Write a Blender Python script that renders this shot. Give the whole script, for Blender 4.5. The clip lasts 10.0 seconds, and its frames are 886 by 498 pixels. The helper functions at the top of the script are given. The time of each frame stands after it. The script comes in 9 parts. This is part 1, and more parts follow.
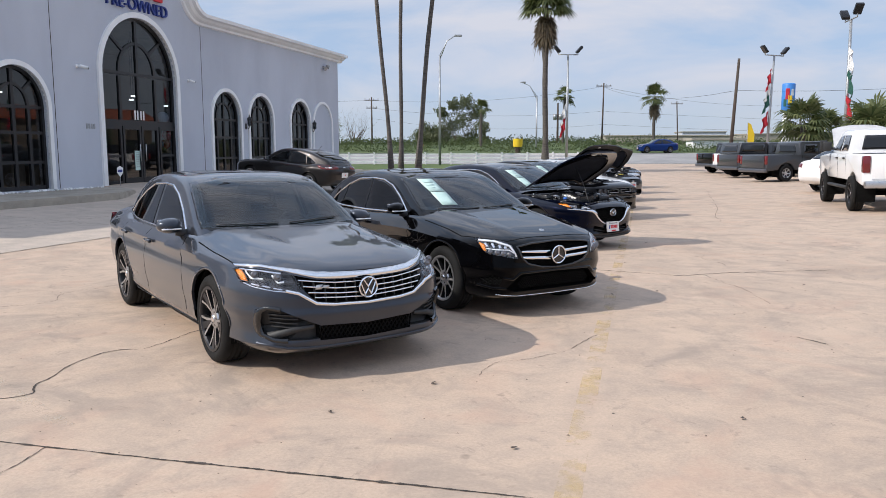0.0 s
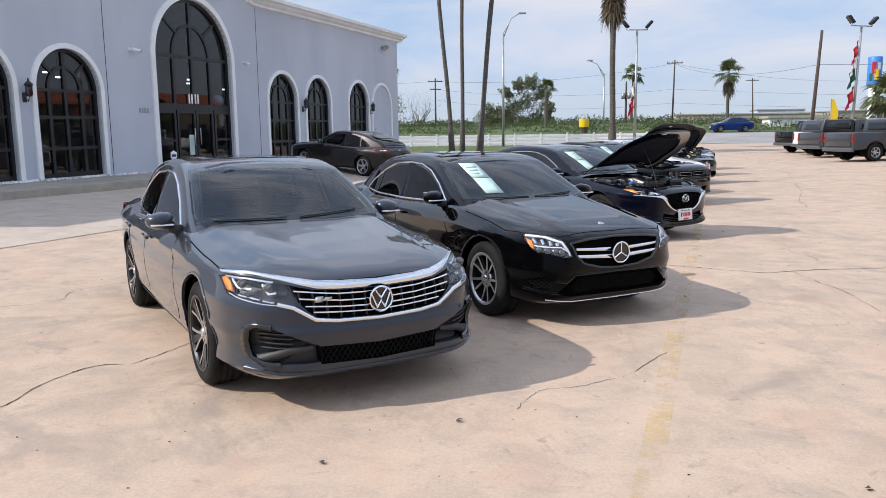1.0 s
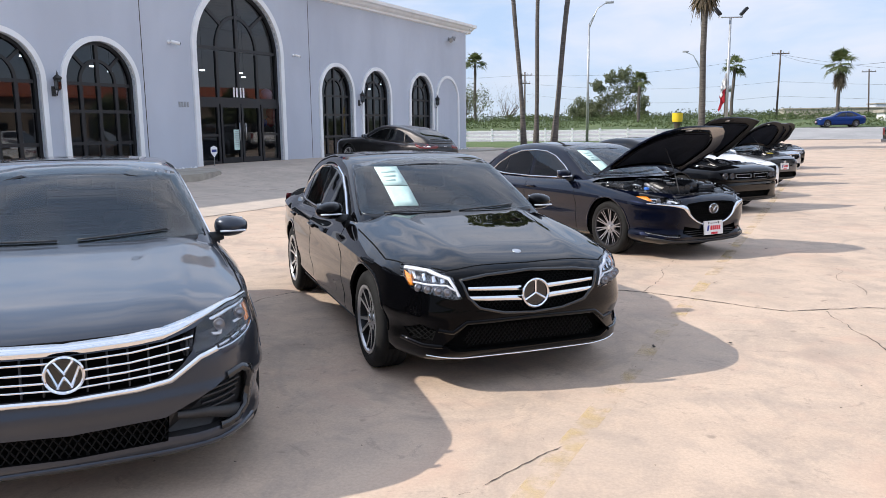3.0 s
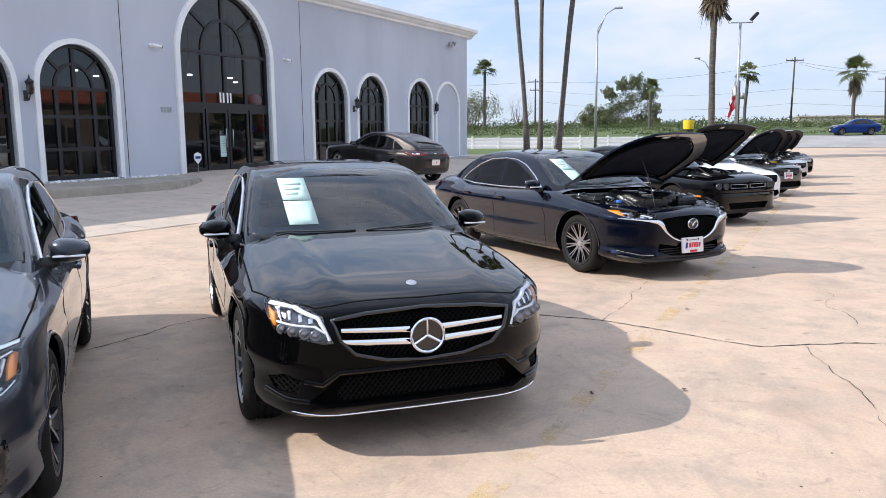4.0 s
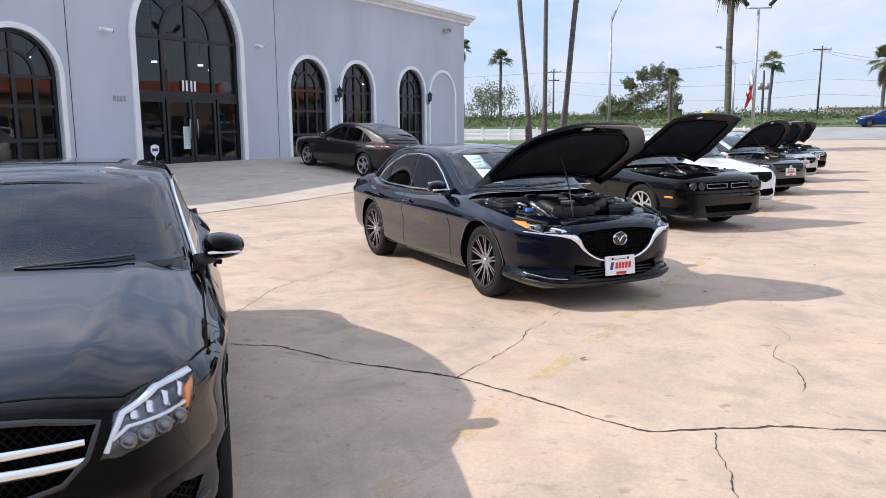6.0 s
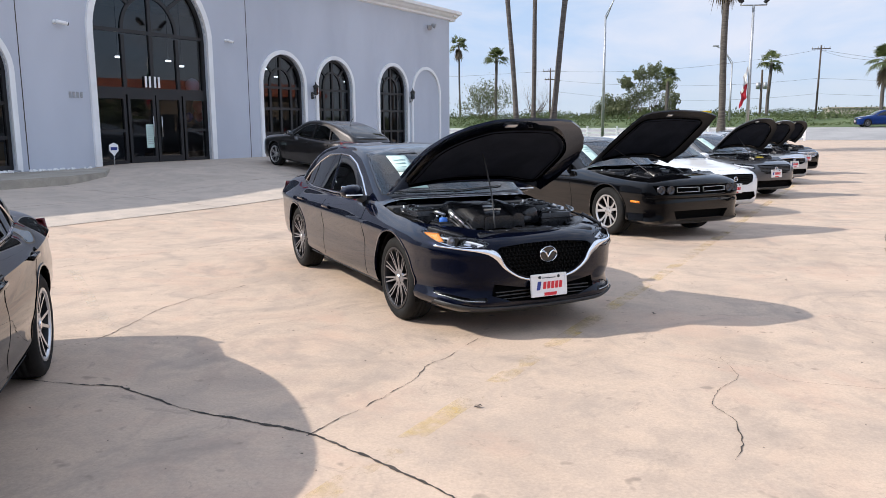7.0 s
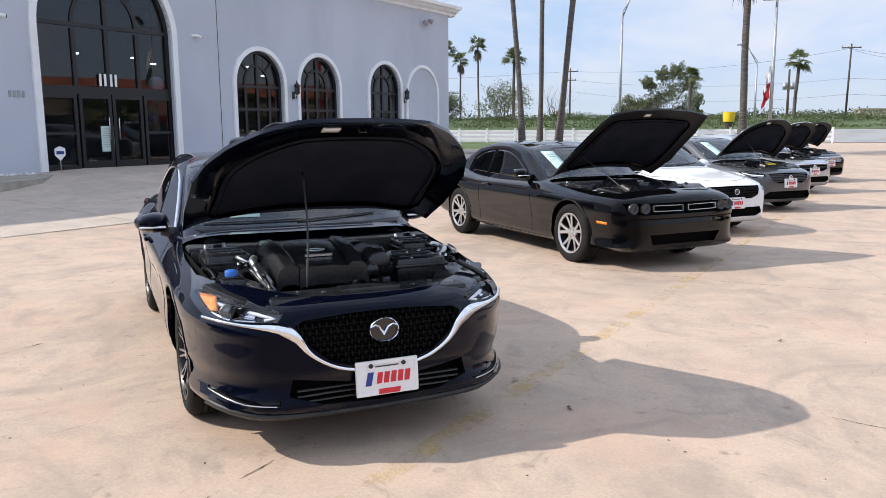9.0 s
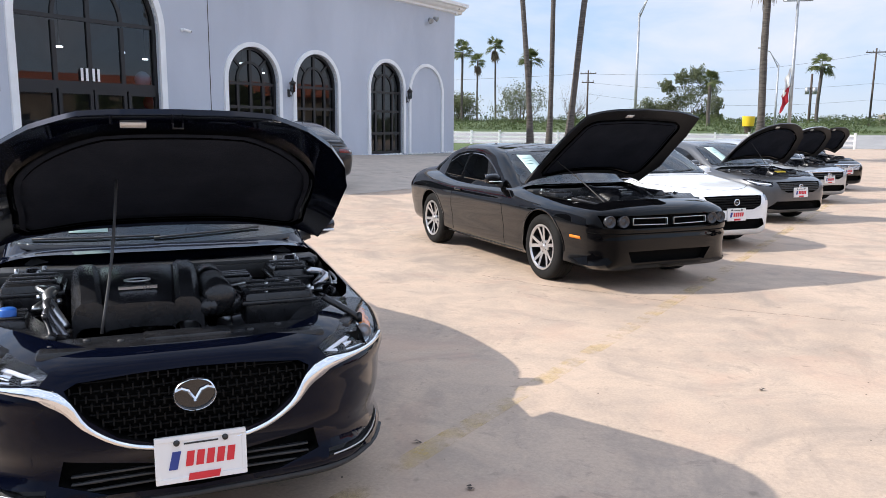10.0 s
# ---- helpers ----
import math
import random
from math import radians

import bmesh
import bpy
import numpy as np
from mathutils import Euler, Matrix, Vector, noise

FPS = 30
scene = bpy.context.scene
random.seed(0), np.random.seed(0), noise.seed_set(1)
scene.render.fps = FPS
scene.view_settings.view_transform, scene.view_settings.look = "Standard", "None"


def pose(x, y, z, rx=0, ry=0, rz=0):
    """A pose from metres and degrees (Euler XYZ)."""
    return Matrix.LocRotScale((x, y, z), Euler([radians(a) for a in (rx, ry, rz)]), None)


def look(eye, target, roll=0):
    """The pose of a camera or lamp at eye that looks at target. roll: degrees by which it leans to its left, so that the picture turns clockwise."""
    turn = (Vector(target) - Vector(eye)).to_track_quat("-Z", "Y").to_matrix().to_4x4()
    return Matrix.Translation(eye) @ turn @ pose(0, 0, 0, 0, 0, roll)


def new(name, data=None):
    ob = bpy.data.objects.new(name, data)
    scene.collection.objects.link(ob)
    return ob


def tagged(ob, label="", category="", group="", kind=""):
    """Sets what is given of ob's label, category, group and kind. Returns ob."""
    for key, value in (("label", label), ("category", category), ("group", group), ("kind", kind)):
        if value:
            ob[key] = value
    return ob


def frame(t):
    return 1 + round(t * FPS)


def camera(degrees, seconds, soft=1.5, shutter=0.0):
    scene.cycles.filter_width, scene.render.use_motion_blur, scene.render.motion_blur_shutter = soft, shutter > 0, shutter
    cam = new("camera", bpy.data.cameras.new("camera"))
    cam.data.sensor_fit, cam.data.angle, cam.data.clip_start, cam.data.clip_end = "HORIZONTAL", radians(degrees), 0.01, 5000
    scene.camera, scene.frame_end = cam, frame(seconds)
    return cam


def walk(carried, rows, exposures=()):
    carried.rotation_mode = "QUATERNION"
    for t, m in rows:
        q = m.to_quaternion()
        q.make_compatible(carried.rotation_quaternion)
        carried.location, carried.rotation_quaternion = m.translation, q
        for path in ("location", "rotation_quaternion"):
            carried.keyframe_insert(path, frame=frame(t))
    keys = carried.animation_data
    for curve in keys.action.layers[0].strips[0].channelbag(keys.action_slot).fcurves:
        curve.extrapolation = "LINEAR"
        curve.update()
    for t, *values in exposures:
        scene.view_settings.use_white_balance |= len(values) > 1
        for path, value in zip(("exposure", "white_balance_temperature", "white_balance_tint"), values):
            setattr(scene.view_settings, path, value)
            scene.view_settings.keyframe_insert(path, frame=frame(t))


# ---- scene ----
cam = camera(59.8, 10.0, soft=0.75)
PATH = [
    (0, (0.166, 0.118, 1.581), (0.135, 2.101, 1.322), -0.1),
    (0.5, (0.227, 0.680, 1.581), (0.116, 2.657, 1.298), -0.5),
    (1, (0.356, 1.216, 1.563), (0.156, 3.182, 1.259), -0.7),
    (1.5, (0.635, 1.708, 1.581), (0.352, 3.661, 1.260), -0.7),
    (2, (0.922, 2.168, 1.578), (0.566, 4.108, 1.252), -0.7),
    (2.5, (1.324, 2.598, 1.566), (0.914, 4.528, 1.243), -0.7),
    (4, (2.174, 4.088, 1.534), (1.696, 6.007, 1.237), -0.5),
    (4.5, (2.386, 4.589, 1.535), (1.891, 6.503, 1.239), -0.5),
    (5, (2.667, 5.096, 1.535), (2.151, 7.003, 1.231), -0.6),
    (5.5, (2.901, 5.618, 1.528), (2.367, 7.519, 1.213), -0.6),
    (7, (3.619, 7.325, 1.483), (3.080, 9.224, 1.163), -0.3),
    (7.5, (3.773, 7.917, 1.473), (3.229, 9.816, 1.154), -0.3),
    (8, (3.919, 8.496, 1.487), (3.363, 10.391, 1.166), -0.4),
    (8.5, (4.096, 9.106, 1.491), (3.520, 10.994, 1.172), -0.4),
    (9, (4.190, 9.696, 1.484), (3.590, 11.578, 1.168), -0.3),
    (9.5, (4.372, 10.279, 1.480), (3.750, 12.154, 1.169), 0.1),
    (10, (4.520, 10.841, 1.466), (3.876, 12.709, 1.153), 0.4),
]
walk(cam, [(t, look(eye, target, roll)) for t, eye, target, roll in PATH],
     exposures=[(0, -0.13), (1, 0.02), (2.5, 0.20), (4.5, 0.30), (6.2, 0.24), (7.2, 0.16), (8.5, 0.15), (10, 0.28)])

# ---- world and sun ----
SUN_AZ, SUN_EL = radians(-110.0), radians(37.8)   # compass turn from +y towards +x, and height
world = bpy.data.worlds.new("sky")
scene.world = world
world.use_nodes = True
wn, wl = world.node_tree.nodes, world.node_tree.links
wn.clear()


def wnode(kind, **values):
    node = wn.new(kind)
    for key, value in values.items():
        node.inputs[key.replace("_", " ")].default_value = value
    return node


w_out = wn.new("ShaderNodeOutputWorld")
w_bg = wn.new("ShaderNodeBackground")
w_sky = wn.new("ShaderNodeTexSky")
w_sky.sky_type, w_sky.sun_disc = "NISHITA", False
w_sky.sun_elevation, w_sky.sun_rotation = SUN_EL, SUN_AZ
w_sky.air_density, w_sky.dust_density, w_sky.ozone_density = 1.0, 0.6, 2.0
w_bg.inputs["Strength"].default_value = 0.13
# thin high cloud, streaked towards the horizon, deeper overhead; pale haze low down
w_tc = wn.new("ShaderNodeTexCoord")
w_map = wn.new("ShaderNodeMapping")
w_map.inputs["Scale"].default_value = (1.5, 1.5, 5.0)
w_n1 = wnode("ShaderNodeTexNoise", Scale=2.8, Detail=9.0, Roughness=0.55, Distortion=0.35)
w_ramp = wn.new("ShaderNodeValToRGB")
w_ramp.color_ramp.elements[0].position, w_ramp.color_ramp.elements[1].position = 0.39, 0.68
w_ramp.color_ramp.elements[0].color, w_ramp.color_ramp.elements[1].color = (0.12, 0.12, 0.12, 1), (0.97, 0.97, 0.97, 1)


def w_blend(a, b, fac):
    m = wn.new("ShaderNodeMix")
    m.data_type = "RGBA"
    for value, key in ((fac, "Factor"), (a, "A"), (b, "B")):
        if isinstance(value, tuple):
            m.inputs[key].default_value = value
        else:
            wl.new(value, m.inputs[key])
    return m.outputs["Result"]


def w_range(value, a, b, c, d):
    m = wn.new("ShaderNodeMapRange")
    for key, v in (("From Min", a), ("From Max", b), ("To Min", c), ("To Max", d)):
        m.inputs[key].default_value = v
    m.interpolation_type = "SMOOTHSTEP"
    wl.new(value, m.inputs["Value"])
    return m.outputs["Result"]


wl.new(w_tc.outputs["Generated"], w_map.inputs["Vector"])
wl.new(w_map.outputs["Vector"], w_n1.inputs["Vector"])
wl.new(w_n1.outputs["Fac"], w_ramp.inputs["Fac"])
w_sep = wn.new("ShaderNodeSeparateXYZ")
wl.new(w_tc.outputs["Generated"], w_sep.inputs["Vector"])
CLOUD, HAZE, BLUE_SKY = (6.5, 6.7, 7.6, 1), (5.0, 5.8, 6.8, 1), (3.9, 5.4, 7.9, 1)
w_col = w_blend(w_sky.outputs["Color"], BLUE_SKY, w_range(w_sep.outputs["Z"], 0.05, 0.5, 0.85, 0.45))
w_col = w_blend(w_col, CLOUD, w_ramp.outputs["Color"])
w_col = w_blend(w_col, HAZE, w_range(w_sep.outputs["Z"], 0.0, 0.10, 0.9, 0.0))
wl.new(w_col, w_bg.inputs["Color"])
w_str = w_range(w_sep.outputs["Z"], 0.14, 0.60, 0.113, 0.172)
wl.new(w_str, w_bg.inputs["Strength"])
wl.new(w_bg.outputs["Background"], w_out.inputs["Surface"])

sun = new("sun", bpy.data.lights.new("sun", "SUN"))
sun.data.energy, sun.data.angle, sun.data.color = 4.4, radians(0.6), (1.0, 0.94, 0.87)
sun_from = Vector((math.sin(SUN_AZ) * math.cos(SUN_EL), math.cos(SUN_AZ) * math.cos(SUN_EL), math.sin(SUN_EL)))
sun.matrix_world = look(sun_from * 100, (0, 0, 0))
scene.view_settings.exposure = 0.0

# ---- materials ----
def material(name):
    m = bpy.data.materials.new(name)
    m.use_nodes = True
    nt = m.node_tree
    return m, nt, nt.nodes["Principled BSDF"]


def noise_node(nt, scale, detail=4.0, rough=0.55, coords="Object", distort=0.0, stretch=None):
    tc = nt.nodes.new("ShaderNodeTexCoord")
    n = nt.nodes.new("ShaderNodeTexNoise")
    n.inputs["Scale"].default_value, n.inputs["Detail"].default_value = scale, detail
    n.inputs["Roughness"].default_value, n.inputs["Distortion"].default_value = rough, distort
    if stretch:
        mp = nt.nodes.new("ShaderNodeMapping")
        mp.inputs["Scale"].default_value = stretch
        nt.links.new(tc.outputs[coords], mp.inputs["Vector"])
        nt.links.new(mp.outputs["Vector"], n.inputs["Vector"])
    else:
        nt.links.new(tc.outputs[coords], n.inputs["Vector"])
    return n.outputs["Fac"]


def ramp(nt, fac, stops):
    r = nt.nodes.new("ShaderNodeValToRGB")
    el = r.color_ramp.elements
    el[0].position, el[0].color = stops[0][0], (*stops[0][1], 1)
    el[1].position, el[1].color = stops[-1][0], (*stops[-1][1], 1)
    for p, c in stops[1:-1]:
        el.new(p).color = (*c, 1)
    nt.links.new(fac, r.inputs["Fac"])
    return r.outputs["Color"]


def mix_colour(nt, fac, a, b, mode="MIX"):
    m = nt.nodes.new("ShaderNodeMix")
    m.data_type, m.blend_type = "RGBA", mode
    for value, key in ((fac, "Factor"), (a, "A"), (b, "B")):
        if hasattr(value, "links"):
            nt.links.new(value, m.inputs[key])
        else:
            m.inputs[key].default_value = value if key == "Factor" else (*value, 1)
    return m.outputs["Result"]


def bump(nt, bsdf, fac, strength, distance=0.02):
    b = nt.nodes.new("ShaderNodeBump")
    b.inputs["Strength"].default_value, b.inputs["Distance"].default_value = strength, distance
    nt.links.new(fac, b.inputs["Height"])
    nt.links.new(b.outputs["Normal"], bsdf.inputs["Normal"])


def mottled(name, dark, light, scale=3.0, fine=40.0, rough=0.8, metal=0.0, relief=0.2, spread=(0.35, 0.65), coords="Object", stretch=None, dist=0.01):
    """A surface that varies at two scales, with fine relief."""
    m, nt, b = material(name)
    big = noise_node(nt, scale, 5.0, 0.6, coords, 0.3, stretch)
    small = noise_node(nt, fine, 4.0, 0.6, coords)
    col = ramp(nt, big, ((spread[0], dark), (spread[1], light)))
    col = mix_colour(nt, 0.25, col, ramp(nt, small, ((0.3, (0.35, 0.35, 0.35)), (0.7, (0.75, 0.75, 0.75)))), "OVERLAY")
    nt.links.new(col, b.inputs["Base Color"])
    b.inputs["Roughness"].default_value, b.inputs["Metallic"].default_value = rough, metal
    if relief:
        bump(nt, b, small, relief, dist)
    return m


def plain(name, colour, rough=0.5, metal=0.0, coat=0.0, spec=0.5):
    """Small parts of one smooth stuff, with faint uneven gloss."""
    m, nt, b = material(name)
    b.inputs["Base Color"].default_value = (*colour, 1)
    b.inputs["Metallic"].default_value = metal
    b.inputs["Coat Weight"].default_value, b.inputs["Coat Roughness"].default_value = coat, 0.03
    b.inputs["Specular IOR Level"].default_value = spec
    n = noise_node(nt, 30.0, 3.0)
    mr = nt.nodes.new("ShaderNodeMapRange")
    mr.inputs["To Min"].default_value, mr.inputs["To Max"].default_value = max(rough - 0.05, 0.0), min(rough + 0.07, 1.0)
    nt.links.new(n, mr.inputs["Value"])
    nt.links.new(mr.outputs["Result"], b.inputs["Roughness"])
    return m


def car_paint(name, colour, metal=0.5, rough=0.35):
    """Base coat with fine flake under a clear coat, with a little dust."""
    m, nt, b = material(name)
    dust = noise_node(nt, 2.5, 6.0, 0.65)
    flake = noise_node(nt, 900.0, 1.0)
    col = mix_colour(nt, 0.12, colour, ramp(nt, flake, ((0.35, tuple(c * 0.5 for c in colour)), (0.7, tuple(min(1, c * 2.0) for c in colour)))))
    dusty = ramp(nt, dust, ((0.5, (0, 0, 0)), (0.8, (0.008, 0.008, 0.008))))
    col = mix_colour(nt, dusty, col, (0.35, 0.31, 0.26))
    nt.links.new(col, b.inputs["Base Color"])
    b.inputs["Metallic"].default_value, b.inputs["Roughness"].default_value = metal, rough
    lw, ma = nt.nodes.new("ShaderNodeLayerWeight"), nt.nodes.new("ShaderNodeMapRange")
    lw.inputs["Blend"].default_value = 0.5
    for key, v in (("From Min", 0.08), ("From Max", 0.62), ("To Min", 0.10), ("To Max", 1.0)):
        ma.inputs[key].default_value = v
    nt.links.new(lw.outputs["Facing"], ma.inputs["Value"])
    nt.links.new(ma.outputs["Result"], b.inputs["Coat Weight"])
    b.inputs["Coat Roughness"].default_value = 0.012
    b.inputs["Coat IOR"].default_value, b.inputs["Specular IOR Level"].default_value = 1.75, 0.0
    return m


def glass(name, tint, gloss=1.5, rough=0.0):
    """A thin pane: tinted, clear, with a mirror film by angle."""
    m, nt, b = material(name)
    nt.nodes.remove(b)
    out = nt.nodes["Material Output"]
    clear, shine, mix = nt.nodes.new("ShaderNodeBsdfTransparent"), nt.nodes.new("ShaderNodeBsdfGlossy"), nt.nodes.new("ShaderNodeMixShader")
    lw, pw, ma = nt.nodes.new("ShaderNodeLayerWeight"), nt.nodes.new("ShaderNodeMath"), nt.nodes.new("ShaderNodeMath")
    base = ((gloss - 1) / (gloss + 1)) ** 2 * 1.9
    pw.operation, ma.operation, ma.use_clamp = "POWER", "MULTIPLY_ADD", True
    pw.inputs[1].default_value, ma.inputs[1].default_value, ma.inputs[2].default_value = 4.5, 1 - base, base
    lw.inputs["Blend"].default_value = 0.5
    nt.links.new(lw.outputs["Facing"], pw.inputs[0])
    nt.links.new(pw.outputs[0], ma.inputs[0])
    clear.inputs["Color"].default_value = (*tint, 1)
    shine.inputs["Roughness"].default_value = rough
    nt.links.new(ma.outputs[0], mix.inputs["Fac"])
    nt.links.new(clear.outputs["BSDF"], mix.inputs[1])
    nt.links.new(shine.outputs["BSDF"], mix.inputs[2])
    nt.links.new(mix.outputs["Shader"], out.inputs["Surface"])
    return m


def concrete(name, dark, light, stain, scale=0.35, warm=None):
    m, nt, b = material(name)
    big = noise_node(nt, scale, 6.0, 0.62, "Object", 0.8)
    mid = noise_node(nt, 2.4, 6.0, 0.65, "Object", 0.5)
    fine = noise_node(nt, 55.0, 5.0, 0.7)
    col = ramp(nt, big, ((0.3, dark), (0.5, light), (0.72, tuple(c * 0.88 for c in light))))
    col = mix_colour(nt, ramp(nt, mid, ((0.40, (0, 0, 0)), (0.70, (0.62, 0.62, 0.62)))), col, stain)
    col = mix_colour(nt, 0.26, col, ramp(nt, fine, ((0.3, (0.28, 0.28, 0.28)), (0.7, (0.74, 0.74, 0.74)))), "OVERLAY")
    # pink and grey patches, long rubbed streaks, small dark spots of oil and gum
    if warm:
        pink = noise_node(nt, 0.9, 5.0, 0.6, "Object", 1.2)
        col = mix_colour(nt, ramp(nt, pink, ((0.52, (0, 0, 0)), (0.72, (0.55, 0.55, 0.55)))), col, warm)
        grey = noise_node(nt, 0.55, 7.0, 0.68, "Object", 2.2)
        col = mix_colour(nt, ramp(nt, grey, ((0.52, (0, 0, 0)), (0.66, (0.62, 0.62, 0.62)))), col, tuple(c * 0.92 for c in stain))
        smear = noise_node(nt, 1.1, 9.0, 0.72, "Object", 0.6, (1.0, 0.45, 1.0))
        col = mix_colour(nt, ramp(nt, smear, ((0.56, (0, 0, 0)), (0.63, (0.24, 0.24, 0.24)), (0.70, (0.10, 0.10, 0.10)))), col, tuple(c * 0.72 for c in stain))
        rub = noise_node(nt, 1.6, 8.0, 0.78, "Object", 3.5)
        col = mix_colour(nt, ramp(nt, rub, ((0.58, (0, 0, 0)), (0.66, (0.42, 0.42, 0.42)), (0.74, (0, 0, 0)))), col, tuple(c * 0.62 for c in stain))
        grit = noise_node(nt, 160.0, 2.0, 0.6)
        col = mix_colour(nt, ramp(nt, grit, ((0.66, (0, 0, 0)), (0.74, (0.22, 0.22, 0.22)))), col, tuple(c * 0.4 for c in stain))
    spots = noise_node(nt, 7.0, 2.0, 0.5)
    col = mix_colour(nt, ramp(nt, spots, ((0.70, (0, 0, 0)), (0.78, (0.45, 0.45, 0.45)))), col, tuple(c * 0.35 for c in stain))
    nt.links.new(col, b.inputs["Base Color"])
    b.inputs["Roughness"].default_value = 0.82
    bump(nt, b, fine, 0.14, 0.005)
    return m


M_LOT = concrete("lot_concrete", (0.418, 0.312, 0.232), (0.528, 0.397, 0.296), (0.32, 0.258, 0.208), warm=(0.505, 0.328, 0.236))
M_WALK = concrete("walk_concrete", (0.30, 0.27, 0.23), (0.40, 0.36, 0.30), (0.22, 0.20, 0.17))
M_ROAD = mottled("asphalt", (0.24, 0.235, 0.23), (0.32, 0.31, 0.30), 0.3, 60.0, 0.85)
M_GRASS = mottled("grass", (0.045, 0.075, 0.018), (0.10, 0.14, 0.035), 0.5, 8.0, 0.95, relief=0.6, dist=0.05)
M_FIELD = mottled("field", (0.045, 0.075, 0.022), (0.095, 0.125, 0.042), 0.12, 1.6, 0.95, relief=0.5, dist=0.3)
M_STUCCO = mottled("grey_stucco", (0.450, 0.475, 0.540), (0.530, 0.558, 0.625), 0.35, 90.0, 0.88, relief=0.35, stretch=(1, 1, 0.35), dist=0.006)
M_TRIM = mottled("white_trim", (0.80, 0.80, 0.80), (0.88, 0.88, 0.88), 1.5, 60.0, 0.6, relief=0.05)
M_DARKFRAME = plain("dark_frame", (0.012, 0.012, 0.014), 0.4)
M_SHOPGLASS = glass("shop_glass", (0.27, 0.32, 0.38), 1.48)
M_ROOM = mottled("showroom", (0.16, 0.15, 0.15), (0.22, 0.21, 0.20), 0.5, 20.0, 0.8, relief=0)
M_WOODBOX = mottled("cardboard", (0.28, 0.18, 0.10), (0.36, 0.24, 0.14), 2.0, 20.0, 0.8)
M_CRACK = mottled("crack", (0.03, 0.025, 0.02), (0.07, 0.055, 0.045), 5.0, 60.0, 0.95)
M_STEEL = mottled("galvanised", (0.30, 0.31, 0.32), (0.42, 0.43, 0.44), 4.0, 60.0, 0.45, 0.6, relief=0.05)
M_POLE = mottled("pole_wood", (0.045, 0.034, 0.028), (0.095, 0.070, 0.055), 2.0, 30.0, 0.9, stretch=(6, 6, 0.4))
M_PALMBARK = mottled("palm_bark", (0.055, 0.047, 0.042), (0.14, 0.122, 0.108), 3.0, 25.0, 0.95, relief=0.8, stretch=(1, 1, 6), dist=0.03)
M_BARK = mottled("bark", (0.05, 0.035, 0.025), (0.12, 0.09, 0.065), 4.0, 40.0, 0.95, relief=0.6)
M_FENCE = plain("white_vinyl", (0.78, 0.78, 0.78), 0.5)


def leaf_material(name, a, b_):
    m, nt, b = material(name)
    gi = nt.nodes.new("ShaderNodeNewGeometry")
    col = ramp(nt, gi.outputs["Random Per Island"], ((0.0, a), (1.0, b_)))
    nt.links.new(col, b.inputs["Base Color"])
    b.inputs["Roughness"].default_value = 0.6
    thin, mix = nt.nodes.new("ShaderNodeBsdfTranslucent"), nt.nodes.new("ShaderNodeMixShader")
    nt.links.new(col, thin.inputs["Color"])
    mix.inputs["Fac"].default_value = 0.38
    nt.links.new(b.outputs["BSDF"], mix.inputs[1])
    nt.links.new(thin.outputs["BSDF"], mix.inputs[2])
    nt.links.new(mix.outputs["Shader"], nt.nodes["Material Output"].inputs["Surface"])
    return m


M_FROND = leaf_material("palm_green", (0.055, 0.080, 0.026), (0.17, 0.19, 0.075))
M_DEADFROND = leaf_material("palm_dead", (0.09, 0.068, 0.045), (0.22, 0.17, 0.11))
M_LEAF = leaf_material("tree_leaf", (0.070, 0.090, 0.040), (0.19, 0.205, 0.105))
M_SHRUB = leaf_material("shrub_leaf", (0.045, 0.072, 0.022), (0.105, 0.135, 0.045))
M_FARLEAF = leaf_material("far_leaf", (0.035, 0.050, 0.030), (0.075, 0.092, 0.055))
# cars
M_GREYPAINT = car_paint("grey_metallic", (0.054, 0.060, 0.074), 0.65, 0.28)
M_BLACKPAINT = car_paint("black_paint", (0.0016, 0.0016, 0.0020), 0.0, 0.3)
M_NAVYPAINT = car_paint("navy_metallic", (0.0020, 0.0032, 0.0100), 0.25, 0.3)
M_BLUEPAINT = car_paint("blue_metallic", (0.010, 0.030, 0.130), 0.3, 0.3)
M_WHITEPAINT = car_paint("white_paint", (0.78, 0.78, 0.78), 0.0, 0.35)
M_SILVERPAINT = car_paint("silver_metallic", (0.50, 0.52, 0.54), 0.7, 0.35)
M_MIDGREYPAINT = car_paint("mid_grey_metallic", (0.095, 0.098, 0.105), 0.6, 0.35)
M_TRUCKGREY = car_paint("slate_metallic", (0.070, 0.074, 0.082), 0.6, 0.35)
M_BROWNPAINT = car_paint("taupe_metallic", (0.030, 0.028, 0.028), 0.65, 0.35)
M_CHROME = plain("chrome", (0.82, 0.83, 0.85), 0.08, 1.0)
M_SATIN = plain("satin_metal", (0.55, 0.56, 0.58), 0.28, 1.0)
M_ALLOY = plain("alloy", (0.60, 0.61, 0.63), 0.3, 0.9)
M_DARKALLOY = plain("dark_alloy", (0.03, 0.03, 0.033), 0.35, 0.6)
M_MIDALLOY = plain("mid_alloy", (0.33, 0.33, 0.35), 0.3, 0.9)
M_BRAKE = plain("brake_iron", (0.07, 0.07, 0.072), 0.45, 0.8)
M_GREYALLOY = plain("grey_alloy", (0.20, 0.20, 0.215), 0.3, 0.85)
M_TYRE = mottled("tyre_rubber", (0.008, 0.008, 0.008), (0.016, 0.0155, 0.015), 5.0, 80.0, 0.8, relief=0.2)
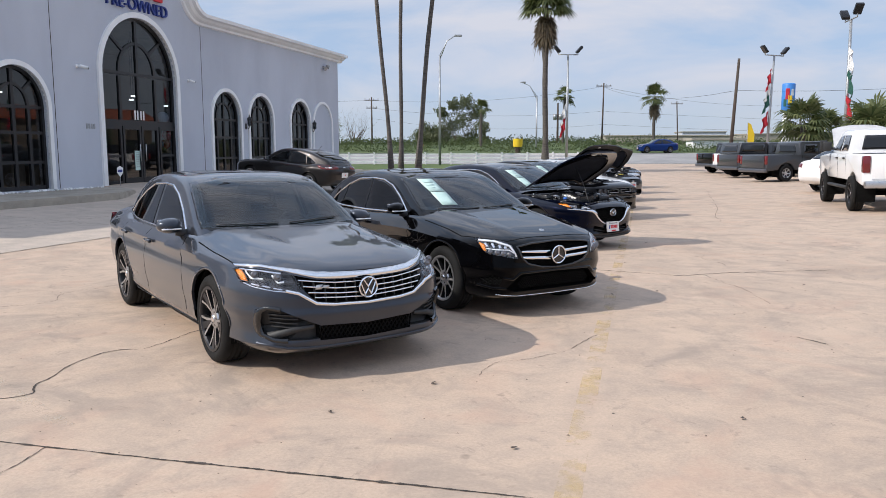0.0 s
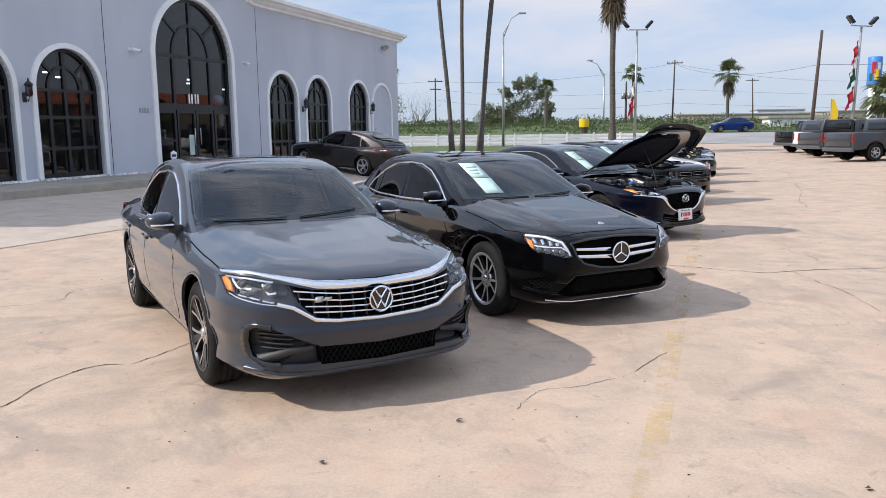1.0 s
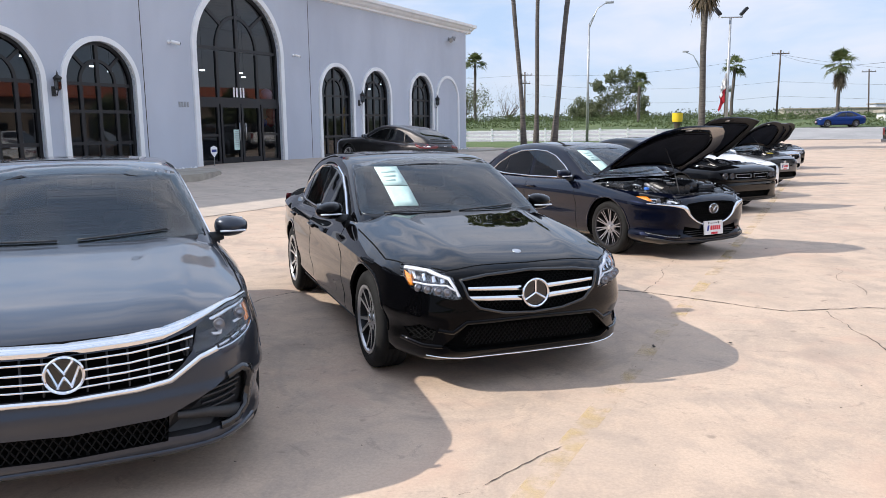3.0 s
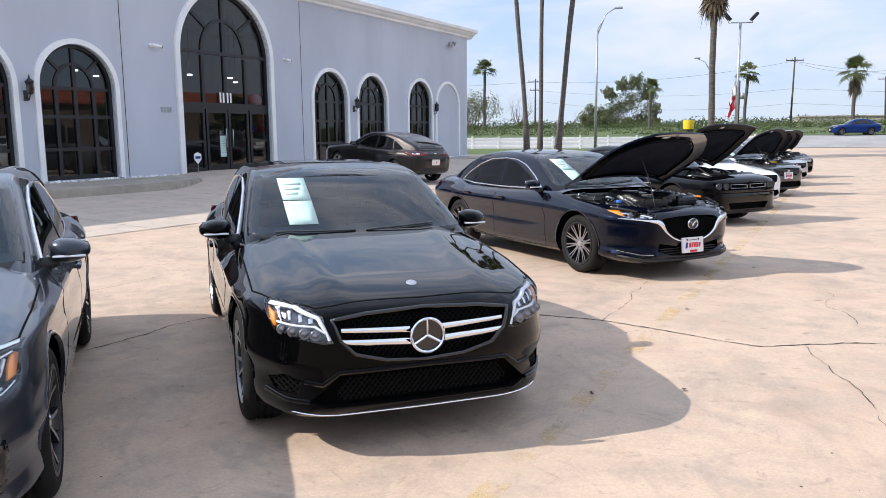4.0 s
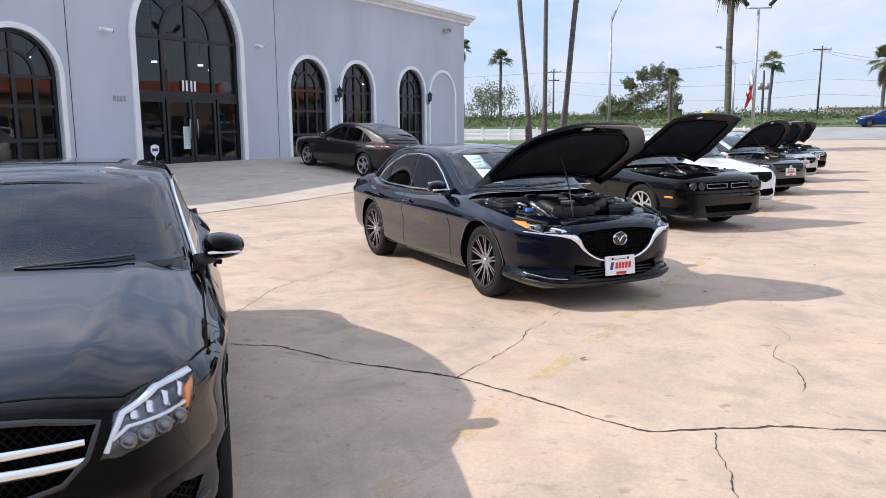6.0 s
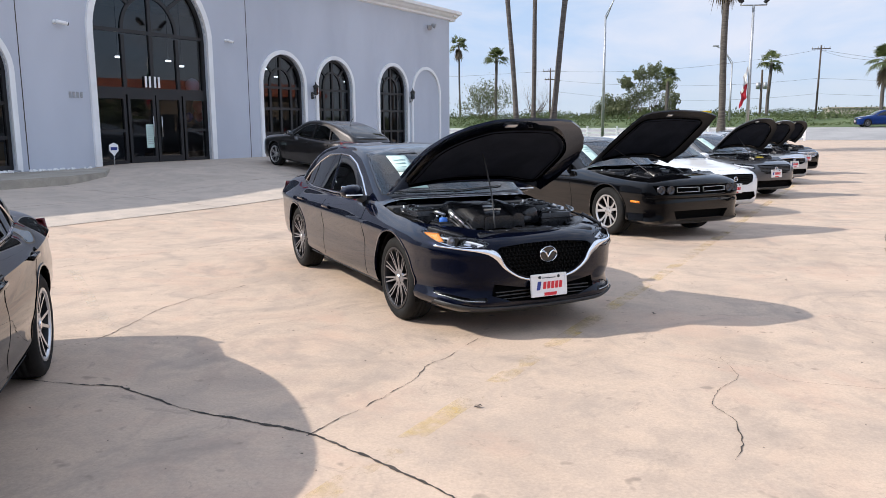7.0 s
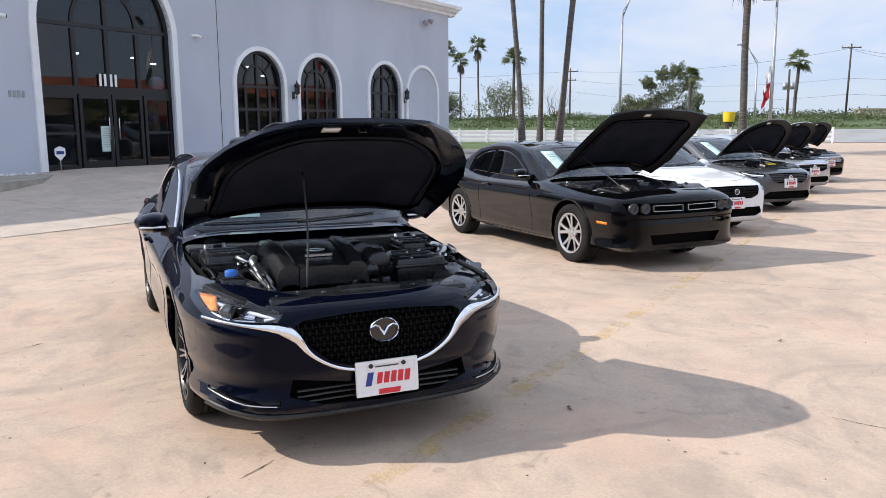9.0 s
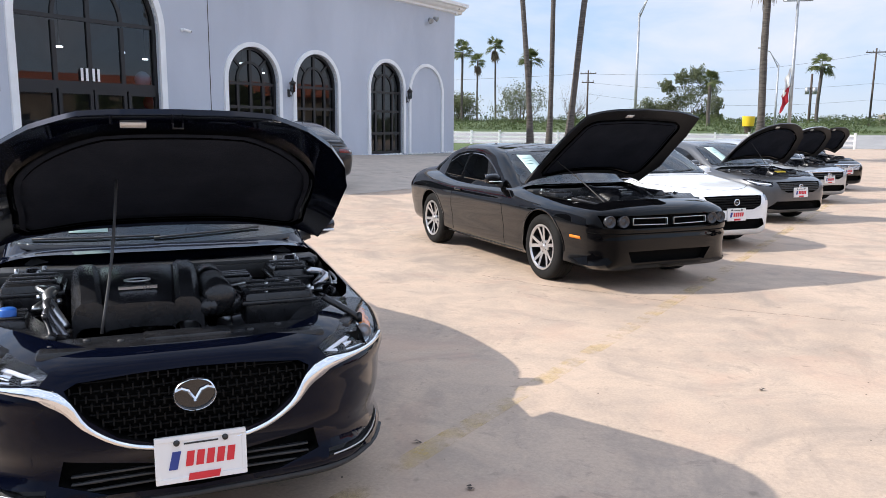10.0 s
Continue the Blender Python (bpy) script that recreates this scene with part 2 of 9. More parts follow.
M_TYRE.node_tree.nodes["Principled BSDF"].inputs["Specular IOR Level"].default_value = 0.2
M_BLACKPLASTIC = mottled("black_plastic", (0.016, 0.016, 0.017), (0.030, 0.030, 0.031), 6.0, 90.0, 0.55, relief=0.1)
M_GLOSSBLACK = plain("gloss_black", (0.006, 0.006, 0.007), 0.12, 0.0, 0.5)
M_GAP = plain("panel_gap", (0.003, 0.003, 0.003), 0.9, spec=0.1)
M_WELL = plain("wheel_well", (0.006, 0.006, 0.006), 0.95, spec=0.1)
M_WSGLASS = glass("windshield_glass", (0.46, 0.51, 0.51), 1.58)
M_TINTGLASS = glass("tinted_glass", (0.06, 0.065, 0.07), 1.5)
M_LENS = glass("lamp_lens", (0.92, 0.93, 0.95), 1.45)
M_AMBER = plain("amber_lens", (0.95, 0.28, 0.02), 0.15, 0.0, 0.6)
M_REDLENS = plain("red_lens", (0.13, 0.006, 0.008), 0.12, 0.0, 0.8)
M_WHITELENS = plain("white_lens", (0.88, 0.89, 0.92), 0.15, 0.0, 0.6)
M_INTERIOR = mottled("car_interior", (0.013, 0.0135, 0.0145), (0.026, 0.0265, 0.028), 4.0, 50.0, 0.8)
M_PAPER = mottled("sticker_paper", (0.47, 0.64, 0.58), (0.55, 0.71, 0.65), 6.0, 30.0, 0.7, relief=0)
M_PLATEWHITE = plain("plate_white", (0.78, 0.76, 0.74), 0.4)
M_RED = plain("sign_red", (0.60, 0.02, 0.03), 0.5)
M_BLUE = plain("sign_blue", (0.02, 0.04, 0.22), 0.5)
M_LAMPTRAY = plain("lamp_reflector", (0.16, 0.165, 0.175), 0.22, 0.8)
M_LAMPDARK = plain("lamp_bezel", (0.05, 0.05, 0.055), 0.25, 0.3)
M_DARKMESH = plain("dark_mesh", (0.006, 0.006, 0.006), 0.7, 0.0, 0.0, 0.12)
M_BAYPLASTIC = mottled("bay_plastic", (0.008, 0.008, 0.009), (0.019, 0.019, 0.021), 9.0, 70.0, 0.27, relief=0.15)
M_BAYPLASTIC.node_tree.nodes["Principled BSDF"].inputs["Specular IOR Level"].default_value = 0.5
M_HOODFELT = mottled("hood_felt", (0.015, 0.018, 0.026), (0.022, 0.026, 0.037), 4.0, 120.0, 0.95, relief=0.4)
M_HOODFELT.node_tree.nodes["Principled BSDF"].inputs["Specular IOR Level"].default_value = 0.05
# raised hood's underside: the shade beneath it is put into this colour
M_HOODSHADE = plain("shaded_hood_underside", (0.012, 0.0122, 0.0135), 0.45, spec=0.25)
M_YELLOW = plain("sign_yellow", (0.75, 0.52, 0.02), 0.5)
M_GREENFLAG = plain("flag_green", (0.02, 0.09, 0.07), 0.8)
M_WHITEFLAG = plain("flag_white", (0.72, 0.72, 0.72), 0.8)
M_REDFLAG = plain("flag_red", (0.42, 0.015, 0.03), 0.8)
M_ORANGE = plain("orange_paint", (0.8, 0.22, 0.06), 0.6)

# ---- mesh tools ----
from mathutils.bvhtree import BVHTree
from mathutils.geometry import delaunay_2d_cdt

rng = random.Random(7)


def empty(name, m, label="", category="", group="", kind=""):
    ob = new(name)
    ob.empty_display_size = 0.2
    ob.matrix_world = m
    return tagged(ob, label, category, group, kind)


def part(name, bm, mat, parent=None, label="", smooth=False):
    """Links a bmesh as one mesh object under a thing or a part."""
    me = bpy.data.meshes.new(name)
    bm.normal_update()
    bm.to_mesh(me)
    bm.free()
    for m in (mat if isinstance(mat, (list, tuple)) else (mat,)):
        me.materials.append(m)
    if smooth:
        me.polygons.foreach_set("use_smooth", [True] * len(me.polygons))
        if smooth is not True:
            me.set_sharp_from_angle(angle=radians(smooth))
    ob = new(name, me)
    if parent:
        ob.parent = parent
    return tagged(ob, label)


def shared(name, source, parent, m, label=""):
    """Another object on the same mesh."""
    ob = new(name, source.data)
    ob.parent = parent
    ob.matrix_basis = m
    return tagged(ob, label)


def box(bm, x0, x1, y0, y1, z0, z1, bevel=0.0, m=None, mat=0, seg=2):
    g = bmesh.ops.create_cube(bm, size=1.0)
    vs = g["verts"]
    bmesh.ops.scale(bm, vec=(x1 - x0, y1 - y0, z1 - z0), verts=vs)
    bmesh.ops.translate(bm, vec=((x0 + x1) / 2, (y0 + y1) / 2, (z0 + z1) / 2), verts=vs)
    faces = {f for v in vs for f in v.link_faces}
    if bevel:
        r = bmesh.ops.bevel(bm, geom=list({e for v in vs for e in v.link_edges}), offset=bevel, segments=seg, affect="EDGES", profile=0.5)
        vs = list({v for f in r["faces"] for v in f.verts} | {v for v in vs if v.is_valid})
        faces = {f for v in vs for f in v.link_faces}
    for f in faces:
        f.material_index = mat
    if m is not None:
        bmesh.ops.transform(bm, matrix=m, verts=vs)
    return vs


def tube(bm, path, radius, seg=8, cap=True, mat=0):
    """A round bar along points; radius a number or one a point."""
    pts = [Vector(p) for p in path]
    radii = radius if isinstance(radius, (list, tuple)) else [radius] * len(pts)
    rings, side = [], None
    for i, p in enumerate(pts):
        t = (pts[min(i + 1, len(pts) - 1)] - pts[max(i - 1, 0)]).normalized()
        if side is None:
            side = t.orthogonal().normalized()
        side = (side - t * side.dot(t)).normalized()
        up = t.cross(side)
        rings.append([bm.verts.new(p + (side * math.cos(a) + up * math.sin(a)) * radii[i]) for a in (2 * math.pi * k / seg for k in range(seg))])
    for a, b in zip(rings, rings[1:]):
        for k in range(seg):
            f = bm.faces.new((a[k], a[(k + 1) % seg], b[(k + 1) % seg], b[k]))
            f.smooth, f.material_index = True, mat
    if cap:
        bm.faces.new(rings[0][::-1]).material_index = mat
        bm.faces.new(rings[-1]).material_index = mat
    return rings


def lathe(bm, profile, seg=48, axis="y", mat=0, centre=(0, 0, 0), closed=False):
    """Turns a profile of (radius, along) about an axis."""
    rings = []
    for k in range(seg):
        a = 2 * math.pi * k / seg
        c, s = math.cos(a), math.sin(a)
        rings.append([bm.verts.new(Vector({"y": (r * c, h, r * s), "z": (r * c, r * s, h), "x": (h, r * c, r * s)}[axis]) + Vector(centre)) for r, h in profile])
    n = len(profile)
    for k in range(seg):
        a, b = rings[k], rings[(k + 1) % seg]
        for i in range(n if closed else n - 1):
            f = bm.faces.new((a[i], b[i], b[(i + 1) % n], a[(i + 1) % n]))
            f.smooth, f.material_index = True, mat
    return rings


def prism(bm, outline, depth, m=None, mat=0):
    """A flat outline in x, y made solid from z = 0 up to depth."""
    lo = [bm.verts.new((x, y, 0)) for x, y in outline]
    hi = [bm.verts.new((x, y, depth)) for x, y in outline]
    n = len(outline)
    fs = [bm.faces.new(lo[::-1]), bm.faces.new(hi)] + [bm.faces.new((lo[i], lo[(i + 1) % n], hi[(i + 1) % n], hi[i])) for i in range(n)]
    for f in fs:
        f.material_index = mat
    if m is not None:
        bmesh.ops.transform(bm, matrix=m, verts=lo + hi)
    return lo + hi


def fix(bm):
    bmesh.ops.recalc_face_normals(bm, faces=bm.faces)
    return bm


def curve(points):
    """A smooth curve that never overshoots its points."""
    xs, ys = np.array([p[0] for p in points], float), np.array([p[1] for p in points], float)
    if xs[0] > xs[-1]:
        xs, ys = xs[::-1], ys[::-1]
    h, d = np.diff(xs), np.diff(ys) / np.diff(xs)
    m = np.zeros(len(xs))
    m[0], m[-1] = d[0], d[-1]
    for i in range(1, len(xs) - 1):
        if d[i - 1] * d[i] > 0:
            w1, w2 = 2 * h[i] + h[i - 1], h[i] + 2 * h[i - 1]
            m[i] = (w1 + w2) / (w1 / d[i - 1] + w2 / d[i])

    def at(x):
        x = np.clip(np.asarray(x, float), xs[0], xs[-1])
        i = np.clip(np.searchsorted(xs, x) - 1, 0, len(xs) - 2)
        t = (x - xs[i]) / h[i]
        return ((1 + 2 * t) * (1 - t) ** 2 * ys[i] + t * (1 - t) ** 2 * h[i] * m[i] + t * t * (3 - 2 * t) * ys[i + 1] + t * t * (t - 1) * h[i] * m[i + 1])
    return at


def smooth_line(points, step=0.03, closed=False):
    """A rounded line through points, evenly stepped."""
    p = [Vector(q) for q in points]
    n, out = len(p), []
    for i in range(n if closed else n - 1):
        a, b, c, d = (p[(i - 1) % n], p[i], p[(i + 1) % n], p[(i + 2) % n]) if closed else (p[max(i - 1, 0)], p[i], p[i + 1], p[min(i + 2, n - 1)])
        k = max(1, int((c - b).length / step))
        for j in range(k):
            t = j / k
            out.append(0.5 * ((2 * b) + (c - a) * t + (2 * a - 5 * b + 4 * c - d) * t * t + (3 * b - a - 3 * c + d) * t ** 3))
    if not closed:
        out.append(p[-1])
    return out


def dense(points, step=0.03, closed=True):
    """Straight lines between points, evenly stepped."""
    p, out = [Vector(q) for q in points], []
    n = len(p)
    for i in range(n if closed else n - 1):
        a, b = p[i], p[(i + 1) % n]
        k = max(1, int((b - a).length / step))
        out += [a.lerp(b, j / k) for j in range(k)]
    if not closed:
        out.append(p[-1])
    return out


def smoothstep(a, b, x):
    t = min(1.0, max(0.0, (x - a) / (b - a)))
    return t * t * (3 - 2 * t)

# ---- the lot ----
WALL_O, WALL_D, WALL_N = Vector((-6.24, 44.163, 0)), Vector((0.256, 0.967, 0)).normalized(), Vector((0.967, -0.256, 0)).normalized()
WALL = Matrix(((WALL_D.x, -WALL_N.x, 0, WALL_O.x), (WALL_D.y, -WALL_N.y, 0, WALL_O.y), (0, 0, 1, 0), (0, 0, 0, 1)))   # local x along the front, y into the house


def ground_z(x, y):
    """The lot falls gently along the row of cars and rises to the house."""
    if y < 20:
        z = -0.0082 * max(y, -8.0)
    elif y < 32:
        z = -0.164 - 0.03 * smoothstep(20, 32, y)
    else:
        z = -0.194 * (1 - smoothstep(32, 62, y))
    row = 0.25 * y
    z *= 1 - 0.9 * smoothstep(row + 1.5, row + 8.0, x)
    d = Vector((x, y, 0)) - WALL_O
    p, s = d.dot(WALL_N), d.dot(WALL_D)
    if s < 4:
        high = 0.34 + 0.26 * smoothstep(-22.5, -18.5, s) - 0.2 * smoothstep(-9, 0, s)
        t = min(1.0, max(0.0, (p - 2.4) / 9.0))
        z += high * (1 - t) * (1 - t) * (1 + t * 0.9)
    return z


def on_lot(x, y, heading, lift=0.0):
    """A pose on the lot, leaning with it; heading in degrees from +x."""
    e = 1.0
    n = Vector((ground_z(x - e, y) - ground_z(x + e, y), ground_z(x, y - e) - ground_z(x, y + e), 2 * e)).normalized()
    f = Vector((math.cos(radians(heading)), math.sin(radians(heading)), 0))
    f = (f - n * f.dot(n)).normalized()
    l = n.cross(f)
    m = Matrix((f, l, n)).transposed().to_4x4()
    m.translation = (x, y, ground_z(x, y) + lift)
    return m


def sheet(name, xs, ys, height, mat, label, category, inside=None):
    bm = bmesh.new()
    grid = [[bm.verts.new((x, y, height(x, y))) for y in ys] for x in xs]
    for i in range(len(xs) - 1):
        for j in range(len(ys) - 1):
            cx, cy = (xs[i] + xs[i + 1]) / 2, (ys[j] + ys[j + 1]) / 2
            if inside is None or inside(cx, cy):
                bm.faces.new((grid[i][j], grid[i + 1][j], grid[i + 1][j + 1], grid[i][j + 1]))
    for v in [v for v in bm.verts if not v.link_faces]:
        bm.verts.remove(v)
    return tagged(part(name, bm, mat, None, "", True), label, category, kind="structure")


far = [-3000, -1200, -500, -200, -100] + list(range(-60, 121, 6)) + [160, 250, 500, 1200, 3000]
sheet("ground", far, far, lambda x, y: min(ground_z(x, y), 0.05) - 0.06 if abs(x) < 300 else -0.06, M_FIELD, "flat green field running to the horizon", "ground")
LOT_END = 52.0
sheet("pavement", [x * 0.8 for x in range(-50, 96)], [y * 0.8 for y in range(-40, 66)], ground_z, M_LOT,
      "sun-bleached tan concrete car lot with stains and cracks", "pavement")
sheet("pavement", [8.0 + 2.0 * k for k in range(35)], [51.9, 54, 57, 60, 64, 68, 73, 78.2], lambda x, y: ground_z(x, y) + 0.004, M_LOT, "tan concrete apron between the lot and the road", "pavement")
sheet("grass_verge", [-60, -40] + [x * 2.0 for x in range(-15, 5)], [49 + 2 * k for k in range(0, 15)], lambda x, y: ground_z(x, y) + 0.05, M_GRASS,
      "mown green grass strip before the white fence", "grass")
r_bank = random.Random(8)
sheet("grass_bank", [-220, -150] + [-110 + 5 * k for k in range(57)] + [220], [92, 97, 103, 110, 120, 132, 150, 180], lambda x, y: 0.97 + 1.4 * smoothstep(92, 118, y) * (0.8 + 0.2 * math.sin(x * 0.31) * math.cos(x * 0.11 + y)) - 2.3 * smoothstep(140, 182, y) + r_bank.uniform(-0.08, 0.08),
      M_FIELD, "rough green grass bank beyond the road", "grass")
sheet("road", [-200, -60, -20, 0, 20, 60, 120, 200], [78, 80, 82, 84, 86, 88, 90, 92], lambda x, y: 0.03 + 0.95 * smoothstep(78, 92, y), M_ROAD, "grey asphalt road beyond the white fence", "road")


def ribbon_on_lot(name, points, width, mat, label, category, lift=0.004, jag=0.0, seed=1, step=0.05, whole=False):
    """A narrow strip that follows the lot: a crack, a joint or a painted line."""
    r, bm = random.Random(seed), bmesh.new()
    line, prev = smooth_line([(x, y, 0) for x, y in points], step), None
    off, kink, fat = 0.0, 0.0, 0.8
    for i, p in enumerate(line):
        t = (line[min(i + 1, len(line) - 1)] - line[max(i - 1, 0)]).normalized()
        n = Vector((-t.y, t.x, 0))
        kink = 0.86 * kink + r.uniform(-jag, jag) * 1.5 if i % 4 == 0 else kink      # short straight runs between kinks
        off = 0.7 * off + 0.3 * kink + r.uniform(-jag, jag) * 0.35
        fat = 0.75 * fat + 0.25 * r.uniform(-0.5, 1.9)       # runs of wide, hairline and closed crack
        w = width * (max(0.12, fat * r.uniform(0.4, 1.2)) if jag else 1.0) / 2
        pair = []
        for s in (-w, w):
            q = p + n * (off + s)
            pair.append(bm.verts.new((q.x, q.y, ground_z(q.x, q.y) + lift)))
        if prev and not (jag and not whole and fat < 0.28):
            bm.faces.new((prev[0], prev[1], pair[1], pair[0]))
        prev = pair
    return tagged(part(name, fix(bm), mat), label, category, kind="structure")


M_FORE = concrete("forecourt_concrete", (0.40, 0.335, 0.275), (0.50, 0.415, 0.34), (0.31, 0.27, 0.23))
bm = bmesh.new()
grid = []
for i in range(91):
    row = []
    for j in range(19):
        q = WALL_O + WALL_D * (-44.0 + 0.5 * i) + WALL_N * (0.2 + 0.42 * j)
        row.append(bm.verts.new((q.x, q.y, ground_z(q.x, q.y) + 0.006)))
    grid.append(row)
for a, b_ in zip(grid, grid[1:]):
    for j in range(18):
        bm.faces.new((a[j], b_[j], b_[j + 1], a[j + 1]))
tagged(part("forecourt", fix(bm), M_FORE, None, "", True), "pale greyish tan concrete forecourt before the showroom", "pavement", kind="structure")


def from_wall(s, p):
    q = WALL_O + WALL_D * s + WALL_N * p
    return (q.x, q.y)


for k, (a, b_, w) in enumerate((((-44, 7.76), (0.5, 7.76), 0.010), ((-44, 5.4), (0.5, 5.4), 0.014), ((-27.5, 2.8), (-27.5, 7.74), 0.014), ((-22.6, 2.6), (-22.6, 7.74), 0.014), ((-17.6, 1.0), (-17.6, 7.74), 0.014), ((-12.4, 1.0), (-12.4, 7.74), 0.014), ((-32.5, 2.8), (-32.5, 7.74), 0.014))):
    pts = [from_wall(a[0] + (b_[0] - a[0]) * t / 6, a[1] + (b_[1] - a[1]) * t / 6) for t in range(7)]
    ribbon_on_lot("paving_joint", pts, w, M_CRACK, "dark joint between concrete slabs", "joint", 0.008, 0.001, 40 + k, 0.12)

# ---- the dealership house ----
Z0 = 0.38        # threshold
ROOF_Z = 6.38
MID = -17.55     # middle of the front


def arch_outline(cx, half, base, apex, n=20):
    spring = apex - half
    pts = [(cx - half, base)]
    pts += [(cx - half * math.cos(math.pi * k / n), spring + half * math.sin(math.pi * k / n)) for k in range(n + 1)]
    return pts + [(cx + half, base)]


def wall_poly(bm, outer, holes, y, thick, mat=0):
    """A wall in local x, z with holes, from y to y + thick."""
    verts, edges = [], []
    for loop in [outer] + holes:
        k = len(verts)
        verts += [Vector(p) for p in loop]
        edges += [(k + i, k + (i + 1) % len(loop)) for i in range(len(loop))]
    faces = [list(range(len(outer)))]
    k = len(outer)
    v, e, f, *_ = delaunay_2d_cdt(verts, edges, [], 1, 1e-5)

    def in_loop(p, loop):
        c = False
        for (x0, y0), (x1, y1) in zip(loop, loop[1:] + loop[:1]):
            if (y0 > p.y) != (y1 > p.y) and p.x < (x1 - x0) * (p.y - y0) / (y1 - y0) + x0:
                c = not c
        return c
    front, back = [bm.verts.new((p.x, y, p.y)) for p in v], [bm.verts.new((p.x, y + thick, p.y)) for p in v]
    for tri in f:
        c = sum((v[i] for i in tri), Vector((0, 0))) / len(tri)
        if in_loop(c, outer) and not any(in_loop(c, h) for h in holes):
            bm.faces.new([front[i] for i in tri])
            bm.faces.new([back[i] for i in tri][::-1])
    for loop in [outer] + holes:
        idx = [min(range(len(v)), key=lambda i: (v[i] - Vector(p)).length_squared) for p in loop]
        for a, b in zip(idx, idx[1:] + idx[:1]):
            if a != b:
                bm.faces.new((front[a], front[b], back[b], back[a]))
    for w in [w for w in bm.verts if not w.link_faces]:
        bm.verts.remove(w)
    return fix(bm)


house = empty("dealership_building", WALL, "grey stucco showroom with white-trimmed arched windows", "building")
BIG = (MID, 2.0, 6.02)
SMALL = [(-12.1, 1.06, 3.92), (-9.2, 1.05, 3.92), (-5.26, 1.04, 3.92), (-23.05, 1.12, 3.92), (-26.0, 1.12, 3.92)]
half_front = 17.1
# front wall: flat parapet, and a curved gable over the door
gable = [(MID + half_front, ROOF_Z)]
for k in range(9):
    a = math.pi / 2 * k / 8
    gable.append((MID + 3.75 - 1.3 * math.sin(a), ROOF_Z + 1.3 * (1 - math.cos(a))))
for k in range(1, 9):
    a = math.pi * k / 16
    gable.append((MID + 2.45 - 2.45 * (1 - math.cos(a)), ROOF_Z + 1.3 + 1.0 * math.sin(a)))
gable += [(2 * MID - x, z) for x, z in reversed(gable[:-1])]
outer = [(MID - half_front, -0.3), (MID + half_front, -0.3)] + gable
holes = [arch_outline(BIG[0], BIG[1], Z0, BIG[2], 28)] + [arch_outline(c, h, Z0 + 0.02, a, 20) for c, h, a in SMALL]
part("front_wall", wall_poly(bmesh.new(), outer, holes, 0.0, 0.3), M_STUCCO, house)
bm = bmesh.new()
box(bm, MID + half_front - 0.3, MID + half_front, 0.3, 22, -0.4, ROOF_Z)
part("side_wall", bm, M_STUCCO, house)
bm = bmesh.new()
box(bm, MID - half_front, MID - half_front + 0.3, 0.3, 22, -0.4, ROOF_Z)
part("side_wall", bm, M_STUCCO, house)
bm = bmesh.new()
box(bm, MID - half_front, MID + half_front, 22, 22.3, -0.4, ROOF_Z)
part("back_wall", bm, M_STUCCO, house)
bm = bmesh.new()
box(bm, MID - half_front + 0.3, MID + half_front - 0.3, 0.3, 22, 6.0, 6.15)
part("roof", bm, M_WALK, house)


def cornice(path):
    """A moulded band that runs along the top of a wall, path in local x, z."""
    prof = [(0.0, -0.05), (-0.08, -0.02), (-0.10, 0.06), (-0.22, 0.12), (-0.30, 0.20), (-0.42, 0.24), (-0.44, 0.36), (0.32, 0.38), (0.32, -0.05)]
    bm, rings = bmesh.new(), []
    for i, p in enumerate(path):
        a, b = Vector(path[max(i - 1, 0)]), Vector(path[min(i + 1, len(path) - 1)])
        t = (b - a).normalized()
        n = Vector((-t.y, t.x)) if t.x > 0 else Vector((t.y, -t.x))
        if n.y < 0:
            n = -n
        rings.append([bm.verts.new((p[0] + n.x * h, d, p[1] + n.y * h)) for d, h in prof])
    for a, b in zip(rings, rings[1:]):
        for k in range(len(prof)):
            bm.faces.new((a[k], a[(k + 1) % len(prof)], b[(k + 1) % len(prof)], b[k]))
    bm.faces.new(rings[0])
    bm.faces.new(rings[-1][::-1])
    return fix(bm)


part("cornice", cornice([(x + (0.45 if i == 0 else 0), z - 0.02) for i, (x, z) in enumerate(gable[:9])]), M_TRIM, house, "white moulded cornice")
part("cornice", cornice([(x, z - 0.02) for x, z in gable[8:-8]]), M_TRIM, house, "white moulded cornice")
bm = bmesh.new()
for i, (d0, d1, z0, z1) in enumerate(((0.0, 0.10, -0.07, 0.10), (0.0, 0.30, 0.10, 0.22), (0.0, 0.44, 0.22, 0.36))):
    box(bm, MID + half_front - 0.05, MID + half_front + d1, -0.44 if i == 2 else -d1, 22.3, ROOF_Z + z0 - 0.02, ROOF_Z + z1 - 0.02)
part("cornice", bm, M_TRIM, house, "white moulded cornice")


def ring_band(cx, half, base, apex, width, y0, y1, n=24):
    """An arched band round an opening."""
    inner, out = arch_outline(cx, half, base, apex, n), arch_outline(cx, half + width, base, apex + width, n)
    bm = bmesh.new()
    rows = [[bm.verts.new((x, y, z)) for x, z in loop] for loop, y in ((inner, y1), (inner, y0), (out, y0), (out, y1))]
    for a, b in zip(rows, rows[1:]):
        for k in range(len(inner) - 1):
            bm.faces.new((a[k], a[k + 1], b[k + 1], b[k]))
    for k in (0, len(inner) - 1):
        bm.faces.new([r[k] for r in rows])
    return fix(bm)


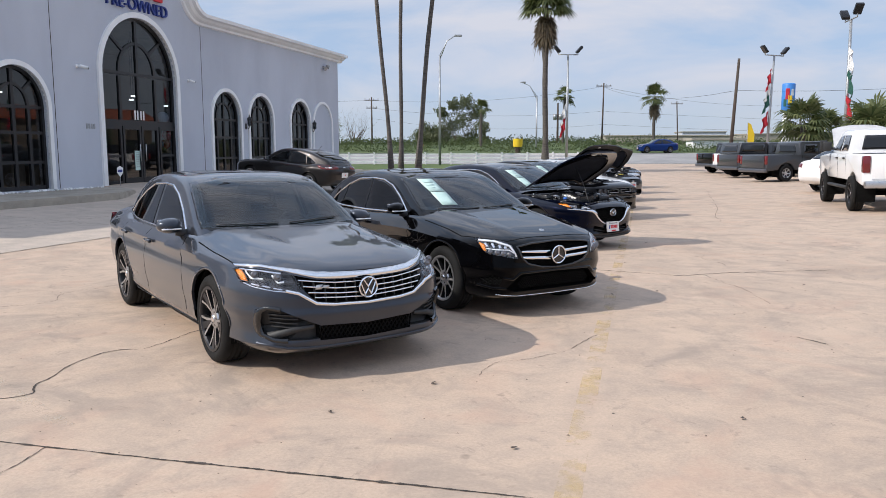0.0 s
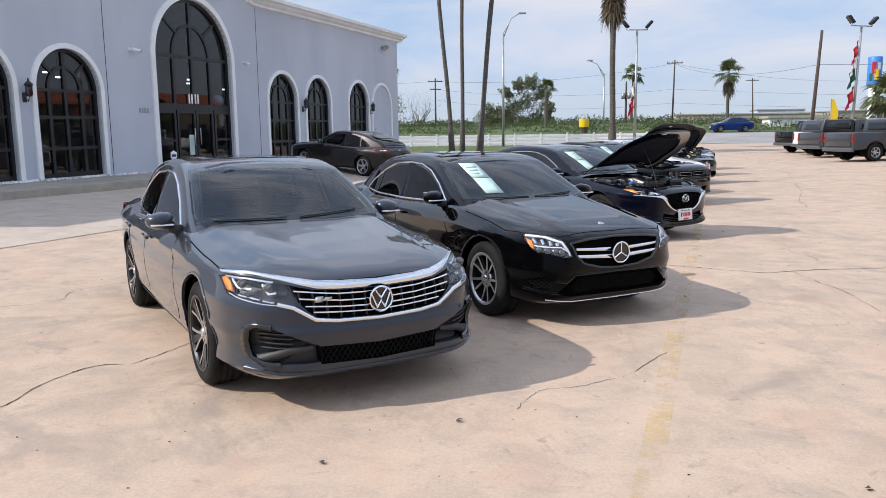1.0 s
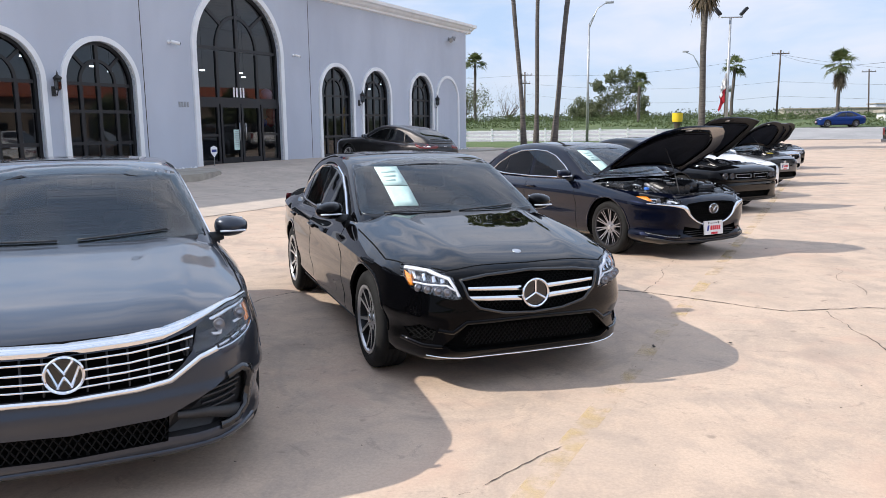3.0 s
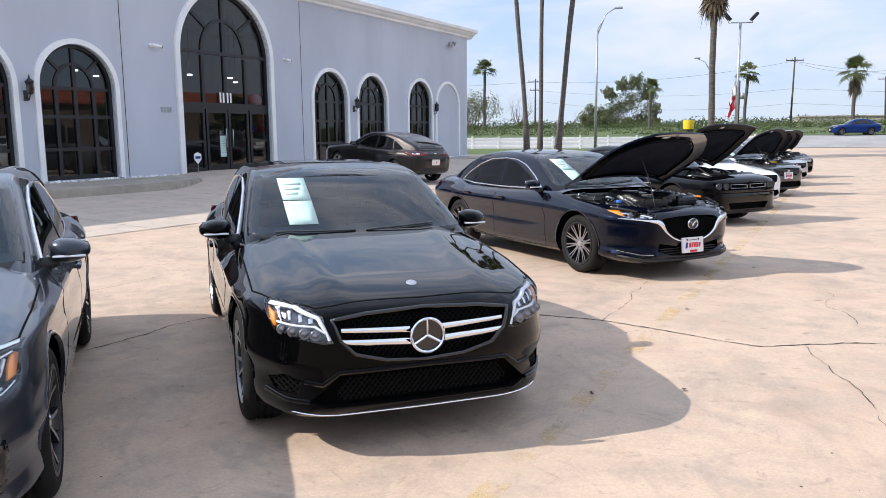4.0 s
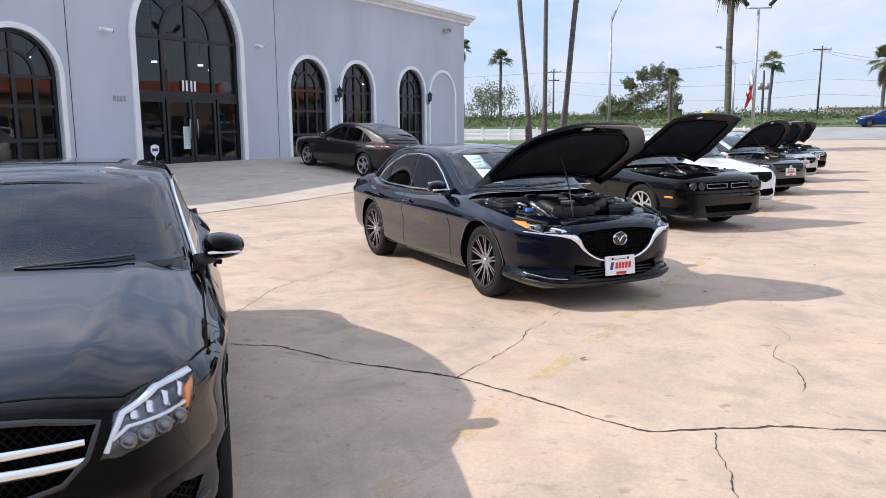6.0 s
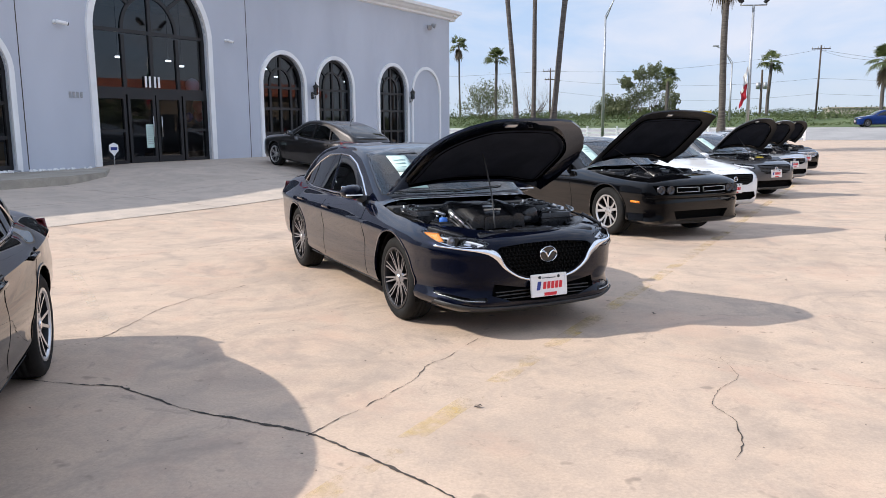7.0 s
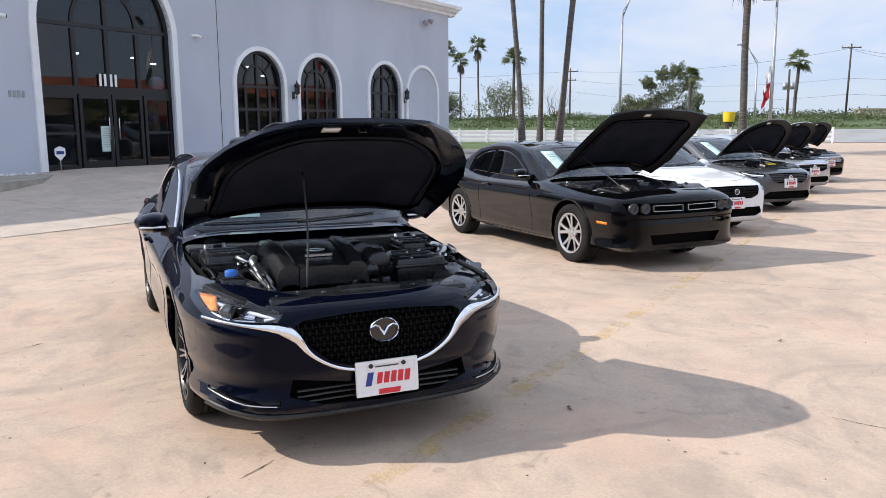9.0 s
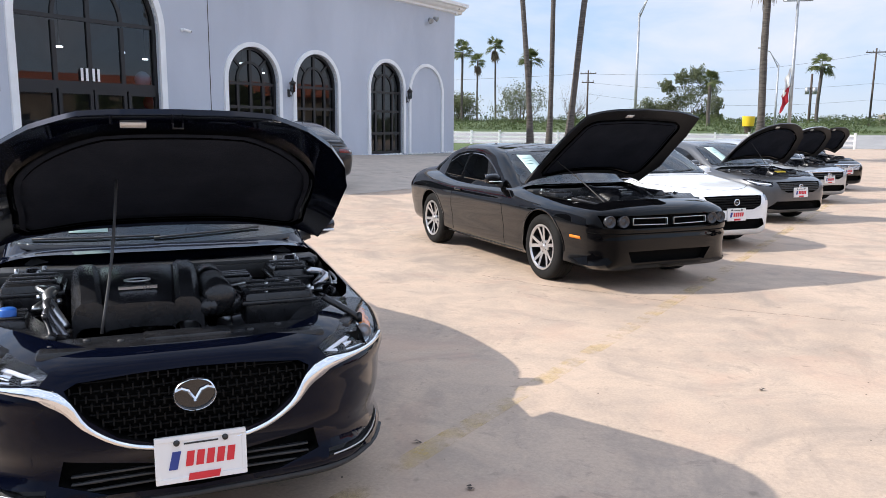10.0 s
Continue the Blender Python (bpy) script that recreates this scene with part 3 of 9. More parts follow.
def bar(bm, a, b, w, y0, y1):
    """A straight flat bar between two points of local x, z."""
    a, b = Vector(a), Vector(b)
    t = (b - a).normalized()
    n = Vector((-t.y, t.x)) * w / 2
    prism(bm, [tuple(a + n), tuple(a - n), tuple(b - n), tuple(b + n)], y1 - y0, Matrix(((1, 0, 0, 0), (0, 0, 1, y0), (0, 1, 0, 0), (0, 0, 0, 1))))


def arc_bar(cx, z, rx, rz, w, y0, y1, n=18):
    """A half-round bar."""
    bm, rows = bmesh.new(), []
    for k in range(n + 1):
        a = math.pi * k / n
        rows.append([bm.verts.new((cx + (rx + o) * math.cos(a), y, z + (rz + o) * math.sin(a))) for o, y in ((-w / 2, y0), (w / 2, y0), (w / 2, y1), (-w / 2, y1))])
    for p, q in zip(rows, rows[1:]):
        for k in range(4):
            bm.faces.new((p[k], p[(k + 1) % 4], q[(k + 1) % 4], q[k]))
    return fix(bm)


def arched_window(cx, half, base, apex, bars_z, width):
    w = part("arched_window", ring_band(cx, half, base, apex, width, -0.07, 0.04), M_TRIM, house, "white arched window surround")
    spring = apex - half
    part("window_frame", ring_band(cx, half - 0.09, base, apex - 0.09, 0.088, 0.10, 0.22), M_DARKFRAME, w, "black metal window frame")
    r = half * 0.5

    def muntin(a, b, width, y0, y1):
        bm = bmesh.new()
        bar(bm, a, b, width, y0, y1)
        part("muntin", fix(bm), M_DARKFRAME, w)
    for x in (-half * 0.5, 0, half * 0.5):
        muntin((cx + x, base), (cx + x, spring if x else apex - 0.05), 0.10, 0.12, 0.20)
    for z in bars_z:
        muntin((cx - half, z), (cx + half, z), 0.09, 0.125, 0.205)
    muntin((cx - half, base + 0.06), (cx + half, base + 0.06), 0.12, 0.125, 0.205)
    part("arched_muntin", arc_bar(cx, spring, r, r * 1.1, 0.08, 0.13, 0.20), M_DARKFRAME, w)
    for s in (-1, 1):
        a = radians(45)
        muntin((cx + s * r * math.cos(a), spring + r * 1.1 * math.sin(a)), (cx + s * half * math.cos(a), spring + half * math.sin(a)), 0.08, 0.13, 0.20)
    bm = bmesh.new()
    bm.faces.new([bm.verts.new((x, 0.165, z)) for x, z in arch_outline(cx, half - 0.03, base, apex - 0.03)])
    g = part("pane", bm, M_SHOPGLASS, w, "dark reflective window glass")
    g.visible_shadow = False
    return w


for c, h, a in SMALL:
    arched_window(c, h, Z0 + 0.02, a, (2.78, 2.05, 1.2), 0.14)
c, h, a = BIG
entry = part("entrance_arch", ring_band(c, h, Z0, a, 0.18, -0.08, 0.05, 30), M_TRIM, house, "tall white arched entrance surround")
part("window_frame", ring_band(c, h - 0.1, Z0, a - 0.1, 0.098, 0.10, 0.22, 30), M_DARKFRAME, entry)
spring = a - h


def entry_bar(p, q, width, y0, y1):
    bm = bmesh.new()
    bar(bm, p, q, width, y0, y1)
    part("muntin", fix(bm), M_DARKFRAME, entry)


for x in (-0.95, 0.0, 0.95):
    entry_bar((c + x, 2.45), (c + x, spring if x else a - 0.05), 0.11, 0.12, 0.21)
for z, w in ((2.46, 0.2), (spring + 0.1, 0.10)):
    entry_bar((c - h, z), (c + h, z), w, 0.115, 0.215)
part("arched_muntin", arc_bar(c, spring + 0.1, 0.95, 1.05, 0.10, 0.13, 0.205), M_DARKFRAME, entry)
for s in (-1, 1):
    entry_bar((c + s * 0.67, spring + 0.85), (c + s * h * 0.72, spring + h * 0.70), 0.10, 0.13, 0.205)
bm = bmesh.new()
bm.faces.new([bm.verts.new((x, 0.165, z)) for x, z in arch_outline(c, h - 0.03, 2.46, a - 0.03)])
g = part("pane", bm, M_SHOPGLASS, entry, "dark reflective window glass")
g.visible_shadow = False
# doors and sidelights below the transom
for k, (x0, x1) in enumerate(((-2.0, -0.98), (-0.92, 0.02), (0.06, 1.0), (1.06, 2.0))):
    bm = bmesh.new()
    for s in ((x0, x0 + 0.09), (x1 - 0.09, x1)):
        box(bm, c + s[0], c + s[1], 0.10, 0.20, Z0, 2.36)
    box(bm, c + x0 + 0.09, c + x1 - 0.09, 0.10, 0.20, 2.24, 2.36)
    box(bm, c + x0 + 0.09, c + x1 - 0.09, 0.10, 0.20, Z0, Z0 + (0.22 if k in (1, 2) else 0.12))
    if k in (0, 3):
        box(bm, c + x0 + 0.09, c + x1 - 0.09, 0.11, 0.19, 1.3, 1.38)
    leaf = part("glass_door" if k in (1, 2) else "sidelight", bm, M_DARKFRAME, entry, "black framed glass door" if k in (1, 2) else "black framed sidelight")
    bm = bmesh.new()
    bm.faces.new([bm.verts.new((c + x, 0.15, z)) for x, z in ((x0 + 0.08, Z0 + 0.1), (x1 - 0.08, Z0 + 0.1), (x1 - 0.08, 2.26), (x0 + 0.08, 2.26))])
    g = part("pane", bm, M_SHOPGLASS, leaf)
    g.visible_shadow = False
    if k in (1, 2):
        bm = bmesh.new()
        xh = c + (x1 - 0.13 if k == 1 else x0 + 0.13)
        tube(bm, [(xh, 0.06, 1.15), (xh, 0.06, 1.75)], 0.016)
        part("door_handle", bm, M_SATIN, leaf)
# the dim room behind the glass
bm = bmesh.new()
box(bm, MID - half_front + 0.35, MID + half_front - 0.35, 7.0, 7.1, 0.3, 5.9)
part("inner_wall", bm, M_ROOM, house)
bm = bmesh.new()
box(bm, MID - half_front + 0.35, MID + half_front - 0.35, 0.35, 7.0, 0.2, Z0)
part("inner_floor", bm, M_ROOM, house)

# ---- the house: small things ----
part("blind_arch", ring_band(-2.58, 1.12, Z0, 3.92, 0.13, -0.06, 0.02), M_TRIM, house, "white arched moulding on the blank wall")
for x in (-13.8, -21.6):
    bm = bmesh.new()
    box(bm, x - 0.012, x + 0.012, -0.004, 0.02, 0.4, ROOF_Z - 0.1)
    part("wall_joint", bm, M_CRACK, house)


def slab(name, outline, z0, z1, mat, label, category):
    bm = bmesh.new()
    prism(bm, outline, z1 - z0, pose(0, 0, z0))
    fix(bm)
    bmesh.ops.bevel(bm, geom=[e for e in bm.edges if all(v.co.z > z1 - 0.01 for v in e.verts)], offset=0.03, segments=2, affect="EDGES")
    o = tagged(part(name, bm, mat), label, category, kind="structure")
    o.matrix_world = WALL
    return o


slab("sidewalk", [(-45, -0.004), (-45, -2.75), (-22.4, -2.75), (-21.0, -2.2), (-19.9, -0.9), (-19.4, -0.004)][::-1], -0.5, Z0 - 0.02, M_WALK, "raised concrete sidewalk with a worn curb", "sidewalk")
slab("sidewalk", [(-8.6, -0.004), (-8.4, -1.6), (-7.6, -1.9), (0.4, -1.9), (0.4, -0.004)][::-1], -0.5, Z0 - 0.04, M_WALK, "raised concrete sidewalk along the wall", "sidewalk")
slab("threshold", [(-19.4, -0.004), (-19.4, -0.7), (-8.6, -0.7), (-8.6, -0.004)][::-1], -0.5, Z0 - 0.05, M_WALK, "flat concrete strip at the doors", "pavement")
bm, r_ = bmesh.new(), random.Random(9)
for k in range(520):
    x = r_.choice((r_.uniform(-30, -19.9), r_.uniform(-15.2, -0.6)))
    s = r_.uniform(0.02, 0.06)
    g = bmesh.ops.create_icosphere(bm, subdivisions=1, radius=s)
    bmesh.ops.transform(bm, matrix=pose(x, -r_.uniform(0.05, 0.32), Z0 - 0.02 + s * 0.3, r_.uniform(0, 90), r_.uniform(0, 90), 0) @ Matrix.Diagonal((1, 0.8, 0.6, 1)), verts=g["verts"])
o = tagged(part("gravel", bm, M_TRIM), "loose white stones along the wall base", "gravel", kind="stuff")
o.matrix_world = WALL


def wall_thing(name, x, y, z, label, category, group=""):
    return empty(name, WALL @ pose(x, y, z), label, category, group)


def sconce(x, z):
    t = wall_thing("wall_lantern", x, 0, z, "black iron carriage lantern on the stucco wall", "wall lamp", "wall lanterns")
    bm = bmesh.new()
    box(bm, -0.06, 0.06, -0.03, 0.0, -0.30, -0.05, 0.01)
    tube(bm, [(0, -0.02, -0.2), (0, -0.14, -0.28), (0, -0.19, -0.15)], 0.014, 8)
    part("bracket", bm, M_BLACKPLASTIC, t)
    bm = bmesh.new()
    lathe(bm, [(0.0, 0.34), (0.02, 0.30), (0.03, 0.24), (0.12, 0.16), (0.115, 0.14), (0.10, 0.13), (0.07, -0.14), (0.0, -0.17)], 6, "z", centre=(0, -0.19, 0))
    part("lantern_body", bm, M_BLACKPLASTIC, t)
    bm = bmesh.new()
    for k in range(6):
        a = math.pi / 3 * k + 0.52
        box(bm, -0.035, 0.035, -0.002, 0.002, -0.12, 0.11, 0, pose(0.081 * math.cos(a), -0.19 + 0.081 * math.sin(a), 0, 7 * 0, 0, math.degrees(a) + 90))
    part("lantern_glass", bm, M_SHOPGLASS, t)


for x in (-24.52, -10.56, -3.99):
    sconce(x, 2.72)


def wall_camera(x, z, s=1.0, white=True):
    t = wall_thing("security_camera", x, 0, z, "small white bullet camera on the wall" if white else "small dark camera on the wall", "camera")
    bm = bmesh.new()
    lathe(bm, [(0.0, 0.0), (0.06 * s, 0.0), (0.06 * s, -0.03), (0.0, -0.03)], 14, "y")
    tube(bm, [(0, -0.02, 0), (0.05 * s, -0.12 * s, 0.0)], 0.02 * s, 8)
    part("mount", fix(bm), M_TRIM if white else M_BLACKPLASTIC, t)
    bm = bmesh.new()
    tube(bm, [(-0.02 * s, -0.11 * s, 0.01), (0.24 * s, -0.2 * s, -0.04)], 0.05 * s, 12)
    o = part("camera_body", bm, M_TRIM if white else M_BLACKPLASTIC, t)
    bm = bmesh.new()
    tube(bm, [(0.235 * s, -0.198 * s, -0.039), (0.262 * s, -0.208 * s, -0.045)], 0.043 * s, 12)
    part("camera_lens", bm, M_GLOSSBLACK, o)


wall_camera(-20.6, 4.12)
wall_camera(-14.75, 4.16, 0.8, True)
t = wall_thing("wall_floodlight", -2.35, 0, 5.85, "twin grey floodlight high on the wall", "wall lamp")
bm = bmesh.new()
box(bm, -0.08, 0.08, -0.06, 0.0, -0.08, 0.08, 0.01)
part("mount", bm, M_STEEL, t)
for s in (-1, 1):
    bm = bmesh.new()
    lathe(bm, [(0.0, 0.0), (0.05, 0.0), (0.12, -0.2), (0.11, -0.21), (0.0, -0.16)], 16, "y")
    bmesh.ops.transform(bm, matrix=pose(0.16 * s, -0.08, 0.05 + 0.06 * s, 25, 0, 25 * s), verts=bm.verts)
    part("lamp_head", fix(bm), M_STEEL, t, "", True)
# lettering over the door
cu = bpy.data.curves.new("lettering", "FONT")
cu.body, cu.size, cu.extrude, cu.align_x = "PRE-OWNED", 0.56, 0.04, "CENTER"
tmp = new("lettering_source", cu)
bpy.context.view_layer.update()
me = bpy.data.meshes.new_from_object(tmp.evaluated_get(bpy.context.evaluated_depsgraph_get()))
bpy.data.objects.remove(tmp)
me.name = "lettering"
me.materials.clear()
me.materials.append(M_BLUE)
o = tagged(new("lettering", me), "blue raised lettering over the entrance arch", "sign")
o.matrix_world = WALL @ pose(MID, -0.05, 6.26, 90, 0, 0)
t = wall_thing("name_sign", MID, -0.02, 6.95, "red raised sign shapes above the lettering", "sign")
for k in range(5):
    bm = bmesh.new()
    prism(bm, [(-1.35 + 0.56 * k, -0.2), (-0.93 + 0.56 * k, -0.2), (-0.85 + 0.56 * k, 0.3), (-1.27 + 0.56 * k, 0.3)], 0.08, Matrix(((1, 0, 0, 0), (0, 0, -1, 0), (0, 1, 0, 0), (0, 0, 0, 1))))
    part("red_bar", fix(bm), M_RED, t)
# number bars and papers
t = wall_thing("door_number", MID, 0.105, 2.58, "white number bars on the transom", "sign")
for k, x in enumerate((-0.26, -0.12, 0.06, 0.20)):
    bm = bmesh.new()
    box(bm, x - 0.035, x + 0.035, -0.006, 0.0, 0.0, 0.32)
    part("number_bar", bm, M_TRIM, t)
t = wall_thing("wall_number", -20.15, -0.002, 2.22, "dark metal number bars on the stucco", "sign")
for k in range(4):
    bm = bmesh.new()
    box(bm, -0.20 + 0.11 * k, -0.13 + 0.11 * k, -0.012, 0.0, 0.0, 0.16)
    part("number_bar", bm, M_STEEL, t)
t = wall_thing("door_notice", MID - 0.14, 0.138, 1.18, "printed paper notice taped inside the door", "notice")
bm = bmesh.new()
box(bm, -0.19, 0.19, -0.002, 0.002, -0.34, 0.34)
part("sheet", bm, M_PAPER, t)
for k in range(9):
    bm = bmesh.new()
    box(bm, -0.14, 0.14 - 0.05 * (k % 3), -0.004, -0.002, 0.26 - 0.06 * k, 0.275 - 0.06 * k)
    part("text_bar", bm, M_STEEL, t)
t = wall_thing("yard_sign", -19.45, -0.45, Z0 - 0.03, "small shield-shaped security sign on a stake", "sign")
bm = bmesh.new()
tube(bm, [(0, 0, 0), (0, 0, 0.45)], 0.012, 6)
part("stake", bm, M_STEEL, t)
bm = bmesh.new()
prism(bm, [(-0.14, 0.62), (-0.14, 0.46), (0, 0.32), (0.14, 0.46), (0.14, 0.62), (0, 0.68)], 0.012, Matrix(((1, 0, 0, 0), (0, 0, -1, 0), (0, 1, 0, 0), (0, 0, 0, 1))))
part("shield", fix(bm), M_TRIM, t, "white shield")
bm = bmesh.new()
box(bm, -0.10, 0.10, -0.016, -0.012, 0.48, 0.56)
part("blue_bar", bm, M_BLUE, t)
# seen through the glass
for x, w, h in ((-22.78, 0.50, 0.78), (-22.2, 0.42, 0.72), (-25.55, 0.5, 0.75), (-26.1, 0.5, 0.7), (-12.5, 0.5, 0.6), (-11.7, 0.6, 0.5)):
    t = wall_thing("cardboard_box", x, 0.35, Z0, "brown cardboard box behind the window", "box", "boxes in the showroom")
    bm = bmesh.new()
    box(bm, -w / 2, w / 2, 0, 0.4, 0, h, 0.01)
    part("box_body", bm, M_WOODBOX, t)
    bm = bmesh.new()
    box(bm, -w / 2 - 0.005, w / 2 + 0.005, -0.004, 0.05, h - 0.06, h + 0.005, 0.004)
    part("flap", bm, M_WOODBOX, t)
for x, y, z, r, mt, lab in ((-15.82, 0.42, 2.72, 0.22, M_TRIM, "white party balloon inside the door"), (-15.62, 0.40, 2.10, 0.20, M_RED, "red party balloon inside the door"), (-15.50, 0.55, 1.8, 0.18, M_RED, "red party balloon inside the door"), (-15.95, 0.5, 1.75, 0.14, M_BLUE, "blue party balloon inside the door")):
    t = wall_thing("balloon", x, y, z, lab, "balloon")
    bm = bmesh.new()
    lathe(bm, [(0.0, r * 1.05), (r * 0.5, r * 0.9), (r * 0.88, r * 0.5), (r, 0.0), (r * 0.85, -r * 0.55), (r * 0.4, -r), (r * 0.08, -r * 1.2), (0.0, -r * 1.22)], 24, "z")
    part("skin", fix(bm), mt, t, "", True)
m_lamp, nt_, b_ = material("ceiling_lamp")
b_.inputs["Emission Color"].default_value, b_.inputs["Emission Strength"].default_value = (1, 0.97, 0.92, 1), 6.0
r_ = random.Random(12)
for k in range(16):
    x, y = -27 + 1.65 * k + r_.uniform(-0.3, 0.3), r_.choice((2.0, 3.5, 5.0))
    t = wall_thing("downlight", x, y, 3.55, "small lit ceiling lamp in the showroom", "ceiling lamp", "showroom lamps")
    bm = bmesh.new()
    lathe(bm, [(0.0, 0.0), (0.09, 0.0), (0.09, 0.05), (0.0, 0.05)], 16, "z")
    part("lamp_disc", fix(bm), m_lamp, t)
    bm = bmesh.new()
    tube(bm, [(0, 0, 0.05), (0, 0, 2.4)], 0.01, 6)
    part("stem", bm, M_DARKFRAME, t)
# desks and a counter in the dim room
for x, w in ((-24.5, 1.8), (-20.5, 1.6), (-17.0, 2.4), (-11.5, 1.8), (-8.5, 1.6), (-5.0, 1.6)):
    t = wall_thing("desk", x, 3.2, Z0, "dark office desk inside the showroom", "desk", "showroom desks")
    bm = bmesh.new()
    box(bm, -w / 2, w / 2, -0.4, 0.4, 0.70, 0.75, 0.01)
    part("desk_top", bm, M_ROOM, t)
    bm = bmesh.new()
    box(bm, -w / 2 + 0.05, w / 2 - 0.05, -0.36, -0.32, 0.0, 0.70)
    part("front_panel", bm, M_ROOM, t)

# ---- cracks, joints and paint on the lot ----
CR, CL = "dark crack in the concrete", "crack"
for k, (pts, w) in enumerate((
        ([(-6.5, 5.1), (-2.36, 4.19), (-1.01, 3.87), (0.42, 3.54), (4.0, 2.7)], 0.022),
        ([(-4.6, 4.4), (-2.80, 4.93), (-2.73, 5.28), (-2.71, 5.71), (-2.59, 6.13), (-2.36, 6.23), (-2.19, 6.83), (-1.9, 7.6)], 0.020),
        ([(-6.5, 7.4), (-4.35, 8.12), (-4.36, 8.79), (-4.03, 9.38), (-3.3, 11.3), (-3.10, 12.39)], 0.014),
        ([(-2.4, 8.2), (-1.84, 9.02), (-1.70, 9.43), (-1.51, 10.01), (-0.6, 11.0), (0.35, 11.09), (0.65, 11.07), (1.20, 10.86), (1.63, 10.79), (1.90, 10.76), (2.27, 10.58), (2.76, 10.32), (3.05, 10.16), (3.37, 10.22), (4.0, 10.46), (5.6, 10.6)], 0.024),
        ([(3.46, 10.22), (3.50, 9.69), (3.56, 9.24), (3.53, 8.77), (3.50, 8.2)], 0.013),
        ([(1.93, 10.72), (2.02, 11.03), (2.16, 11.51), (2.22, 12.14), (2.38, 12.87)], 0.014),
        ([(-1.2, 11.3), (-0.46, 11.88), (-0.45, 12.38), (-0.51, 13.27), (-0.38, 14.12)], 0.014),
        ([(4.06, 12.75), (4.10, 12.31), (3.93, 11.81), (4.00, 11.44), (3.98, 11.0)], 0.009),
        ([(-4.2, 13.0), (-3.05, 14.43), (-2.8, 15.18), (-2.23, 16.24), (-1.77, 17.40)], 0.012),
        ([(2.2, 18.9), (3.15, 18.57), (4.13, 18.31), (5.23, 18.06), (7.5, 17.7)], 0.014),
        ([(0.34, 5.52), (0.46, 5.83), (0.68, 5.95), (0.89, 6.10), (1.12, 6.31), (1.41, 6.80)], 0.009),
        ([(3.87, 12.75), (4.22, 12.54), (4.55, 12.30), (5.4, 12.33)], 0.005),
        ([(3.15, 6.72), (3.30, 6.46)], 0.03), ([(-2.06, 4.12), (-2.07, 3.69), (-2.3, 3.2)], 0.018),
        ([(6.39, 18.03), (7.0, 20.4), (7.84, 22.72), (10.8, 33.0)], 0.018), ([(5.0, 14.2), (7.5, 13.6), (10, 13.2)], 0.012))):
    ribbon_on_lot("crack", pts, w * (0.95 if k in (0, 3) else 0.66), M_CRACK, CR, CL, 0.003, 0.016 if k else 0.003, k + 1, 0.022, k in (0, 3))


def faded_paint(name, colour, keep):
    """Worn paint: bare concrete shows through in patches."""
    m, nt, b = material(name)
    b.inputs["Base Color"].default_value = (*colour, 1)
    b.inputs["Roughness"].default_value = 0.8
    n = noise_node(nt, 3.2, 6.0, 0.7)
    a = ramp(nt, n, ((0.46, (0, 0, 0)), (0.70, (keep, keep, keep))))
    nt.links.new(a, b.inputs["Alpha"])
    return m


M_OLDYELLOW = faded_paint("worn_yellow_paint", (0.70, 0.50, 0.18), 0.6)
M_OLDWHITE = faded_paint("worn_white_paint", (0.68, 0.60, 0.46), 0.4)
ribbon_on_lot("painted_line", [(0.5, 2.6), (0.72, 3.66), (1.5, 6.97), (2.83, 12.43), (3.78, 16.3), (5.2, 22.2), (7.2, 30.5)], 0.13, M_OLDYELLOW, "worn yellow stall line on the concrete", "paint", 0.002, 0, 3, 0.3)
for y in (5.34, 8.7, 12.9, 16.9, 21.0):
    x = 0.25 * y - 4.35
    ribbon_on_lot("painted_line", [(x - 1.6, y + 1.5), (x, y - 0.05), (x + 0.9, y - 0.9)], 0.10, M_OLDWHITE, "worn pale stall line on the concrete", "paint", 0.002, 0, 5, 0.3)
for k, (x, y) in enumerate(((0.48, 4.12), (0.02, 5.3), (2.5, 8.95), (2.67, 11.35), (4.4, 9.4), (1.95, 8.75), (5.1, 11.5), (3.2, 14.3), (4.9, 15.8), (-0.6, 4.7), (1.9, 4.6), (3.6, 13.9))):
    bm, r_ = bmesh.new(), random.Random(k)
    for j in range(4):
        leaf_c = Vector((r_.uniform(-0.02, 0.02), r_.uniform(-0.02, 0.02), 0.006 + 0.004 * j))
        bm.faces.new([bm.verts.new(leaf_c + Vector((math.cos(a) * r_.uniform(0.012, 0.03), math.sin(a) * r_.uniform(0.008, 0.02), r_.uniform(0, 0.012)))) for a in (0, 1.3, 2.6, 3.9, 5.2)])
    o = tagged(part("dry_leaf", bm, M_POLE), "dark dry leaf litter on the concrete", "leaf", "litter on the lot")
    o.location = (x, y, ground_z(x, y))
    o.scale = (0.62, 0.62, 0.62)

# grit and crumbs lying on the concrete
bm, r_ = [], random.Random(77)
for k in range(600):
    x, y = r_.uniform(-5.0, 8.0), r_.uniform(2.2, 19.0) ** 1.0
    g, w = Vector((x, y, ground_z(x, y) + 0.003)), r_.uniform(0.0012, 0.0042)
    a = r_.uniform(0, 6.28)
    u, v = Vector((math.cos(a), math.sin(a), 0)) * w * r_.uniform(1.0, 2.2), Vector((-math.sin(a), math.cos(a), 0)) * w
    base, top = [g - u - v, g + u - v, g + u + v, g - u + v], g + Vector((0, 0, w * 0.9))
    bm.append((base, top))
me_v, me_f = [], []
for base, top in bm:
    n = len(me_v)
    me_v += [tuple(c) for c in base] + [tuple(top)]
    me_f += [(n, n + 1, n + 4), (n + 1, n + 2, n + 4), (n + 2, n + 3, n + 4), (n + 3, n, n + 4)]
me = bpy.data.meshes.new("grit")
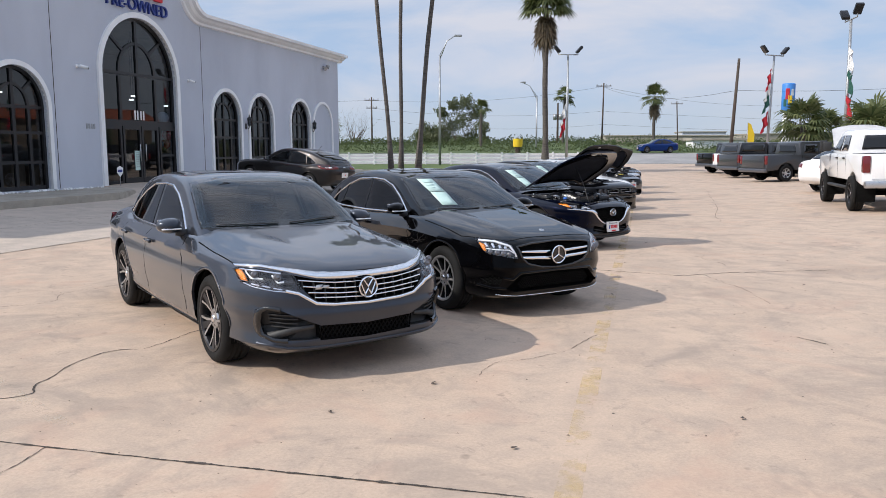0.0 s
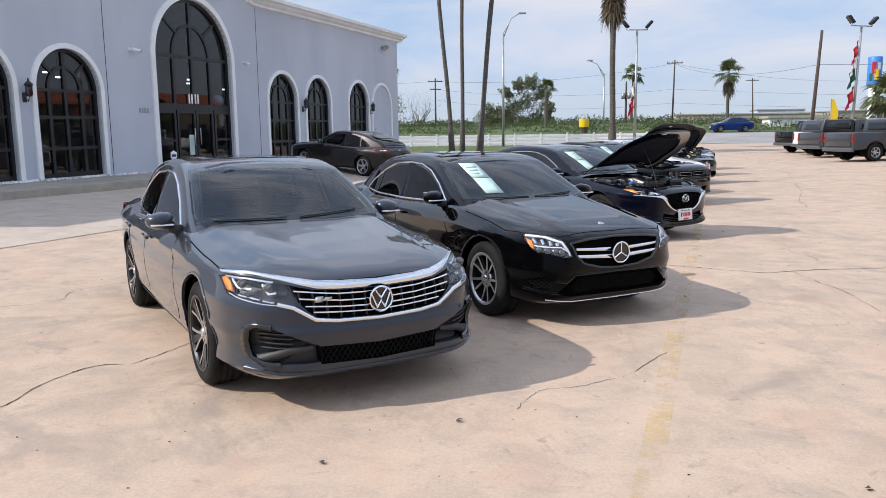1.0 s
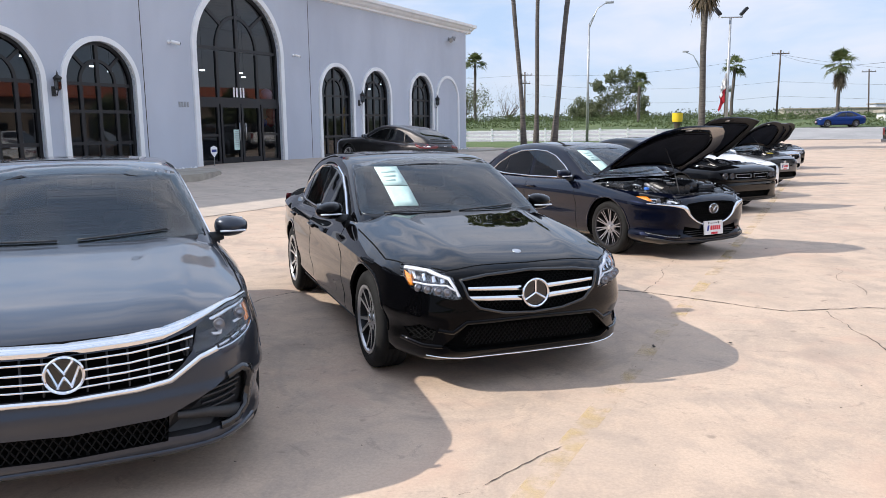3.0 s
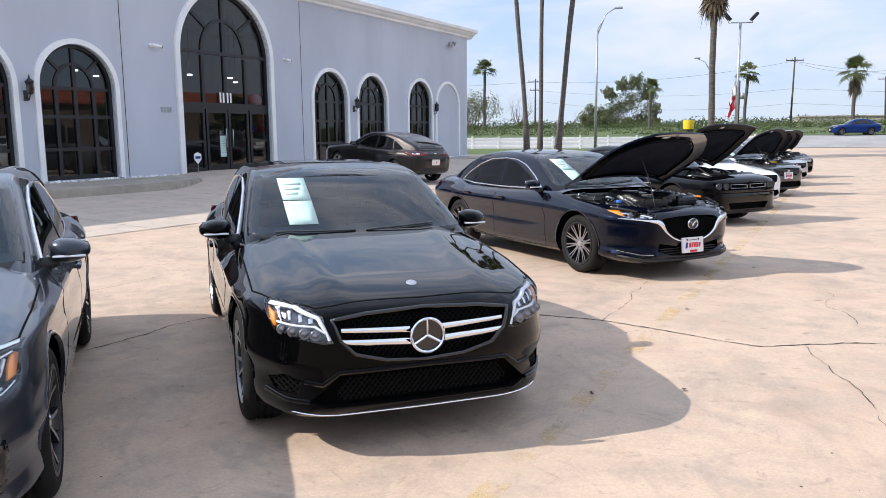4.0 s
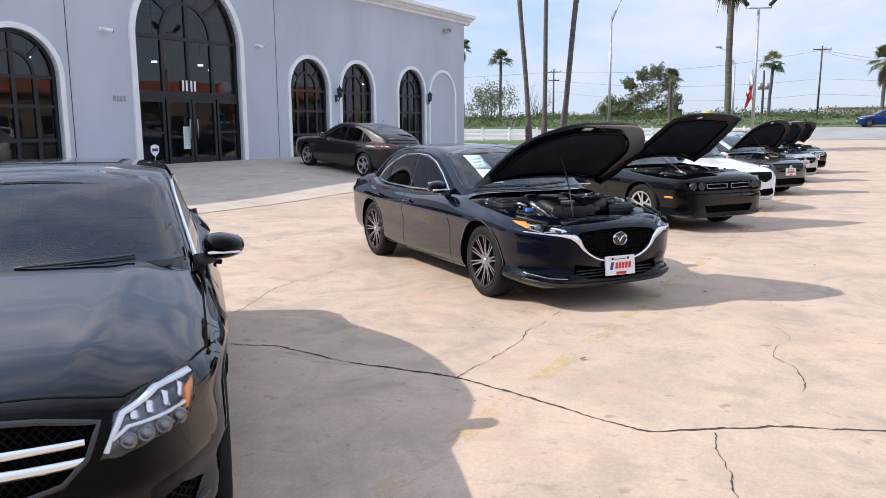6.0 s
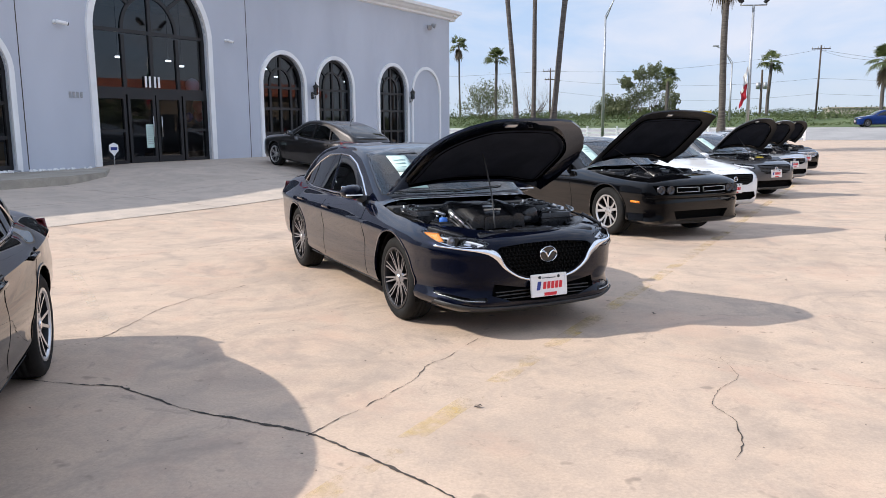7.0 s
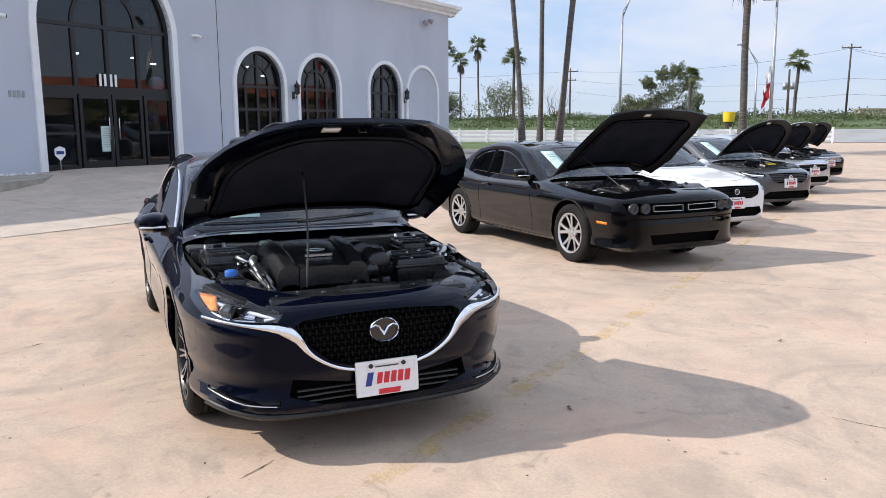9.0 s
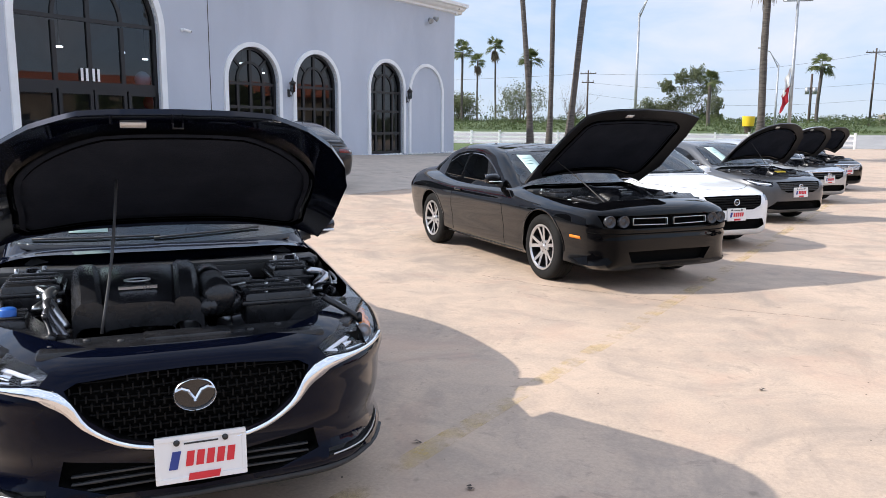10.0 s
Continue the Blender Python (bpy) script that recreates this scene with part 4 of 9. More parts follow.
me.from_pydata(me_v, [], me_f)
bm = bmesh.new()
bm.from_mesh(me)
tagged(part("grit", bm, M_CRACK), "dark grit and crumbs scattered on the concrete", "grit", kind="stuff")

# ---- car building ----
AX, AY, AZ = Vector((1, 0, 0)), Vector((0, 1, 0)), Vector((0, 0, 1))
VIEW = {"front": (AY, AZ, -AX), "rear": (AY, AZ, AX), "right": (AX, AZ, AY), "left": (AX, AZ, -AY), "top": (AX, AY, -AZ)}
for _s, _n in ((-1, "right"), (1, "left")):
    for _a in (30, 45, 60):
        d_ = Vector((-math.cos(radians(_a)), -_s * math.sin(radians(_a)), 0))
        VIEW["front%s%d" % (_n, _a)] = (Vector((d_.y, -d_.x, 0)), AZ, d_)   # u grows to the car's left


def flat(p, view):
    u, v, _ = VIEW[view]
    return Vector((p.dot(u), p.dot(v)))


def cast(bvh, p, view):
    u, v, d = VIEW[view]
    hit = bvh.ray_cast(u * p[0] + v * p[1] - d * 8.0, d)
    return (hit[0], hit[1]) if hit[0] is not None else (None, None)


def inside(p, loop):
    c, n = False, len(loop)
    for i in range(n):
        (x0, y0), (x1, y1) = loop[i], loop[(i + 1) % n]
        if (y0 > p[1]) != (y1 > p[1]) and p[0] < (x1 - x0) * (p[1] - y0) / (y1 - y0) + x0:
            c = not c
    return c


def cut(bm, loop, view, keep=False, reach=None):
    """Cuts an outline into a shell, seen along a view, and takes the piece out; with keep, gives it as a bmesh of its own."""
    loop = [tuple(p) for p in loop]
    _, _, d = VIEW[view]
    xs, ys = [p[0] for p in loop], [p[1] for p in loop]
    x0, x1, y0, y1 = min(xs) - 0.08, max(xs) + 0.08, min(ys) - 0.08, max(ys) + 0.08
    cand = set()
    for f in bm.faces:
        c = f.calc_center_median()
        q = flat(c, view)
        if x0 < q.x < x1 and y0 < q.y < y1 and f.normal.dot(d) < -0.02 and (reach is None or reach(c)):
            cand.add(f)
    n = len(loop)
    u, v, _ = VIEW[view]

    def extent(f):
        q = [w.co for w in f.verts]
        qx, qy = [c.dot(u) for c in q], [c.dot(v) for c in q]
        return min(qx), max(qx), min(qy), max(qy)
    boxes = {f: extent(f) for f in cand}
    for i in range(n):
        a, b = Vector(loop[i]), Vector(loop[(i + 1) % n])
        if (b - a).length < 1e-5:
            continue
        lx, hx, ly, hy = min(a.x, b.x) - 0.005, max(a.x, b.x) + 0.005, min(a.y, b.y) - 0.005, max(a.y, b.y) + 0.005
        near = [f for f, (x0, x1, y0, y1) in boxes.items() if x1 > lx and x0 < hx and y1 > ly and y0 < hy]
        if not near:
            continue
        t = (u * (b.x - a.x) + v * (b.y - a.y)).normalized()
        geom = near + list({e for f in near for e in f.edges}) + list({w for f in near for w in f.verts})
        for f in near:
            del boxes[f]
        r = bmesh.ops.bisect_plane(bm, geom=geom, dist=1e-5, plane_co=u * a.x + v * a.y, plane_no=t.cross(d).normalized())
        for f in near:
            if f.is_valid:
                boxes[f] = extent(f)
        for g in r["geom"]:
            if isinstance(g, bmesh.types.BMFace) and g not in boxes:
                boxes[g] = extent(g)
    cand = boxes
    out = [f for f in cand if f.is_valid and inside(flat(f.calc_center_median(), view), loop)]
    piece = None
    if keep:
        piece, table = bmesh.new(), {}
        for f in out:
            vs = []
            for w in f.verts:
                if w not in table:
                    table[w] = piece.verts.new(w.co)
                vs.append(table[w])
            piece.faces.new(vs).smooth = True
    bmesh.ops.delete(bm, geom=out, context="FACES")
    return piece


def patch(bvh, loop, view, off=0.004, thick=0.01, step=0.04, bm=None, mat=0, bulge=0.0):
    """A sheet with an outline that lies on a shell, made solid."""
    loop = [Vector(p) for p in loop]
    loop = dense(loop, step)
    n = len(loop)
    xs, ys = [p.x for p in loop], [p.y for p in loop]
    pts, tl = list(loop), [tuple(p) for p in loop]
    x = min(xs) + step / 2
    while x < max(xs):
        y = min(ys) + step / 2
        while y < max(ys):
            q = Vector((x, y))
            if inside(q, tl) and min((q - p).length for p in loop) > step * 0.45:
                pts.append(q)
            y += step
        x += step
    v2, _, tris, *_ = delaunay_2d_cdt(pts, [(i, (i + 1) % n) for i in range(n)], [], 1, 1e-6)
    bm = bm or bmesh.new()
    d = VIEW[view][2]
    top, low, last = [], [], None
    for p in v2:
        loc, nor = cast(bvh, p, view)
        if loc is None:
            u, v, _ = VIEW[view]
            loc = u * p.x + v * p.y + (d * (last.dot(d)) if last else d * 0)
            nor = -d
        last = loc
        edge = min((p - q).length for q in loop) if bulge else 0
        nn = (nor * 0.6 - d * 0.4).normalized()
        top.append(bm.verts.new(loc + nn * (off + bulge * min(1.0, edge / 0.06))))
        low.append(bm.verts.new(loc + nn * (off - thick)))
    edge_count = {}
    for t in tris:
        c = sum((v2[i] for i in t), Vector((0, 0))) / 3
        if not inside(c, tl):
            continue
        f = bm.faces.new([top[i] for i in t])
        f.smooth, f.material_index = True, mat
        if thick:
            f = bm.faces.new([low[i] for i in reversed(t)])
            f.smooth, f.material_index = True, mat
            for a, b in zip(t, list(t[1:]) + [t[0]]):
                key = (min(a, b), max(a, b))
                edge_count[key] = edge_count.get(key, 0) + 1
    for (a, b), k in edge_count.items():
        if k == 1:
            bm.faces.new((top[a], top[b], low[b], low[a])).material_index = mat
    for w in [w for w in top + low if not w.link_faces]:
        bm.verts.remove(w)
    return fix(bm)


def ribbon(bvh, pts, view, width, off=0.003, thick=0.006, closed=False, bm=None, mat=0, step=0.03, smooth_it=False):
    """A narrow strip along a line on a shell; width a number or one a point."""
    line = (smooth_line if smooth_it else dense)([(*p, 0) for p in pts], step, closed)
    line = [Vector((p.x, p.y)) for p in line]
    n = len(line)
    bm = bm or bmesh.new()
    rows = []
    for i, p in enumerate(line):
        a, b = (line[(i - 1) % n], line[(i + 1) % n]) if closed else (line[max(i - 1, 0)], line[min(i + 1, n - 1)])
        t = (b - a).normalized()
        w = width(i / max(n - 1, 1)) if callable(width) else width
        s = Vector((-t.y, t.x)) * w / 2
        quad = []
        for q in (p + s, p - s):
            loc, nor = cast(bvh, q, view)
            if loc is None:
                break
            nn = (nor * 0.7 - VIEW[view][2] * 0.3).normalized()
            quad += [loc + nn * off, loc + nn * (off - thick)]
        rows.append([bm.verts.new(c) for c in quad] if len(quad) == 4 else None)
    pairs = list(zip(rows, rows[1:])) + ([(rows[-1], rows[0])] if closed else [])
    for a, b in pairs:
        if a and b:
            for k in ((0, 2), (2, 3), (1, 0)):
                f = bm.faces.new((a[k[0]], b[k[0]], b[k[1]], a[k[1]]))
                f.material_index, f.smooth = mat, k == (0, 2)
    for r in rows:
        for w in r or ():
            if w.is_valid and not w.link_faces:
                bm.verts.remove(w)
    return fix(bm)


def mirrored(loop):
    return [(-x, y) for x, y in loop][::-1]


def section(w, zt, zm, zb, n, m, tuck, count, ml=8.0):
    """Half a cross-section, from the top's middle to the bottom's, evenly stepped."""
    ph = np.linspace(0, np.pi / 2, 90)
    a, k = np.sin(ph) ** (2 / n), np.cos(ph) ** (2 / m)
    up = np.stack((w * a, zm + (zt - zm) * k * (1 - 0.07 * a * a)), 1)
    a2, k2 = np.sin(ph) ** (2 / 10.0), np.cos(ph) ** (2 / ml)
    lo = np.stack((w * a2 * (1 - tuck * k2 ** 1.5), zm - (zm - zb) * k2), 1)[::-1]
    c = np.concatenate((up, lo[1:]))
    s = np.concatenate(([0], np.cumsum(np.hypot(*np.diff(c, axis=0).T))))
    t = np.linspace(0, s[-1], count)
    return np.interp(t, s, c[:, 0]), np.interp(t, s, c[:, 1])


def shell(spec, step, count):
    """The lower body: a skin drawn through cross-sections from nose to tail."""
    top, bot, wid, mid = (curve(spec[k]) for k in ("top", "bot", "wid", "mid"))
    nn, mm = curve(spec.get("n", [(-9, 4.0), (9, 4.0)])), curve(spec.get("m", [(-9, 2.6), (9, 2.6)]))
    xf, xr = spec["top"][0][0], spec["top"][-1][0]
    fine = np.linspace(xf, xr, 3000)
    grow = np.maximum.reduce([np.abs(np.gradient(f(fine))) for f in (top, bot, wid)] + [np.abs(np.gradient(fine))])
    s = np.cumsum(grow)
    xs = np.interp(np.linspace(s[0], s[-1], int((s[-1] - s[0]) / step)), s, fine)
    rings = []
    for x in xs:
        y, z = section(float(wid(x)), float(top(x)), float(mid(x)), float(bot(x)), float(nn(x)), float(mm(x)), spec.get("tuck", 0.04), count)
        rings.append((np.full(count, x), y, z))
    # close both ends with shrinking rings
    for end in (0, -1):
        x, y, z = rings[end]
        zc = float(z.mean())
        extra = [(x + (0.012 if end == 0 else -0.012) * (1 - k) ** 0.5, y * k, zc + (z - zc) * k) for k in (0.85, 0.68, 0.5, 0.33, 0.17, 0.05)]
        rings = extra[::-1] + rings if end == 0 else rings + extra
    bm = bmesh.new()
    rows = []
    sculpt = spec.get("sculpt")
    for x, y, z in rings:
        if sculpt:
            x, y, z = sculpt(x, y, z)
        row = [bm.verts.new((x[i], -y[i], z[i])) for i in range(count)]
        row += [bm.verts.new((x[i], y[i], z[i])) for i in range(count - 2, 0, -1)]
        rows.append(row)
    k = len(rows[0])
    for a, b in zip(rows, rows[1:]):
        for i in range(k):
            bm.faces.new((a[i], a[(i + 1) % k], b[(i + 1) % k], b[i])).smooth = True
    bm.faces.new(rows[0])
    bm.faces.new(rows[-1][::-1])
    fix(bm)
    return bm


def cabin_shell(spec, step, count):
    """The greenhouse: roof, pillars and glass area as one skin."""
    roof, wid = curve(spec["roof"]), curve(spec["cabin_wid"])
    base = spec.get("cabin_base", 0.55)
    x0, x1 = spec["roof"][0][0], spec["roof"][-1][0]
    fine = np.linspace(x0, x1, 2000)
    s = np.cumsum(np.maximum(np.abs(np.gradient(roof(fine))), np.abs(np.gradient(fine))))
    xs = np.interp(np.linspace(s[0], s[-1], int((s[-1] - s[0]) / step)), s, fine)
    bm, rows = bmesh.new(), []
    lean, belt = spec.get("tumble", 0.34), spec.get("belt", 0.93)
    for x in xs:
        top, w = float(roof(x)), float(wid(x)) * 0.955
        crown = 0.036 + 0.04 * min(1.0, max(0.0, (x - 0.1) / 0.4))
        zc = max(top - crown, base + 0.02)          # where side and roof would meet
        yc = w - lean * max(0.0, zc - belt)
        low_r, in_r = min(0.045, (zc - base) * 0.6), 0.065
        ys, zs = [], []
        for t in np.linspace(0, 1, 24):             # crown, then the rounded edge, then the leaning side
            ys.append((yc - in_r) * t)
            zs.append(top - (crown - 0.012) * (t * (yc - in_r) / yc) ** 2.2)
        p0, p2 = (ys[-1], zs[-1]), (w - lean * max(0.0, zc - low_r - belt), zc - low_r)
        for t in np.linspace(0.06, 1, 16):
            ys.append((1 - t) ** 2 * p0[0] + 2 * t * (1 - t) * (yc - 0.004) + t * t * p2[0])
            zs.append((1 - t) ** 2 * p0[1] + 2 * t * (1 - t) * (zc + 0.004) + t * t * p2[1])
        for t in np.linspace(0.04, 1, 30):
            z = p2[1] + (base - p2[1]) * t
            ys.append(w - lean * max(0.0, z - belt) + 0.010 * math.sin(math.pi * t))
            zs.append(z)
        y, z = np.array(ys), np.array(zs)
        s2 = np.concatenate(([0], np.cumsum(np.hypot(np.diff(y), np.diff(z)))))
        t = np.linspace(0, s2[-1], count)
        y, z = np.interp(t, s2, y), np.interp(t, s2, z)
        rows.append([bm.verts.new((x, -y[i], z[i])) for i in range(count - 1, 0, -1)] + [bm.verts.new((x, y[i], z[i])) for i in range(count)])
    for p, q in zip(rows, rows[1:]):
        for i in range(len(p) - 1):
            bm.faces.new((p[i], q[i], q[i + 1], p[i + 1])).smooth = True
    bmesh.ops.recalc_face_normals(bm, faces=bm.faces)
    f = max(bm.faces, key=lambda g: g.calc_center_median().z)
    if f.normal.z < 0:
        bmesh.ops.reverse_faces(bm, faces=bm.faces)
    bm.normal_update()
    return bm


def tyre_mesh(r, w, rim):
    bm = bmesh.new()
    h = w / 2
    prof = [(rim, -h * 0.86), (rim + 0.012, -h * 0.96), ((r + rim) / 2, -h * 1.02), (r - 0.03, -h * 0.97), (r - 0.008, -h * 0.84), (r, -h * 0.66)]
    for g in (-0.33, 0.0, 0.33):
        prof += [(r, h * (g - 0.07)), (r - 0.007, h * (g - 0.05)), (r - 0.007, h * (g + 0.05)), (r, h * (g + 0.07))]
    prof += [(r, h * 0.66), (r - 0.008, h * 0.84), (r - 0.03, h * 0.97), ((r + rim) / 2, h * 1.02), (rim, h * 0.86)]
    lathe(bm, prof, 56)
    return fix(bm)


def rim_mesh(r, w, spokes, lip):
    """A cast wheel without its spokes: barrel, hub, cap and nuts."""
    bm = bmesh.new()
    h = w / 2
    lathe(bm, [(r + 0.004, -h * 0.9), (r + 0.006, -h * 0.98), (r - 0.012, -h * 0.98), (r - 0.022, -h * 0.86)], 56, mat=lip)
    lathe(bm, [(r - 0.022, -h * 0.86), (r - 0.03, -h * 0.4), (r - 0.035, h * 0.9)], 56, mat=1)
    lathe(bm, [(0.0, -h * 0.80), (0.026, -h * 0.80), (0.032, -h * 0.74), (0.075, -h * 0.70), (0.082, -h * 0.6), (0.075, -h * 0.3)], 32, mat=0)
    lathe(bm, [(0.0, -h * 0.84), (0.024, -h * 0.83), (0.03, -h * 0.78)], 24, mat=2)
    for k in range(5):
        a = 2 * math.pi * k / 5 + 0.3
        lathe(bm, [(0.0, -h * 0.74), (0.008, -h * 0.735), (0.009, -h * 0.68)], 8, mat=1, centre=(0.052 * math.cos(a), 0, 0.052 * math.sin(a)))
    return fix(bm)


def spoke_mesh(r, w, w0, w1, lean, slot):
    """One spoke: width at hub, width at rim, lean in degrees, slot of its face."""
    bm, h = bmesh.new(), w / 2
    t1 = radians(lean)
    vs = []
    for rad, th, wd, y in ((0.05, 0.0, w0, -h * 0.68), (0.62 * r, t1 * 0.6, (w0 * 0.45 + w1 * 0.55), -h * 0.80), (r - 0.012, t1, w1, -h * 0.93)):
        c = Vector((rad * math.cos(th), y, rad * math.sin(th)))
        s = Vector((-math.sin(th), 0, math.cos(th))) * wd / 2
        vs.append([bm.verts.new(p) for p in (c - s * 0.8, c + s * 0.8, c + s + Vector((0, 0.035, 0)), c - s + Vector((0, 0.035, 0)))])
    for p, q in zip(vs, vs[1:]):
        for k in range(4):
            bm.faces.new((p[k], p[(k + 1) % 4], q[(k + 1) % 4], q[k])).material_index = slot if k == 0 else 1
    bm.faces.new(vs[-1]).material_index = 1
    return fix(bm)


def add_spokes(wheel, made, r, w, spokes, mats):
    """The spokes of a wheel, alike ones on one mesh."""
    for ang, w0, w1, lean, slot in spokes:
        key, m = (w0, w1, lean, slot), pose(0, 0, 0, 0, -ang, 0)
        if key in made:
            shared("spoke", made[key], wheel, m)
        else:
            made[key] = part("spoke", spoke_mesh(r, w, w0, w1, lean, slot), mats, wheel)
            made[key].matrix_basis = m


def disc_mesh(r):
    bm = bmesh.new()
    lathe(bm, [(0.05, 0.03), (r, 0.03), (r, 0.055), (0.05, 0.055)], 40)
    box(bm, r * 0.45, r * 1.02, -0.005, 0.09, -0.09, 0.09, 0.015)
    return fix(bm)


def wheels(car, spec):
    r, w, rim = spec["tyre"]
    first, made = None, {}
    for x in (spec["wb"] / 2, -spec["wb"] / 2):
        for s in (-1, 1):
            m = pose(x, s * (spec["face"] - w / 2), r, 0, rng.uniform(-170, 170), 0 if s < 0 else 180)
            if first is None:
                first = part("wheel", rim_mesh(rim, w, spec["spokes"], spec.get("lip", 0)), spec["rim_mats"], car, spec.get("rim_label", "alloy wheel"), 30)
                first.matrix_basis = m
                tyre = part("tyre", tyre_mesh(r, w, rim), M_TYRE, first, "black rubber tyre", True)
                brake = part("brake_disc", disc_mesh(rim * 0.72), M_BRAKE, first, "", 30)
                add_spokes(first, made, rim, w, spec["spokes"], spec["rim_mats"])
            else:
                o = shared("wheel", first, car, m, spec.get("rim_label", "alloy wheel"))
                shared("tyre", tyre, o, Matrix(), "black rubber tyre")
                shared("brake_disc", brake, o, Matrix())
                add_spokes(o, made, rim, w, spec["spokes"], spec["rim_mats"])


def arch_loop(x, z, r, n=26, low=0.05):
    pts = [(x + r * math.cos(a), z + r * math.sin(a)) for a in (math.pi * (1.0 - k / n) for k in range(n + 1))]
    return [(x - r * 0.98, low)] + pts + [(x + r * 0.98, low)]


def well_mesh(x, z, r, y0, y1, s):
    bm = bmesh.new()
    rows = []
    for y in (y0, y1):
        rows.append([bm.verts.new((x + r * math.cos(a), s * y, z + r * math.sin(a))) for a in (math.pi * (-0.12 + 1.24 * k / 20) for k in range(21))])
    for k in range(20):
        bm.faces.new((rows[0][k], rows[0][k + 1], rows[1][k + 1], rows[1][k]))
    bm.faces.new(rows[1])
    return bm


def seat_mesh(bm, x, y, w=0.5, z=0.42):
    box(bm, x - 0.25, x + 0.27, y - w / 2, y + w / 2, z - 0.12, z + 0.06, 0.05)
    box(bm, -0.07, 0.07, -w / 2 + 0.02, w / 2 - 0.02, 0, 0.62, 0.05, pose(x - 0.24, y, z, 0, -16))
    box(bm, -0.045, 0.045, -0.13, 0.13, 0.66, 0.84, 0.035, pose(x - 0.24, y, z, 0, -14))
    for s in (-0.05, 0.05):
        tube(bm, [(x - 0.40, y + s, z + 0.58), (x - 0.43, y + s, z + 0.70)], 0.008)


def interior(car, spec):
    dx, dz = spec["dash"]
    hw = spec["cabin_half"]
    bm = bmesh.new()
    box(bm, dx - 0.35, dx + 0.28, -hw, hw, dz - 0.32, dz, 0.06)
    box(bm, dx - 0.42, dx - 0.18, 0.18, 0.54, dz - 0.08, dz + 0.045, 0.04)
    part("dashboard", bm, M_INTERIOR, car, "dark dashboard", True)
    for y in (0.36, -0.36):
        bm = bmesh.new()
        seat_mesh(bm, dx - 0.95, y)
        part("front_seat", bm, M_INTERIOR, car, "dark front seat", True)
    bm = bmesh.new()
    box(bm, dx - 1.95, dx - 1.45, -hw + 0.1, hw - 0.1, 0.3, 0.50, 0.05)
    box(bm, -0.08, 0.08, -hw + 0.12, hw - 0.12, 0, 0.58, 0.05, pose(dx - 1.95, 0, 0.48, 0, -20))
    part("rear_seat", bm, M_INTERIOR, car, "dark rear bench", True)
    bm = bmesh.new()
    c, tilt = Vector((dx - 0.48, 0.36, dz - 0.06)), pose(0, 0, 0, 0, 65, 0)
    ringpts = [c + tilt @ Vector((0.18 * math.cos(a), 0.18 * math.sin(a), 0)) for a in (2 * math.pi * k / 28 for k in range(29))]
    tube(bm, ringpts, 0.015, 8, False)
    box(bm, -0.17, 0.17, -0.03, 0.03, -0.01, 0.02, 0.008, Matrix.Translation(c) @ tilt @ pose(0, 0, 0, 0, 0, 90))
    part("steering_wheel", bm, M_INTERIOR, car, "black steering wheel", True)
    bm = bmesh.new()
    box(bm, -0.02, 0.01, -0.10, 0.10, -0.026, 0.026, 0.012, pose(dx - 0.50, 0, spec["mirror_z"], 0, 12))
    tube(bm, [(dx - 0.49, 0, spec["mirror_z"]), (dx - 0.47, 0, spec["mirror_z"] + 0.05)], 0.012)
    part("rear_view_mirror", bm, M_BLACKPLASTIC, car, "", True)


def wing_mirror(car, spec, paint):
    x, y, z = spec["mirror"]
    for s in (-1, 1):
        bm = bmesh.new()
        g = bmesh.ops.create_uvsphere(bm, u_segments=20, v_segments=12, radius=1.0)
        for v in g["verts"]:
            c = v.co
            k = 1 - 0.25 * (s * c.y < 0) * 0 - 0.18 * c.y * s
            v.co = Vector((x + (0.10 * c.x if c.x > 0 else 0.035 * c.x), s * (y + 0.045) + 0.105 * c.y, z + 0.066 * math.copysign(abs(c.z) ** 0.75, c.z) * (1.0 - 0.16 * c.y * s)))
        o = part("wing_mirror", bm, paint, car, "", True)
        bm = bmesh.new()
        tube(bm, [(x + 0.01, s * (y - 0.14), z - 0.085), (x + 0.01, s * (y - 0.01), z - 0.055)], [0.045, 0.03], 10)
        part("mirror_stalk", bm, M_BLACKPLASTIC, o, "", True)
        bm = bmesh.new()
        box(bm, x + 0.07, x + 0.098, s * (y + 0.045) - 0.08, s * (y + 0.045) + 0.08, z - 0.03, z - 0.018, 0.005)
        part("turn_lamp", bm, M_WHITELENS, o)
        bm = bmesh.new()
        box(bm, x - 0.042, x - 0.032, s * (y + 0.045) - 0.08, s * (y + 0.045) + 0.08, z - 0.045, z + 0.05, 0.004)
        part("mirror_glass", bm, M_CHROME, o)


def handles(car, bvh, spots, paint, mat):
    for s, view in ((-1, "right"), (1, "left")):
        for x, z in spots:
            loc, nor = cast(bvh, (x, z), view)
            if loc is None:
                continue
            y = loc.y
            bm = bmesh.new()
            box(bm, x - 0.10, x + 0.10, -0.014, 0.014, -0.016, 0.016, 0.010, pose(0, y + s * 0.022, z) @ pose(0, 0, 0))
            for e in (-0.085, 0.085):
                box(bm, x + e - 0.014, x + e + 0.014, y - 0.012 * 1, y + s * 0.022 + 0.004, z - 0.012, z + 0.012, 0.004)
            part("door_handle", bm, mat, car, "", True)


